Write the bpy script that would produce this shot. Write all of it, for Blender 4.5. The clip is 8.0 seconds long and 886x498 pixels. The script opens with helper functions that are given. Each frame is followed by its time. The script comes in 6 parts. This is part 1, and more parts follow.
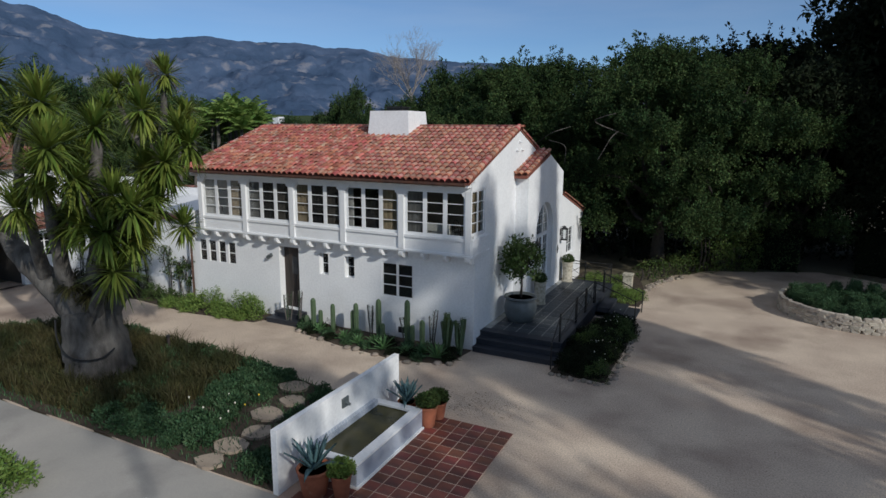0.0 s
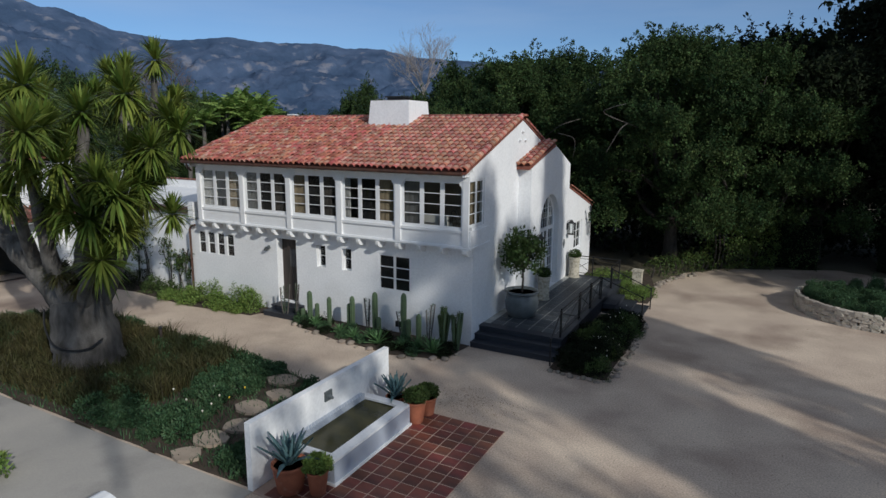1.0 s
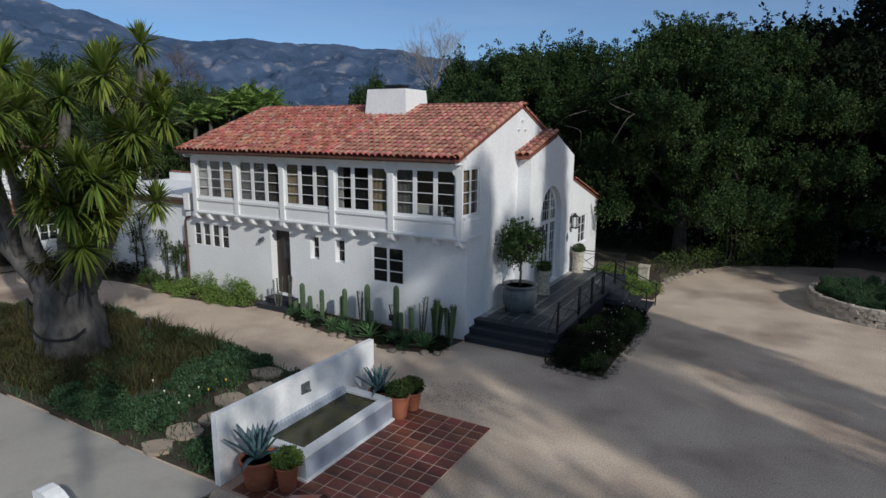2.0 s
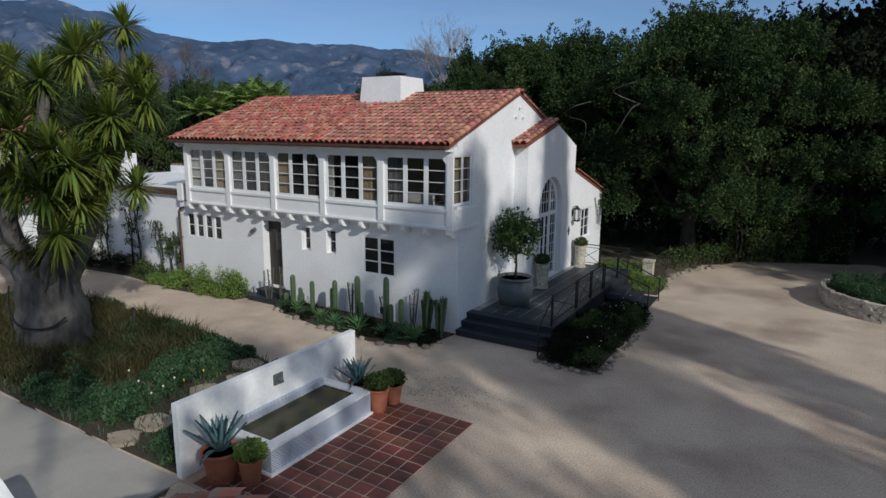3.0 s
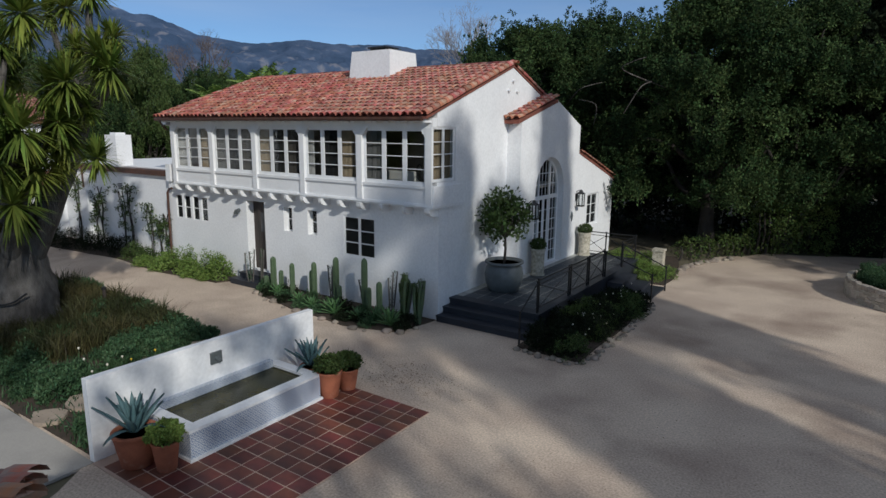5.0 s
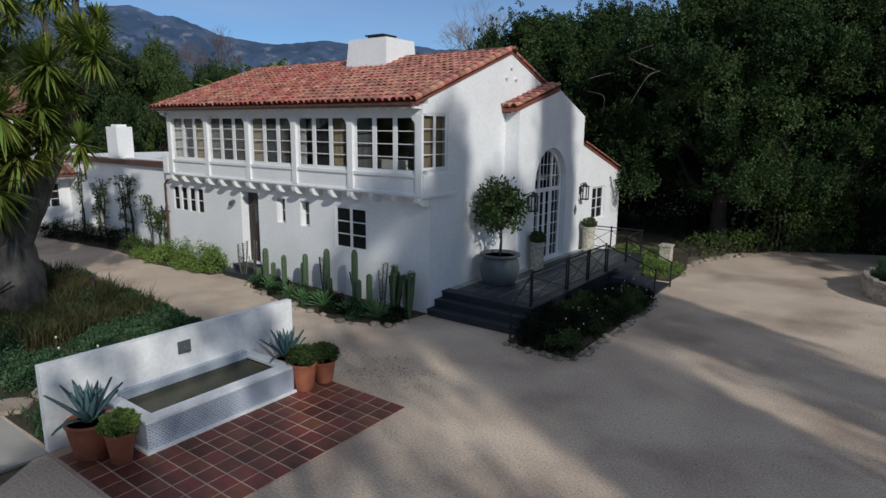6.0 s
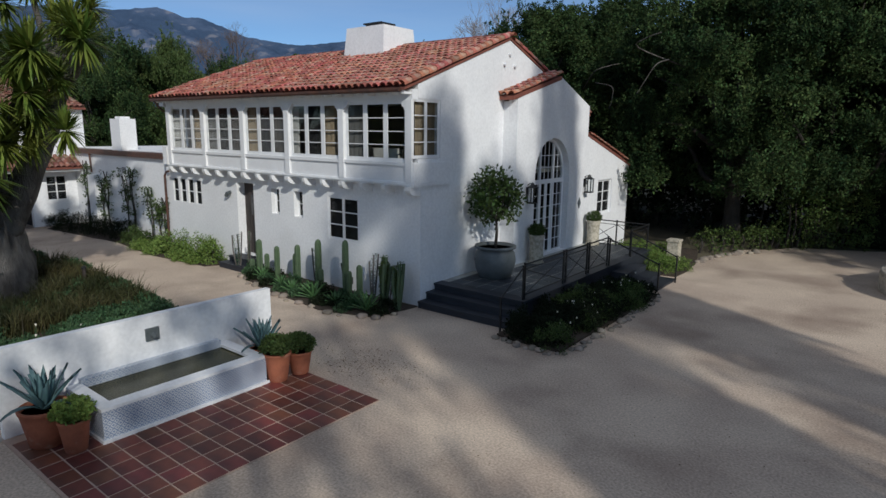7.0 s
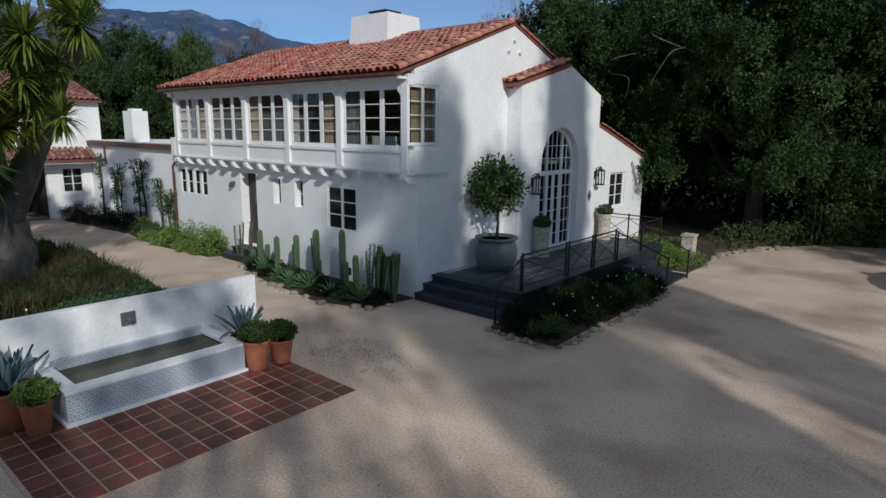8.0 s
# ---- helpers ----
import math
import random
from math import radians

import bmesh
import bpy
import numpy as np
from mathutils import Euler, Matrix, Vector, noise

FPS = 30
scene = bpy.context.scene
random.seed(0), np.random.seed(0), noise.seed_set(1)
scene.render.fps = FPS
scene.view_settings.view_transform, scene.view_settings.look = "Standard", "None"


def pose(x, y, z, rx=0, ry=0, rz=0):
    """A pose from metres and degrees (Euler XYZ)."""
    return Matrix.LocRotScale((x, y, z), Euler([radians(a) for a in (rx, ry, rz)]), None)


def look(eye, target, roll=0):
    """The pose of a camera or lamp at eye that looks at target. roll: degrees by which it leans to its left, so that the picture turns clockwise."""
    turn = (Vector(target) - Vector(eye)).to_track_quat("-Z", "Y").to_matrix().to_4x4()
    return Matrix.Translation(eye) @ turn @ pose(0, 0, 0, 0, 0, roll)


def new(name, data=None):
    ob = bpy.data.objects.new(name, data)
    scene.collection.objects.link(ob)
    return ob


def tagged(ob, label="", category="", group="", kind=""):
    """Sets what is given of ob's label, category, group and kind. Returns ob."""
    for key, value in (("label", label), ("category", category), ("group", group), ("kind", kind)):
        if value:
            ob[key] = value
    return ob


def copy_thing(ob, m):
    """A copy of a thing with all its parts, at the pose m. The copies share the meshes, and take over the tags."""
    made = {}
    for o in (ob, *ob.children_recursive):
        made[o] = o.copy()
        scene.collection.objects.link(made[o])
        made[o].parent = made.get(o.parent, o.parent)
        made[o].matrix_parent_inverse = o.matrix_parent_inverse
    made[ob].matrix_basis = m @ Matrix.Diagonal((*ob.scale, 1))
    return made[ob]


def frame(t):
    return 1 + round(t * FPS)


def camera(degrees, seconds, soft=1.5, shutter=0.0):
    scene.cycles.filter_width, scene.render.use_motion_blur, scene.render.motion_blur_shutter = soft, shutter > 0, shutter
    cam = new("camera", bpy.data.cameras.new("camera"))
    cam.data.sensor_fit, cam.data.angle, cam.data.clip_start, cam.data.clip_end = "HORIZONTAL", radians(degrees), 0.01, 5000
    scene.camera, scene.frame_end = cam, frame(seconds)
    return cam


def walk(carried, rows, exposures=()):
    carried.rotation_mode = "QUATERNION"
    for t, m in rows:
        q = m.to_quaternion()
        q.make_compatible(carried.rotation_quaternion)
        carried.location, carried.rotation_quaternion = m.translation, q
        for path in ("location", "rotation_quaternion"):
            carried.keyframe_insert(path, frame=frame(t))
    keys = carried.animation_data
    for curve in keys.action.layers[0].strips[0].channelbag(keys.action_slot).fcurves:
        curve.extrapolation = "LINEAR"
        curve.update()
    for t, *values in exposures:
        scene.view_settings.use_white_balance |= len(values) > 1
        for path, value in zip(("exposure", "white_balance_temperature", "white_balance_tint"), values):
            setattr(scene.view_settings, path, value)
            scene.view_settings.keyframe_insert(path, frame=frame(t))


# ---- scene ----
cam = camera(72.7, 8.0)
METRES, EYE, TILT, LEAN, TURN = 8.0, 7.38, 0.0, 0.0, 26.0
ROWS = [
    (0.0, 0.0, 0.0, 0.0, 0.1, -11.15, -0.5),
    (0.5, 0.0442, 0.0345, -0.0233, 1.05, -11.15, -0.49),
    (1.0, 0.0883, 0.0707, -0.0477, 1.93, -11.15, -0.5),
    (1.5, 0.1328, 0.1075, -0.0723, 2.75, -11.15, -0.5),
    (3.0, 0.2677, 0.222, -0.1489, 5.06, -11.15, -0.53),
    (3.5, 0.3132, 0.2596, -0.1748, 5.83, -11.15, -0.55),
    (4.0, 0.3579, 0.2991, -0.201, 6.62, -11.14, -0.55),
    (4.5, 0.4021, 0.3391, -0.2249, 7.44, -11.16, -0.57),
    (6.0, 0.5316, 0.4584, -0.2906, 10.19, -11.17, -0.62),
    (6.5, 0.5748, 0.4961, -0.3118, 11.19, -11.17, -0.63),
    (7.0, 0.6186, 0.5328, -0.3327, 12.22, -11.17, -0.63),
    (7.5, 0.6618, 0.5684, -0.3531, 13.33, -11.18, -0.64),
    (8.0, 0.7029, 0.6042, -0.3738, 14.85, -11.2, -0.65),
]
walk(cam, [(t, pose(0, 0, EYE, TILT, LEAN, TURN) @ pose(METRES * x, METRES * y, METRES * z, 90 + pitch, roll, yaw)) for t, x, y, z, yaw, pitch, roll in ROWS],
     [(0.0, -0.15, 6180, 7), (8.0, -0.15, 6180, 7)])

import mathutils

tessellate_polygon = mathutils.geometry.tessellate_polygon

# ---- light ----
SUN_AZ, SUN_EL = radians(118.6), radians(29.0)
world = bpy.data.worlds.new("world")
scene.world = world
world.use_nodes = True
wn, wl = world.node_tree.nodes, world.node_tree.links
sky = wn.new("ShaderNodeTexSky")
sky.sky_type, sky.sun_disc = "NISHITA", False
sky.sun_elevation, sky.sun_rotation = SUN_EL, SUN_AZ
sky.air_density, sky.dust_density, sky.ozone_density = 1.0, 0.05, 5.0
sky.altitude = 2200
wn["Background"].inputs[1].default_value = 0.095
# thin high cloud, its unseen thickening overhead added for neutral fill light
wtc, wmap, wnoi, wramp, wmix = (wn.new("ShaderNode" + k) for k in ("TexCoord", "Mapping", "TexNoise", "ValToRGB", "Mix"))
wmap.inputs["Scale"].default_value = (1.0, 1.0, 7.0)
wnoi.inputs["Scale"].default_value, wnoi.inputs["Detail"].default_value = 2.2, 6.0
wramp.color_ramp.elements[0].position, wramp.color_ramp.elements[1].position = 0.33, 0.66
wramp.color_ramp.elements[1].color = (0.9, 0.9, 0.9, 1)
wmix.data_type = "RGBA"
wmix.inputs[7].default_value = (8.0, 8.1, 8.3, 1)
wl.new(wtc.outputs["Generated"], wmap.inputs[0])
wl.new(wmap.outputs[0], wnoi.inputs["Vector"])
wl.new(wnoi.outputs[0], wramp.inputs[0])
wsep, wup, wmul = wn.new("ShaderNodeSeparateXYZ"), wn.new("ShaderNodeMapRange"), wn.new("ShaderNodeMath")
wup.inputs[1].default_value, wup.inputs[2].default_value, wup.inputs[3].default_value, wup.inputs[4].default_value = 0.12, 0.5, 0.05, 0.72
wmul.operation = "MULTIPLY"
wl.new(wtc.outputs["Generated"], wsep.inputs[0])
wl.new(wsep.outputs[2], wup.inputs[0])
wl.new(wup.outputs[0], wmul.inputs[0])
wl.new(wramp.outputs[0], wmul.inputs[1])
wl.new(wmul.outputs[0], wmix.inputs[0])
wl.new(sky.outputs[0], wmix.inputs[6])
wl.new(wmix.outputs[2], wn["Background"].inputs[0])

sun = new("sun", bpy.data.lights.new("sun", "SUN"))
sun.data.energy, sun.data.angle, sun.data.color = 3.15, radians(0.8), (1.0, 0.94, 0.86)
sun.matrix_world = look((60 * math.sin(SUN_AZ), 60 * math.cos(SUN_AZ), 60 * math.tan(SUN_EL)), (0, 0, 0))


# ---- materials ----
def mat(name, c1, c2=None, rough=0.8, scale=3.0, fine=40.0, bump=0.25, dist=0.01, metal=0.0, vary=0.0, stain=None, contrast=(0.35, 0.65), spec=0.4, island=False, mapscale=None, grain=(0.92, 1.08)):
    """Two-scale procedural surface: c1 to c2 by a coarse noise, fine grain in the value and relief, an optional stain colour."""
    m = bpy.data.materials.new(name)
    m.use_nodes = True
    n, l = m.node_tree.nodes, m.node_tree.links
    b = n["Principled BSDF"]
    b.inputs["Roughness"].default_value = rough
    b.inputs["Metallic"].default_value = metal
    b.inputs["Specular IOR Level"].default_value = spec
    tc = n.new("ShaderNodeTexCoord")
    src = tc.outputs["Object"]
    if mapscale:
        mp = n.new("ShaderNodeMapping")
        mp.inputs["Scale"].default_value = mapscale
        l.new(src, mp.inputs[0])
        src = mp.outputs[0]
    co = n.new("ShaderNodeTexNoise")
    co.inputs["Scale"].default_value, co.inputs["Detail"].default_value = scale, 5.0
    fi = n.new("ShaderNodeTexNoise")
    fi.inputs["Scale"].default_value, fi.inputs["Detail"].default_value = fine, 4.0
    l.new(src, co.inputs["Vector"])
    l.new(src, fi.inputs["Vector"])
    mix = n.new("ShaderNodeMix")
    mix.data_type = "RGBA"
    rp = n.new("ShaderNodeValToRGB")
    rp.color_ramp.elements[0].position, rp.color_ramp.elements[1].position = contrast
    l.new(co.outputs[0], rp.inputs[0])
    l.new(rp.outputs[0], mix.inputs[0])
    c2 = c2 or tuple(v * 0.8 for v in c1)
    mix.inputs[6].default_value, mix.inputs[7].default_value = (*c1, 1), (*c2, 1)
    col = mix.outputs[2]
    if stain:
        st = n.new("ShaderNodeTexNoise")
        st.inputs["Scale"].default_value, st.inputs["Detail"].default_value = stain[1], 7.0
        l.new(src, st.inputs["Vector"])
        sr = n.new("ShaderNodeValToRGB")
        sr.color_ramp.elements[0].position, sr.color_ramp.elements[1].position = stain[2], stain[3]
        l.new(st.outputs[0], sr.inputs[0])
        sm = n.new("ShaderNodeMix")
        sm.data_type = "RGBA"
        l.new(sr.outputs[0], sm.inputs[0])
        l.new(col, sm.inputs[6])
        sm.inputs[7].default_value = (*stain[0], 1)
        col = sm.outputs[2]
    hsv = n.new("ShaderNodeHueSaturation")
    mr = n.new("ShaderNodeMapRange")
    mr.inputs[1].default_value, mr.inputs[2].default_value = 0.25, 0.75
    mr.inputs[3].default_value, mr.inputs[4].default_value = grain
    l.new(fi.outputs[0], mr.inputs[0])
    val = mr.outputs[0]
    if vary:
        if island:
            rnd = n.new("ShaderNodeNewGeometry").outputs["Random Per Island"]
        else:
            rnd = n.new("ShaderNodeObjectInfo").outputs["Random"]
        vr = n.new("ShaderNodeMapRange")
        vr.inputs[3].default_value, vr.inputs[4].default_value = 1 - vary, 1 + vary
        l.new(rnd, vr.inputs[0])
        mu = n.new("ShaderNodeMath")
        mu.operation = "MULTIPLY"
        l.new(val, mu.inputs[0])
        l.new(vr.outputs[0], mu.inputs[1])
        val = mu.outputs[0]
        hv = n.new("ShaderNodeMapRange")
        hv.inputs[3].default_value, hv.inputs[4].default_value = 0.5 - vary * 0.05, 0.5 + vary * 0.05
        w = n.new("ShaderNodeMath")
        w.operation = "FRACT"
        w2 = n.new("ShaderNodeMath")
        w2.operation, w2.inputs[1].default_value = "MULTIPLY", 7.31
        l.new(rnd, w2.inputs[0])
        l.new(w2.outputs[0], w.inputs[0])
        l.new(w.outputs[0], hv.inputs[0])
        l.new(hv.outputs[0], hsv.inputs["Hue"])
    l.new(val, hsv.inputs["Value"])
    l.new(col, hsv.inputs["Color"])
    l.new(hsv.outputs[0], b.inputs["Base Color"])
    if bump:
        bp = n.new("ShaderNodeBump")
        bp.inputs["Strength"].default_value, bp.inputs["Distance"].default_value = bump, dist
        ad = n.new("ShaderNodeMath")
        ad.operation = "ADD"
        l.new(co.outputs[0], ad.inputs[0])
        l.new(fi.outputs[0], ad.inputs[1])
        l.new(ad.outputs[0], bp.inputs["Height"])
        l.new(bp.outputs[0], b.inputs["Normal"])
    return m


def leaf_mat(name, c1, c2, vary=0.35, rough=0.55, trans=0.25):
    """Leaves: a little light passes through; each leaf has its own shade, and clumps drift in hue."""
    m = mat(name, c1, c2, rough, 0.6, 6.0, 0.0, vary=vary, island=True, spec=0.15)
    n, l = m.node_tree.nodes, m.node_tree.links
    tr = n.new("ShaderNodeBsdfTranslucent")
    mx = n.new("ShaderNodeMixShader")
    mx.inputs[0].default_value = trans
    b = n["Principled BSDF"]
    l.new(b.inputs["Base Color"].links[0].from_socket, tr.inputs[0])
    l.new(b.outputs[0], mx.inputs[1])
    l.new(tr.outputs[0], mx.inputs[2])
    l.new(mx.outputs[0], n["Material Output"].inputs[0])
    return m


def glass_mat(name, tint=(0.92, 0.94, 0.94), rough=0.02):
    m = bpy.data.materials.new(name)
    m.use_nodes = True
    n, l = m.node_tree.nodes, m.node_tree.links
    n.remove(n["Principled BSDF"])
    t, g, f, x = n.new("ShaderNodeBsdfTransparent"), n.new("ShaderNodeBsdfGlossy"), n.new("ShaderNodeLayerWeight"), n.new("ShaderNodeMixShader")
    t.inputs[0].default_value = (*tint, 1)
    g.inputs["Roughness"].default_value = rough
    f.inputs[0].default_value = 0.5
    pw, ad = n.new("ShaderNodeMath"), n.new("ShaderNodeMath")
    pw.operation, pw.inputs[1].default_value = "POWER", 5.0
    ad.operation, ad.inputs[1].default_value, ad.inputs[2].default_value = "MULTIPLY_ADD", 0.6, 0.03
    l.new(f.outputs["Facing"], pw.inputs[0])
    l.new(pw.outputs[0], ad.inputs[0])
    l.new(ad.outputs[0], x.inputs[0])
    l.new(t.outputs[0], x.inputs[1])
    l.new(g.outputs[0], x.inputs[2])
    l.new(x.outputs[0], n["Material Output"].inputs[0])
    return m


M_STUCCO = mat("white_stucco", (0.81, 0.81, 0.81), (0.76, 0.76, 0.765), 0.9, 0.9, 14.0, 0.2, 0.006, stain=((0.66, 0.65, 0.63), 0.7, 0.62, 0.95))
M_WOODW = mat("white_painted_wood", (0.80, 0.80, 0.80), (0.76, 0.76, 0.76), 0.5, 2.0, 60.0, 0.12, 0.003)
M_TILE = mat("clay_roof_tile", (0.40, 0.14, 0.10), (0.30, 0.085, 0.06), 0.85, 3.0, 30.0, 0.4, 0.006, vary=0.34, stain=((0.42, 0.31, 0.24), 4.0, 0.5, 0.72))
M_TILEJ = mat("clay_roof_tile_joined", (0.40, 0.14, 0.10), (0.30, 0.085, 0.06), 0.85, 3.0, 30.0, 0.4, 0.006, vary=0.34, island=True, stain=((0.42, 0.31, 0.24), 4.0, 0.5, 0.72))
M_TILEWEST = mat("brown_roof_tile", (0.25, 0.11, 0.075), (0.15, 0.065, 0.05), 0.9, 3.0, 30.0, 0.4, 0.006, vary=0.3, island=True, stain=((0.26, 0.20, 0.16), 4.0, 0.5, 0.72))
M_TILEOLD = mat("weathered_roof_tile", (0.26, 0.19, 0.15), (0.42, 0.15, 0.08), 0.9, 2.5, 30.0, 0.5, 0.008, vary=0.35, contrast=(0.42, 0.6))
# darker red that paints the shade between and under the tiles
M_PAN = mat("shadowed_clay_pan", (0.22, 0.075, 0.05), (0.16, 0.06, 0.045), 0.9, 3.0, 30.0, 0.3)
M_GRAVEL = mat("decomposed_granite", (0.61, 0.495, 0.385), (0.47, 0.37, 0.29), 0.95, 0.55, 26.0, 0.2, 0.012, stain=((0.27, 0.20, 0.155), 0.33, 0.5, 0.74), grain=(0.66, 1.3))
M_EARTH = mat("dry_earth", (0.16, 0.13, 0.09), (0.09, 0.09, 0.05), 0.95, 0.05, 8.0, 0.3)
M_CONC = mat("old_concrete", (0.40, 0.37, 0.33), (0.34, 0.32, 0.29), 0.9, 0.5, 40.0, 0.3, 0.006, stain=((0.25, 0.235, 0.215), 0.8, 0.52, 0.8))
M_SOIL = mat("planting_soil", (0.07, 0.05, 0.035), (0.045, 0.035, 0.025), 0.95, 3.0, 30.0, 0.6, 0.03)
M_SLATE = mat("blue_grey_slate", (0.03, 0.034, 0.044), (0.022, 0.026, 0.034), 0.55, 1.5, 25.0, 0.25, 0.004)
M_SLATEP = mat("slate_paver", (0.05, 0.06, 0.07), (0.036, 0.043, 0.05), 0.5, 1.5, 25.0, 0.25, 0.004, vary=0.15)
M_FLAG = mat("tan_flagstone", (0.37, 0.30, 0.23), (0.30, 0.24, 0.185), 0.9, 2.5, 25.0, 0.4, 0.008)
M_GROUT = mat("pale_grout", (0.45, 0.45, 0.42), (0.3, 0.3, 0.28), 0.9, 3.0, 40.0, 0.2)
M_SALT = mat("terracotta_floor_tile", (0.19, 0.054, 0.035), (0.10, 0.034, 0.028), 0.5, 2.0, 25.0, 0.2, 0.004, vary=0.3, stain=((0.17, 0.085, 0.06), 1.2, 0.55, 0.8))
M_GROUT2 = mat("tile_grout", (0.50, 0.37, 0.29), (0.40, 0.29, 0.23), 0.9, 3.0, 40.0, 0.2)
M_TERRA = mat("terracotta_pot", (0.40, 0.135, 0.07), (0.30, 0.10, 0.055), 0.8, 4.0, 30.0, 0.25, 0.004, stain=((0.45, 0.30, 0.22), 5.0, 0.6, 0.85))
M_GREYPOT = mat("grey_glazed_pot", (0.13, 0.145, 0.15), (0.085, 0.098, 0.10), 0.5, 3.0, 25.0, 0.3, 0.005)
M_STONE = mat("field_stone", (0.31, 0.26, 0.205), (0.2, 0.17, 0.14), 0.9, 5.0, 30.0, 0.6, 0.012, vary=0.3)
M_PALESTONE = mat("pale_wall_stone", (0.46, 0.41, 0.34), (0.33, 0.29, 0.24), 0.9, 4.0, 30.0, 0.5, 0.01, vary=0.25)
M_STONEURN = mat("carved_limestone", (0.55, 0.50, 0.40), (0.34, 0.31, 0.24), 0.9, 9.0, 45.0, 0.6, 0.015, contrast=(0.42, 0.6))
M_IRON = mat("black_iron", (0.012, 0.012, 0.013), (0.02, 0.02, 0.02), 0.45, 8.0, 60.0, 0.1, 0.002, metal=0.0)
M_COPPER = mat("brown_copper", (0.13, 0.06, 0.04), (0.08, 0.045, 0.035), 0.5, 4.0, 30.0, 0.1, 0.003, metal=0.3)
M_DARKWOOD = mat("dark_stained_wood", (0.055, 0.04, 0.035), (0.03, 0.025, 0.022), 0.6, 2.0, 40.0, 0.3, 0.004, mapscale=(6, 6, 0.6))
M_INT = mat("interior_plaster", (0.66, 0.60, 0.50), (0.60, 0.55, 0.46), 0.9, 1.0, 20.0, 0.1)
# the dimness of unlit rooms is put into this colour
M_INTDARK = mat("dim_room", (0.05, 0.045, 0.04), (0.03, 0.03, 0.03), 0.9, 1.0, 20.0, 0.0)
M_CURT = mat("linen_curtain", (0.30, 0.235, 0.155), (0.22, 0.165, 0.105), 0.9, 2.0, 60.0, 0.2, mapscale=(14, 14, 0.5))
M_LINEN = mat("grey_linen_curtain", (0.15, 0.145, 0.14), (0.10, 0.098, 0.094), 0.9, 2.0, 60.0, 0.2, mapscale=(14, 14, 0.5))
# black sheet colour that stands in for unlit rooms behind glass
M_ROOMDARK = mat("black_room_sheet", (0.012, 0.012, 0.013), (0.008, 0.008, 0.009), 0.95, 2.0, 50.0, 0.1)
M_SHEER = mat("sheer_white_curtain", (0.42, 0.41, 0.39), (0.33, 0.32, 0.31), 0.9, 2.0, 60.0, 0.2, mapscale=(14, 14, 0.5))
M_UMBER = mat("umber_curtain", (0.06, 0.05, 0.042), (0.04, 0.034, 0.03), 0.9, 2.0, 60.0, 0.2, mapscale=(14, 14, 0.5))
# plaster darkened to brown so that the gallery's shade is in its colour
M_INNER = mat("room_shade_plaster", (0.26, 0.23, 0.18), (0.2, 0.175, 0.14), 0.9, 1.0, 20.0, 0.1)
M_LINENPALE = mat("pale_upholstery", (0.5, 0.49, 0.46), (0.42, 0.41, 0.39), 0.9, 3.0, 60.0, 0.2)
M_DOORGLASS = mat("grey_door_glass", (0.12, 0.12, 0.12), (0.08, 0.08, 0.085), 0.25, 3.0, 30.0, 0.05)
M_GLASS = glass_mat("window_glass")
M_BARK = mat("pale_bark", (0.15, 0.138, 0.125), (0.058, 0.052, 0.046), 0.95, 2.5, 18.0, 0.9, 0.04, mapscale=(1.5, 1.5, 0.5))
M_OAKBARK = mat("oak_bark", (0.055, 0.047, 0.04), (0.03, 0.026, 0.022), 0.95, 3.0, 18.0, 0.9, 0.04)
M_DEADWOOD = mat("bare_grey_twig", (0.33, 0.29, 0.27), (0.25, 0.22, 0.2), 0.9, 3.0, 20.0, 0.2)
# wide drift puts sunlit and shaded clumps into the leaf colour
L_OAK = leaf_mat("oak_leaf", (0.010, 0.026, 0.009), (0.064, 0.102, 0.034), 0.6, 0.75, 0.2)
# near-black; on the right-hand trees it puts their shade into the colour
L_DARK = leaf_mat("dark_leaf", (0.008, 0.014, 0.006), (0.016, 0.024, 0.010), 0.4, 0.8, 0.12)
L_HEDGE = leaf_mat("hedge_leaf", (0.05, 0.085, 0.025), (0.085, 0.12, 0.04), 0.4)
L_IVY = leaf_mat("ivy_leaf", (0.06, 0.10, 0.026), (0.105, 0.145, 0.045), 0.5)
L_LITTER = leaf_mat("fallen_leaf", (0.24, 0.17, 0.115), (0.16, 0.11, 0.07), 0.4)
L_YUCCA = leaf_mat("yucca_blade", (0.10, 0.155, 0.03), (0.215, 0.255, 0.052), 0.4, 0.45)
L_SHRUB = leaf_mat("bright_shrub_leaf", (0.12, 0.19, 0.045), (0.19, 0.27, 0.07), 0.35)
L_GROUND = leaf_mat("grey_green_mound", (0.034, 0.08, 0.036), (0.095, 0.155, 0.075), 0.5)
L_DRY = leaf_mat("dry_grass_blade", (0.082, 0.074, 0.032), (0.036, 0.044, 0.018), 0.55)
L_AGAVE = mat("agave_blade", (0.13, 0.22, 0.23), (0.08, 0.155, 0.165), 0.5, 3.0, 20.0, 0.1)
# near-black that paints the shade inside a hedge
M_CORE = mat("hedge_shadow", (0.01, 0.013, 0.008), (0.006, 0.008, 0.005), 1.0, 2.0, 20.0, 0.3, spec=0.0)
L_CACTUS = mat("cactus_skin", (0.085, 0.13, 0.062), (0.06, 0.092, 0.05), 0.6, 5.0, 30.0, 0.2)
M_WATER = mat("pond_water", (0.055, 0.048, 0.014), (0.035, 0.035, 0.012), 0.22, 2.0, 10.0, 0.05, 0.004, spec=0.25)
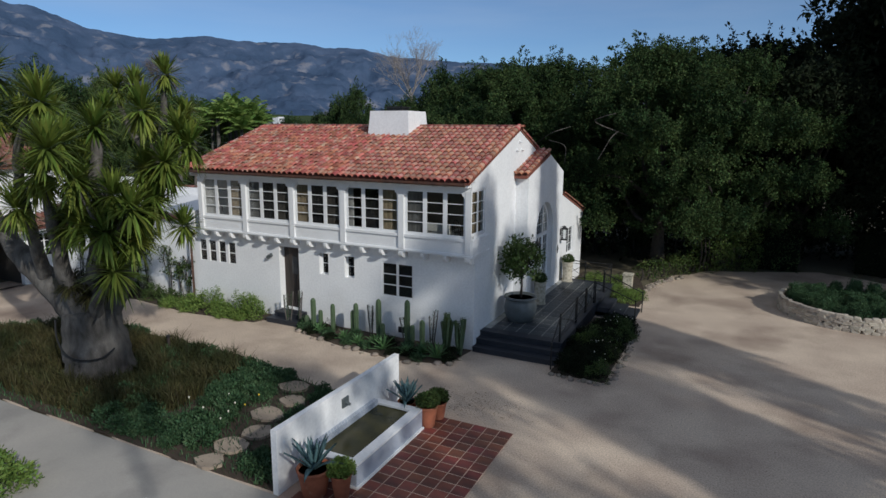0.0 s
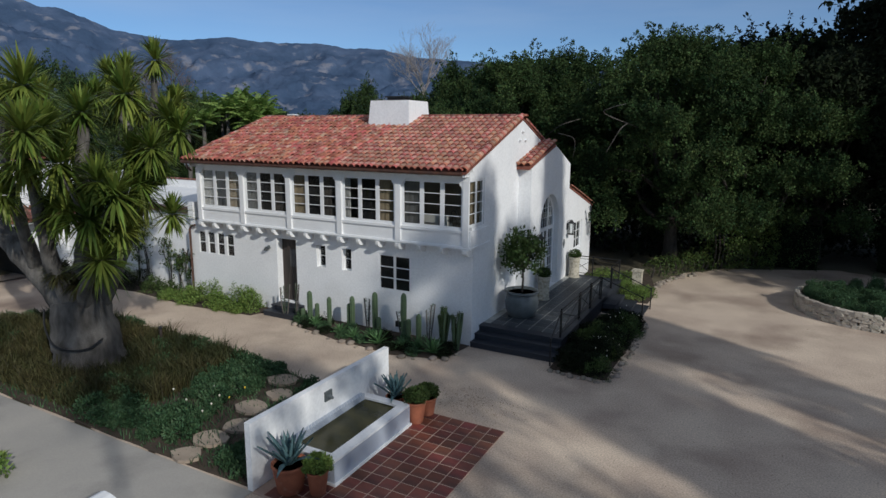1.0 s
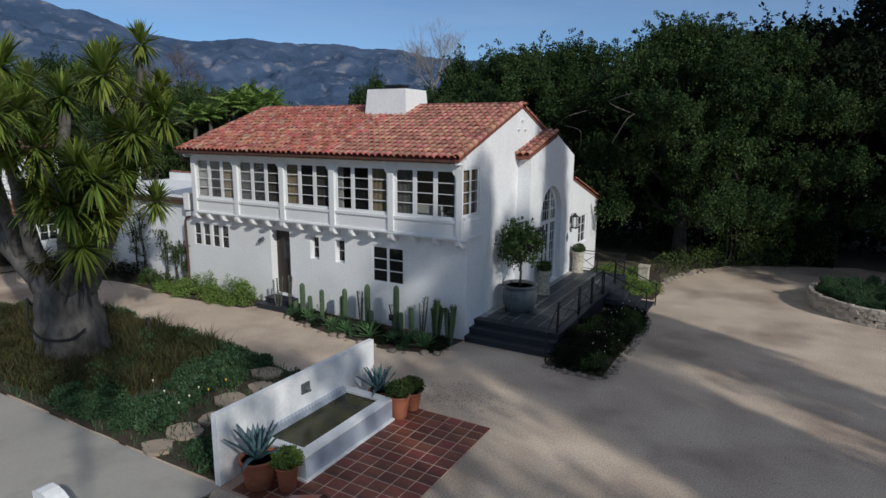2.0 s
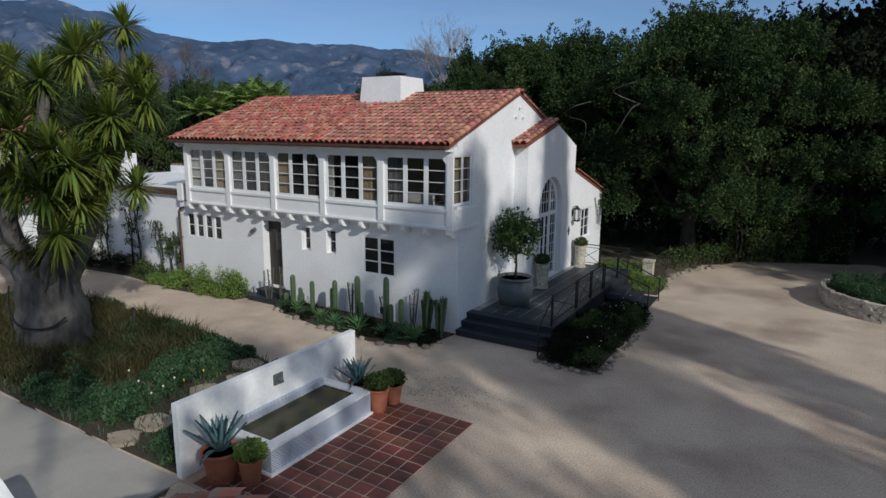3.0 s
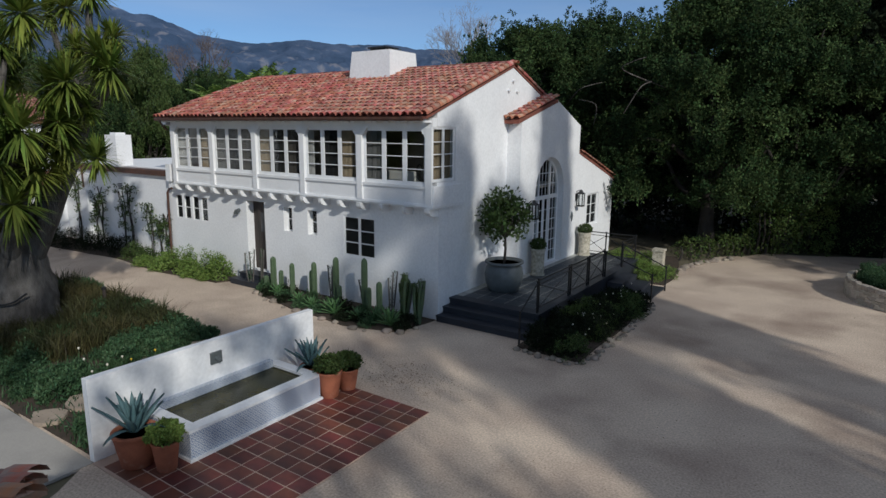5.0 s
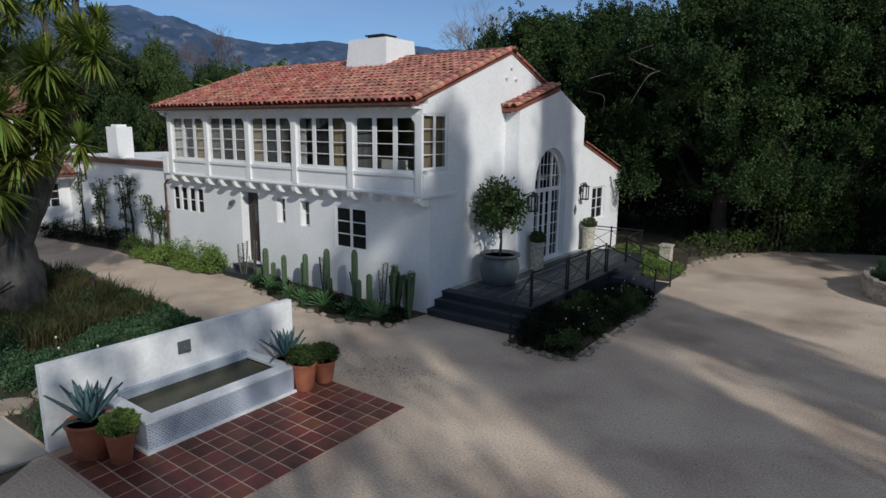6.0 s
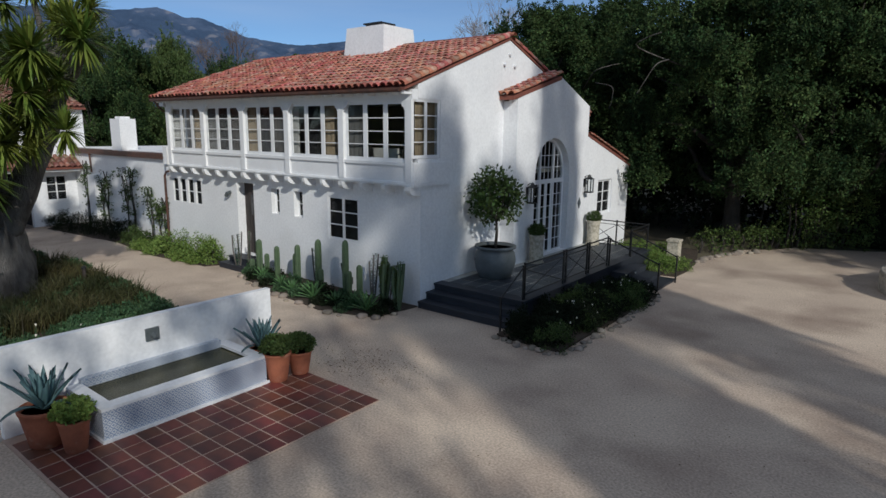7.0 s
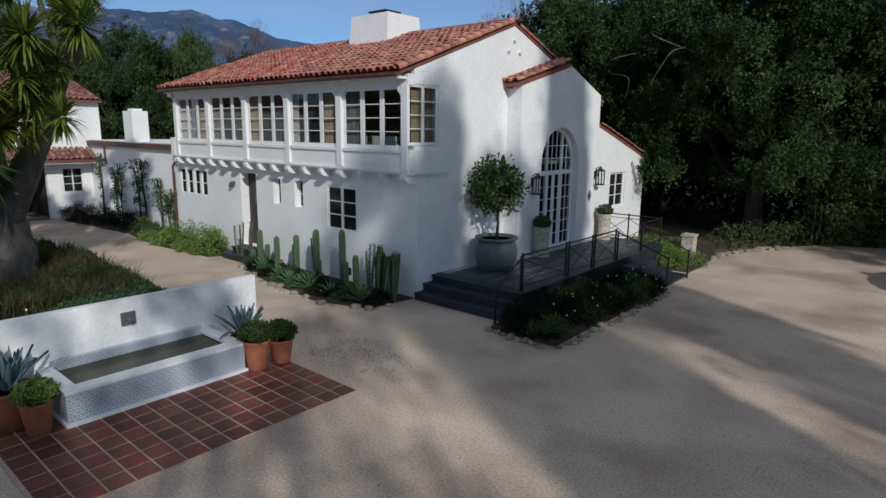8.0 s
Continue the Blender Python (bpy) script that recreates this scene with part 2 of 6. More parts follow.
# aerial haze is put into the mountains' blue base colour
M_MOUNT = mat("mountain_haze_blue", (0.048, 0.076, 0.130), (0.074, 0.106, 0.172), 1.0, 0.006, 0.03, 0.45, 20.0, contrast=(0.42, 0.6), stain=((0.17, 0.18, 0.22), 0.012, 0.57, 0.68), spec=0.0)
M_FAR = mat("distant_woods", (0.035, 0.06, 0.03), (0.07, 0.09, 0.045), 1.0, 0.03, 0.3, 0.5, 2.0, spec=0.0)
M_BROWNTWIG = mat("brown_twig_haze", (0.16, 0.12, 0.10), (0.12, 0.09, 0.08), 0.9, 3.0, 20.0, 0.2)
M_YELLOW = mat("yellow_flower", (0.75, 0.55, 0.05), (0.7, 0.45, 0.04), 0.7, 5.0, 30.0, 0.0)
M_WHITE = mat("white_flower", (0.75, 0.73, 0.65), (0.7, 0.66, 0.5), 0.7, 5.0, 30.0, 0.0)


# ---- building helpers ----
def thing(name, loc, label, category, group="", kind=""):
    ob = new(name)
    ob.empty_display_size = 0.2
    ob.location = loc
    return tagged(ob, label, category, group, kind)


def root_of(ob):
    while ob.parent:
        ob = ob.parent
    return ob


ABS = set()  # things whose parts are written in world coordinates


def link_mesh(name, me, material, parent=None, label=""):
    ob = new(name, me)
    me.materials.append(material)
    if parent:
        ob.parent = parent
    if label:
        ob["label"] = label
    return ob


def part(name, bm, material, parent=None, label="", smooth=False, bevel=0.0):
    """Links a bmesh as one mesh object under a thing or a part."""
    if bevel:
        bmesh.ops.bevel(bm, geom=[e for e in bm.edges if len(e.link_faces) == 2 and e.calc_face_angle(0) > 0.6], offset=bevel, segments=2, affect="EDGES", clamp_overlap=True)
    if parent:
        r = root_of(parent)
        if r in ABS:
            bmesh.ops.translate(bm, verts=bm.verts, vec=-r.location)
    bmesh.ops.recalc_face_normals(bm, faces=bm.faces)
    me = bpy.data.meshes.new(name)
    bm.to_mesh(me)
    bm.free()
    if smooth:
        me.shade_smooth()
    return link_mesh(name, me, material, parent, label)


def setting(name, bm, material, label, category, smooth=False, bevel=0.0):
    return tagged(part(name, bm, material, None, "", smooth, bevel), label, category, kind="structure")


def raw(name, verts, faces, material, parent=None, label="", kind="", smooth=False):
    me = bpy.data.meshes.new(name)
    verts = np.asarray(verts, float)
    if parent:
        r = root_of(parent)
        if r in ABS:
            verts = verts - np.array(r.location)
    faces = np.asarray(faces, np.int32)
    k = faces.shape[1]
    me.vertices.add(len(verts))
    me.vertices.foreach_set("co", verts.ravel())
    me.loops.add(faces.size)
    me.loops.foreach_set("vertex_index", faces.ravel())
    me.polygons.add(len(faces))
    me.polygons.foreach_set("loop_start", np.arange(len(faces), dtype=np.int32) * k)
    me.update(calc_edges=True)
    me.validate()
    if smooth:
        me.shade_smooth()
    ob = link_mesh(name, me, material, parent, label)
    if kind:
        ob["kind"] = kind
    return ob


def B(*boxes, bm=None):
    """A bmesh of boxes (x0, x1, y0, y1, z0, z1)."""
    bm = bm or bmesh.new()
    for x0, x1, y0, y1, z0, z1 in boxes:
        v = [bm.verts.new((x, y, z)) for x in (x0, x1) for y in (y0, y1) for z in (z0, z1)]
        for f in ((0, 1, 3, 2), (4, 6, 7, 5), (0, 4, 5, 1), (2, 3, 7, 6), (0, 2, 6, 4), (1, 5, 7, 3)):
            bm.faces.new([v[i] for i in f])
    return bm


def plate(loops, axis, a, b, bm=None):
    """A slab with holes. loops: the outline and then the holes, in (u, v). axis 'x': u is y, v is z, from x=a to x=b; 'y': u is x, v is z; 'z': u is x, v is y."""
    bm = bm or bmesh.new()
    put = {"x": lambda u, v, w: (w, u, v), "y": lambda u, v, w: (u, w, v), "z": lambda u, v, w: (u, v, w)}[axis]
    flat = [p for lp in loops for p in lp]
    tris = tessellate_polygon([[Vector((u, v, 0)) for u, v in lp] for lp in loops])
    va = [bm.verts.new(put(u, v, a)) for u, v in flat]
    vb = [bm.verts.new(put(u, v, b)) for u, v in flat]
    for t in tris:
        bm.faces.new([va[i] for i in t])
        bm.faces.new([vb[i] for i in reversed(t)])
    k = 0
    for lp in loops:
        m = len(lp)
        for i in range(m):
            j = (i + 1) % m
            bm.faces.new([va[k + i], va[k + j], vb[k + j], vb[k + i]])
        k += m
    return bm


def rect(u0, u1, v0, v1):
    return [(u0, v0), (u1, v0), (u1, v1), (u0, v1)]


def tube(path, radii, sides=8, bm=None, cap=True):
    """A round tube along points, with a radius at each."""
    bm = bm or bmesh.new()
    pts = [Vector(p) for p in path]
    if not isinstance(radii, (list, tuple)):
        radii = [radii] * len(pts)
    rings = []
    side = None
    for i, p in enumerate(pts):
        d = (pts[min(i + 1, len(pts) - 1)] - pts[max(i - 1, 0)]).normalized()
        if side is None:
            side = d.orthogonal().normalized()
        side = (side - d * side.dot(d)).normalized()
        up = d.cross(side)
        rings.append([bm.verts.new(p + (side * math.cos(2 * math.pi * k / sides) + up * math.sin(2 * math.pi * k / sides)) * radii[i]) for k in range(sides)])
    for r0, r1 in zip(rings, rings[1:]):
        for k in range(sides):
            bm.faces.new([r0[k], r0[(k + 1) % sides], r1[(k + 1) % sides], r1[k]])
    if cap:
        bm.faces.new(rings[0][::-1])
        bm.faces.new(rings[-1])
    return bm


def smooth_path(pts, n=6):
    out = []
    P = [Vector(p) for p in pts]
    P = [P[0] * 2 - P[1]] + P + [P[-1] * 2 - P[-2]]
    for i in range(1, len(P) - 2):
        for k in range(n):
            t = k / n
            out.append(0.5 * ((2 * P[i]) + (P[i + 1] - P[i - 1]) * t + (2 * P[i - 1] - 5 * P[i] + 4 * P[i + 1] - P[i + 2]) * t * t + (3 * P[i] - P[i - 1] - 3 * P[i + 1] + P[i + 2]) * t ** 3))
    out.append(P[-2])
    return out


def lathe(profile, sides=24, bm=None, at=(0, 0, 0)):
    """A turned form from (radius, height) pairs."""
    bm = bm or bmesh.new()
    rings = [[bm.verts.new((at[0] + r * math.cos(2 * math.pi * k / sides), at[1] + r * math.sin(2 * math.pi * k / sides), at[2] + z)) for k in range(sides)] for r, z in profile]
    for r0, r1 in zip(rings, rings[1:]):
        for k in range(sides):
            bm.faces.new([r0[k], r0[(k + 1) % sides], r1[(k + 1) % sides], r1[k]])
    bm.faces.new(rings[0][::-1])
    bm.faces.new(rings[-1])
    return bm


def boulder(r, seed, squash=0.7, sub=2):
    bm = bmesh.new()
    bmesh.ops.create_icosphere(bm, subdivisions=sub, radius=r)
    for v in bm.verts:
        k = noise.noise(v.co / r * 1.3 + Vector((seed * 7.1, 0, 0)))
        v.co *= 1 + 0.35 * k
        v.co.z *= squash
    return bm


def leaf_cloud(centres, spread, count, size, rng, aspect=0.5, up=0.25):
    """Four-cornered leaves scattered round clump centres: arrays of verts and quads."""
    c = np.repeat(np.asarray(centres, float), count, 0)
    n = len(c)
    sp = np.repeat(np.broadcast_to(np.asarray(spread, float).reshape(-1, 1), (len(centres), 1)), count, 0)
    d = rng.normal(size=(n, 3))
    d /= np.linalg.norm(d, axis=1, keepdims=True)
    p = c + d * sp * rng.uniform(0.35, 1.0, (n, 1))
    a = d * 0.7 + rng.normal(size=(n, 3)) * 0.7
    a[:, 2] += up
    a /= np.linalg.norm(a, axis=1, keepdims=True)
    b = np.cross(a, rng.normal(size=(n, 3)))
    b /= np.linalg.norm(b, axis=1, keepdims=True)
    s = size * rng.uniform(0.6, 1.3, (n, 1))
    m = p + a * s * 0.5 + np.cross(a, b) * s * 0.08
    v = np.stack([p, m + b * s * aspect * 0.5, p + a * s, m - b * s * aspect * 0.5], 1).reshape(-1, 3)
    f = np.arange(4 * n).reshape(-1, 4)
    return v, f


# ---- setting: ground, drive, paths, beds ----
def sheet(name, pts, z, material, label, category, depth=0.05):
    return setting(name, plate([pts], "z", z, z - depth), material, label, category)


def wavy(pts, amp, seed, step=0.4):
    """A closed outline with a gently uneven edge."""
    out = []
    for (x0, y0), (x1, y1) in zip(pts, pts[1:] + pts[:1]):
        n = max(1, int(math.hypot(x1 - x0, y1 - y0) / step))
        for i in range(n):
            x, y = x0 + (x1 - x0) * i / n, y0 + (y1 - y0) * i / n
            k = noise.noise(Vector((x * 0.9, y * 0.9, seed)))
            j = noise.noise(Vector((x * 0.9, y * 0.9, seed + 9)))
            out.append((x + amp * k, y + amp * j))
    return out


def disc(r, z, rings=24, sides=72):
    bm = bmesh.new()
    rr = [0.0] + [r * (i / rings) ** 3 for i in range(1, rings + 1)]
    c = bm.verts.new((0, 0, z))
    prev = None
    for q in rr[1:]:
        ring = [bm.verts.new((q * math.cos(2 * math.pi * k / sides), q * math.sin(2 * math.pi * k / sides), z)) for k in range(sides)]
        for k in range(sides):
            if prev:
                bm.faces.new([prev[k], ring[k], ring[(k + 1) % sides], prev[(k + 1) % sides]])
            else:
                bm.faces.new([c, ring[k], ring[(k + 1) % sides]])
        prev = ring
    return bm


setting("ground", disc(4300, -0.05), M_EARTH, "bare earth reaching out under the trees and hills", "ground")
DRIVE = [(-31.5, 8.7), (-31.5, 18.4), (-8, 18.6), (-4.8, 26), (-3.6, 30.3), (-2.6, 32.8), (-1.2, 34.8), (1.2, 36.0), (4.5, 37.6), (7, 36.2), (13, 33), (22, 20), (22, -14), (-4, -14), (-4, 3), (-8, 8.5)]
sheet("driveway", wavy(DRIVE, 0.25, 3), 0.0, M_GRAVEL, "pale tan crushed granite forecourt with darker trodden patches", "driveway", 0.04)
sheet("concrete_path", [(-46, 3.6), (-7.86, 3.6), (-7.86, 8.52), (-46, 8.56)], 0.012, M_CONC, "worn grey concrete path beside the planted bed", "path")
BED = [(-24, 8.6), (-8.1, 8.58), (-8.1, 12.9), (-9.2, 13.0), (-11.4, 13.4), (-14.3, 14.0), (-19.3, 14.1), (-22.6, 13.3), (-25, 11.2)]
sheet("garden_bed_soil", wavy(BED, 0.08, 5), 0.02, M_SOIL, "dark soil of the planted garden bed", "soil")
sheet("cactus_bed_soil", wavy([(-14.5, 17.95), (-14.4, 16.9), (-11.9, 16.3), (-9.5, 16.05), (-7.9, 16.5), (-7.65, 17.95)], 0.06, 8), 0.03, M_SOIL, "dark soil of the cactus bed along the house wall", "soil")
sheet("shrub_bed_soil", wavy([(-31, 18.1), (-29, 16.4), (-23.2, 16.95), (-19.6, 16.6), (-16.4, 16.9), (-15.95, 17.95)], 0.06, 11), 0.03, M_SOIL, "dark soil of the shrub bed along the house wall", "soil")
sheet("terrace_bed_soil", wavy([(-4.72, 17.4), (-3.05, 17.3), (-2.95, 23.4), (-4.72, 23.6)], 0.05, 14), 0.06, M_SOIL, "dark soil of the bed beside the terrace", "soil", 0.1)
sheet("corner_bed_soil", wavy([(-7.0, 27.6), (-4.7, 25.9), (-3.3, 26.1), (-3.4, 28.6), (-4.2, 31.5), (-7.0, 31.5)], 0.08, 17), 0.04, M_SOIL, "dark soil of the bed at the foot of the oaks", "soil", 0.1)

# ---- distance: mountains, hills ----
def ridge(name, dist, depth, prof, seed, material, label, category, rough=0.10, steps=170, rows=26, base=-20):
    """A range of hills seen over an arc: prof gives (azimuth, elevation) of the crest, in degrees."""
    az = np.linspace(prof[0][0], prof[-1][0], steps)
    el = np.interp(az, [p[0] for p in prof], [p[1] for p in prof])
    v, f = [], []
    for j in range(rows):
        k = j / (rows - 1)
        for i in range(steps):
            d = dist - depth * (1 - k)
            a = radians(az[i])
            top = dist * math.tan(radians(el[i]))
            p = Vector((math.sin(a) * d, math.cos(a) * d, 0))
            q = p / (depth * 0.28)
            nz = noise.fractal(q + Vector((seed, 0, 0)), 0.9, 2.1, 6)
            ridge_n = 1 - abs(noise.fractal(q * 1.7 + Vector((0, seed, 0)), 0.8, 2.0, 5))
            h = top * (k ** 1.25) * (1 + rough * nz * (1 - 0.85 * k ** 4)) - top * 0.22 * (1 - ridge_n) * k * (1 - k ** 3) * 1.6
            v.append((p.x, p.y, base * (1 - k) + h + top * (0.022 * nz + 0.012 * noise.fractal(q * 9.0, 0.9, 2.1, 4))))
    for j in range(rows - 1):
        for i in range(steps - 1):
            a = j * steps + i
            f.append((a, a + 1, a + steps + 1, a + steps))
    ob = raw(name, v, f, material, smooth=True)
    return tagged(ob, label, category, kind="structure")


CREST = [(-110, 8.5), (-95, 9.0), (-80, 9.2), (-72.9, 8.88), (-68.7, 9.3), (-65, 9.3), (-62.4, 9.6), (-60.9, 9.1), (-58.6, 8.7), (-55.7, 7.6), (-52, 7.3), (-49, 7.55), (-46.5, 7.92), (-42.8, 7.57), (-40.5, 7.65), (-38.5, 7.5), (-36.8, 7.1), (-33.5, 7.2), (-31, 6.7), (-25, 6.2), (-10, 5.5), (20, 5.0), (40, 4.5)]
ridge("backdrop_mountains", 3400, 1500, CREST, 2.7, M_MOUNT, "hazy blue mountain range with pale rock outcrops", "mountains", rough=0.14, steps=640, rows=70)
ridge("backdrop_hills", 420, 220, [(-110, 1.6), (-70, 2.0), (-55, 2.4), (-47, 2.0), (-40, 2.2), (-30, 2.6), (-10, 2.4), (30, 2.5)], 9.1, M_FAR, "dark wooded foothills below the mountains", "hills", rough=0.5, steps=240, rows=14, base=-2)


# ---- main house ----
def tile_mesh(name, length, r0, r1, thick=0.018, seg=5):
    """One barrel tile: the hollow half-cone lies along +y, its lower, wider end at y=0."""
    bm = bmesh.new()
    rings = []
    for r, y in ((r0, 0.0), (r1, length), (r0 - thick, 0.0), (r1 - thick, length)):
        rings.append([bm.verts.new((-r * math.cos(math.pi * k / seg), y, r * 0.85 * math.sin(math.pi * k / seg))) for k in range(seg + 1)])
    for k in range(seg):
        bm.faces.new([rings[0][k], rings[0][k + 1], rings[1][k + 1], rings[1][k]])
        bm.faces.new([rings[2][k + 1], rings[2][k], rings[0][k], rings[0][k + 1]][::-1])
    me = bpy.data.meshes.new(name)
    bm.to_mesh(me)
    bm.free()
    return me


TILE_ME = tile_mesh("roof_tile", 0.44, 0.112, 0.092)
TILE_ME.materials.append(M_TILE)
TILE_OLD = tile_mesh("old_roof_tile", 0.46, 0.115, 0.095)
TILE_OLD.materials.append(M_TILEOLD)


def tile_poses(o, u, w, cols, rows, du, dv, rng, lift=0.05, ok=None):
    """Poses of barrel tiles on a slope: o the lower corner, u along the eave, w up the slope."""
    u, w = Vector(u).normalized(), Vector(w).normalized()
    n = u.cross(w).normalized()
    if n.z < 0:
        n = -n
    out = []
    for r in range(rows):
        for c in range(cols):
            p = Vector(o) + u * (c + 0.5) * du + w * (r * dv + rng.uniform(-0.02, 0.02)) + n * (lift + rng.uniform(-0.006, 0.012))
            if ok and not ok(p):
                continue
            m = Matrix((w.cross(n), w, n)).transposed().to_4x4()
            out.append((r, c, Matrix.Translation(p) @ m @ pose(0, 0, 0, -3.0 + rng.uniform(-1.2, 1.2), rng.uniform(-5, 5), rng.uniform(-3, 3))))
    return out


def lay_tiles(parent, poses, material, single, me=None, stuff_label=""):
    """Tiles: those for which single(row, column) holds are parts of their own, the rest is joined."""
    me = me or TILE_ME
    base = np.array([v.co[:] for v in me.vertices])
    quads = np.array([p.vertices[:] for p in me.polygons])
    off = root_of(parent).location if root_of(parent) in ABS else Vector()
    vs, fs, k = [], [], 0
    for r, c, m in poses:
        if single(r, c):
            ob = new("roof_tile", me)
            ob.parent = parent
            ob.matrix_basis = Matrix.Translation(-off) @ m
        else:
            a = np.array(m)
            vs.append(base @ a[:3, :3].T + a[:3, 3])
            fs.append(quads + k)
            k += len(base)
    if vs:
        raw("roof_tiles", np.concatenate(vs), np.concatenate(fs), material, parent, stuff_label, "stuff")


def window(parent, axis, face, u0, u1, v0, v1, cols, rows, depth=0.06, stile=0.055, bar=0.024, sill=True, casements=1, name="window", label="", glass=M_GLASS, frame_mat=None, out=-1, rail=None):
    """A window: frame, casements with glazing bars, panes. face: where the frame's outer face stands; out: the sign of the outward axis."""
    fm = frame_mat or M_WOODW
    f0, f1 = face, face - out * depth

    def bx(a0, a1, b0, b1, d0=f0, d1=f1):
        lo, hi = min(d0, d1), max(d0, d1)
        return (a0, a1, lo, hi, b0, b1) if axis == "y" else (lo, hi, a0, a1, b0, b1)

    w = part(name, plate([rect(u0, u1, v0, v1), rect(u0 + stile, u1 - stile, v0 + stile, v1 - stile)], axis, f0, f1), fm, parent, label)
    d0, d1 = face - out * 0.012, face - out * 0.042
    cw = (u1 - u0 - 2 * stile) / casements
    for i in range(casements):
        a0, a1 = u0 + stile + i * cw, u0 + stile + (i + 1) * cw
        b0, b1 = v0 + stile, v1 - stile
        s = rail or (0.03 if cw > 0.35 else 0.018)
        pw, ph = (a1 - a0 - 2 * s) / cols, (b1 - b0 - 2 * s) / rows
        lights = [rect(a0 + s + c * pw + (bar / 2 if c else 0), a0 + s + (c + 1) * pw - (bar / 2 if c < cols - 1 else 0), b0 + s + r * ph + (bar / 2 if r else 0), b0 + s + (r + 1) * ph - (bar / 2 if r < rows - 1 else 0)) for c in range(cols) for r in range(rows)]
        part("casement", plate([rect(a0, a1, b0, b1)] + lights, axis, d0, d1), fm, w)
        g = (d0 + d1) / 2
        pn = part("pane", B(bx(a0 + s * 0.8, a1 - s * 0.8, b0 + s * 0.8, b1 - s * 0.8, g, g - out * 0.004)), glass, w)
        pn.visible_shadow = False
    if sill:
        part("sill", B(bx(u0 - 0.04, u1 + 0.04, v0 - 0.05, v0 - 0.002, face + out * 0.05, f1)), fm, w)
    return w


HX0, HX1, HY, HB = -20.7, -7.6, 18.0, 17.66   # facade's ends, lower wall, upper wall
house = thing("main_house", (-14.0, 22.0, 0.0), "two-storey white stucco house, red tile roof, glazed upper gallery", "house")
ABS.add(house)
LIGHTS = [(x, x + 0.39, 1.89, 2.80) for x in (-20.25, -19.71, -19.17, -18.63)]   # four narrow lights side by side
SLITS = [(-14.0, -13.58, 1.97, 2.79), (-12.84, -12.41, 1.97, 2.78)]
DOORWAY, CASEMENT = (-15.95, -14.98, 0.38, 2.88), (-11.24, -9.92, 1.47, 2.77)
wall = part("wall", plate([rect(HX0, HX1, -0.05, 3.26)] + [rect(*o) for o in LIGHTS + SLITS + [DOORWAY, CASEMENT]], "y", HY, HY + 0.35), M_STUCCO, house, "white stucco ground-floor wall")
# gable wall, with the upper storey standing forward over the lower
gab = [(HY + 0.35, -0.05), (HY + 0.35, 3.3), (HB + 0.25, 3.3), (HB + 0.25, 3.98), (18.82, 3.98), (18.82, 5.5), (HB + 0.25, 5.5), (HB + 0.25, 5.86), (22.15, 7.39), (27.6, 5.43), (27.6, -0.05)]
part("gable_wall", plate([gab, rect(22.3, 27.1, 0.02, 5.0)], "x", HX1 - 0.35, HX1 - 0.002), M_STUCCO, house, "white stucco gable wall")
part("back_wall", B((HX0, HX1 - 0.36, 27.3, 27.6, -0.05, 5.3)), M_STUCCO, house)
part("west_wall", plate([gab], "x", HX0, HX0 + 0.3), M_STUCCO, house)
part("upper_floor", B((HX0 + 0.02, HX1 - 0.37, 18.36, 27.28, 3.28, 3.38)), M_INT, house)
part("gallery_ceiling", B((HX0 + 0.32, HX1 - 0.37, HB + 0.2, 27.28, 5.46, 5.5)), M_INT, house)
part("inner_wall", B((HX0 + 0.32, HX1 - 0.37, 20.9, 21.0, 3.38, 5.46)), M_INNER, house, "inner wall of the gallery, room shade put into its brown")
# added dark board stands in for the unlit ground-floor rooms
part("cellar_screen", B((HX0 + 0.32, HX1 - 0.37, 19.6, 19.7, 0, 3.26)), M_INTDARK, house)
# jettied gallery front
g = part("gallery", B((HX0 + 0.95, HX1 + 0.02, HB + 0.0, HY + 0.36, 3.27, 3.38), (HX0 + 0.93, HX1 + 0.04, HB - 0.03, HY + 0.36, 3.31, 3.345)), M_WOODW, house, "white painted timber gallery with casement windows", bevel=0.008)
GX0 = HX0 + 0.95
part("apron", B((GX0 + 0.02, HX1 - 0.002, HB + 0.05, HB + 0.2, 3.38, 3.86)), M_WOODW, g)
part("sill_rail", B((GX0, HX1, HB + 0.0, HB + 0.2, 3.80, 3.885)), M_WOODW, g)
part("lintel", B((GX0, HX1 - 0.002, HB + 0.02, HB + 0.24, 5.46, 5.72)), M_WOODW, g)
part("return_panel", B((HX1 - 0.004, HX1 + 0.045, HB + 0.02, 19.05, 3.36, 3.88), (HX1 - 0.004, HX1 + 0.07, HB - 0.01, 19.2, 3.27, 3.355)), M_STUCCO, g, bevel=0.01)
part("gallery_end", B((GX0, GX0 + 0.14, HB + 0.06, HY + 0.3, 3.38, 5.5)), M_WOODW, g)
CORBEL = [(HY, 3.03), (HB + 0.14, 3.04), (HB + 0.03, 3.065), (HB - 0.04, 3.11), (HB - 0.075, 3.17), (HB - 0.085, 3.268), (HY, 3.268)]
POSTS = [-19.65, -17.30, -14.95, -12.64, -10.22, -7.71]
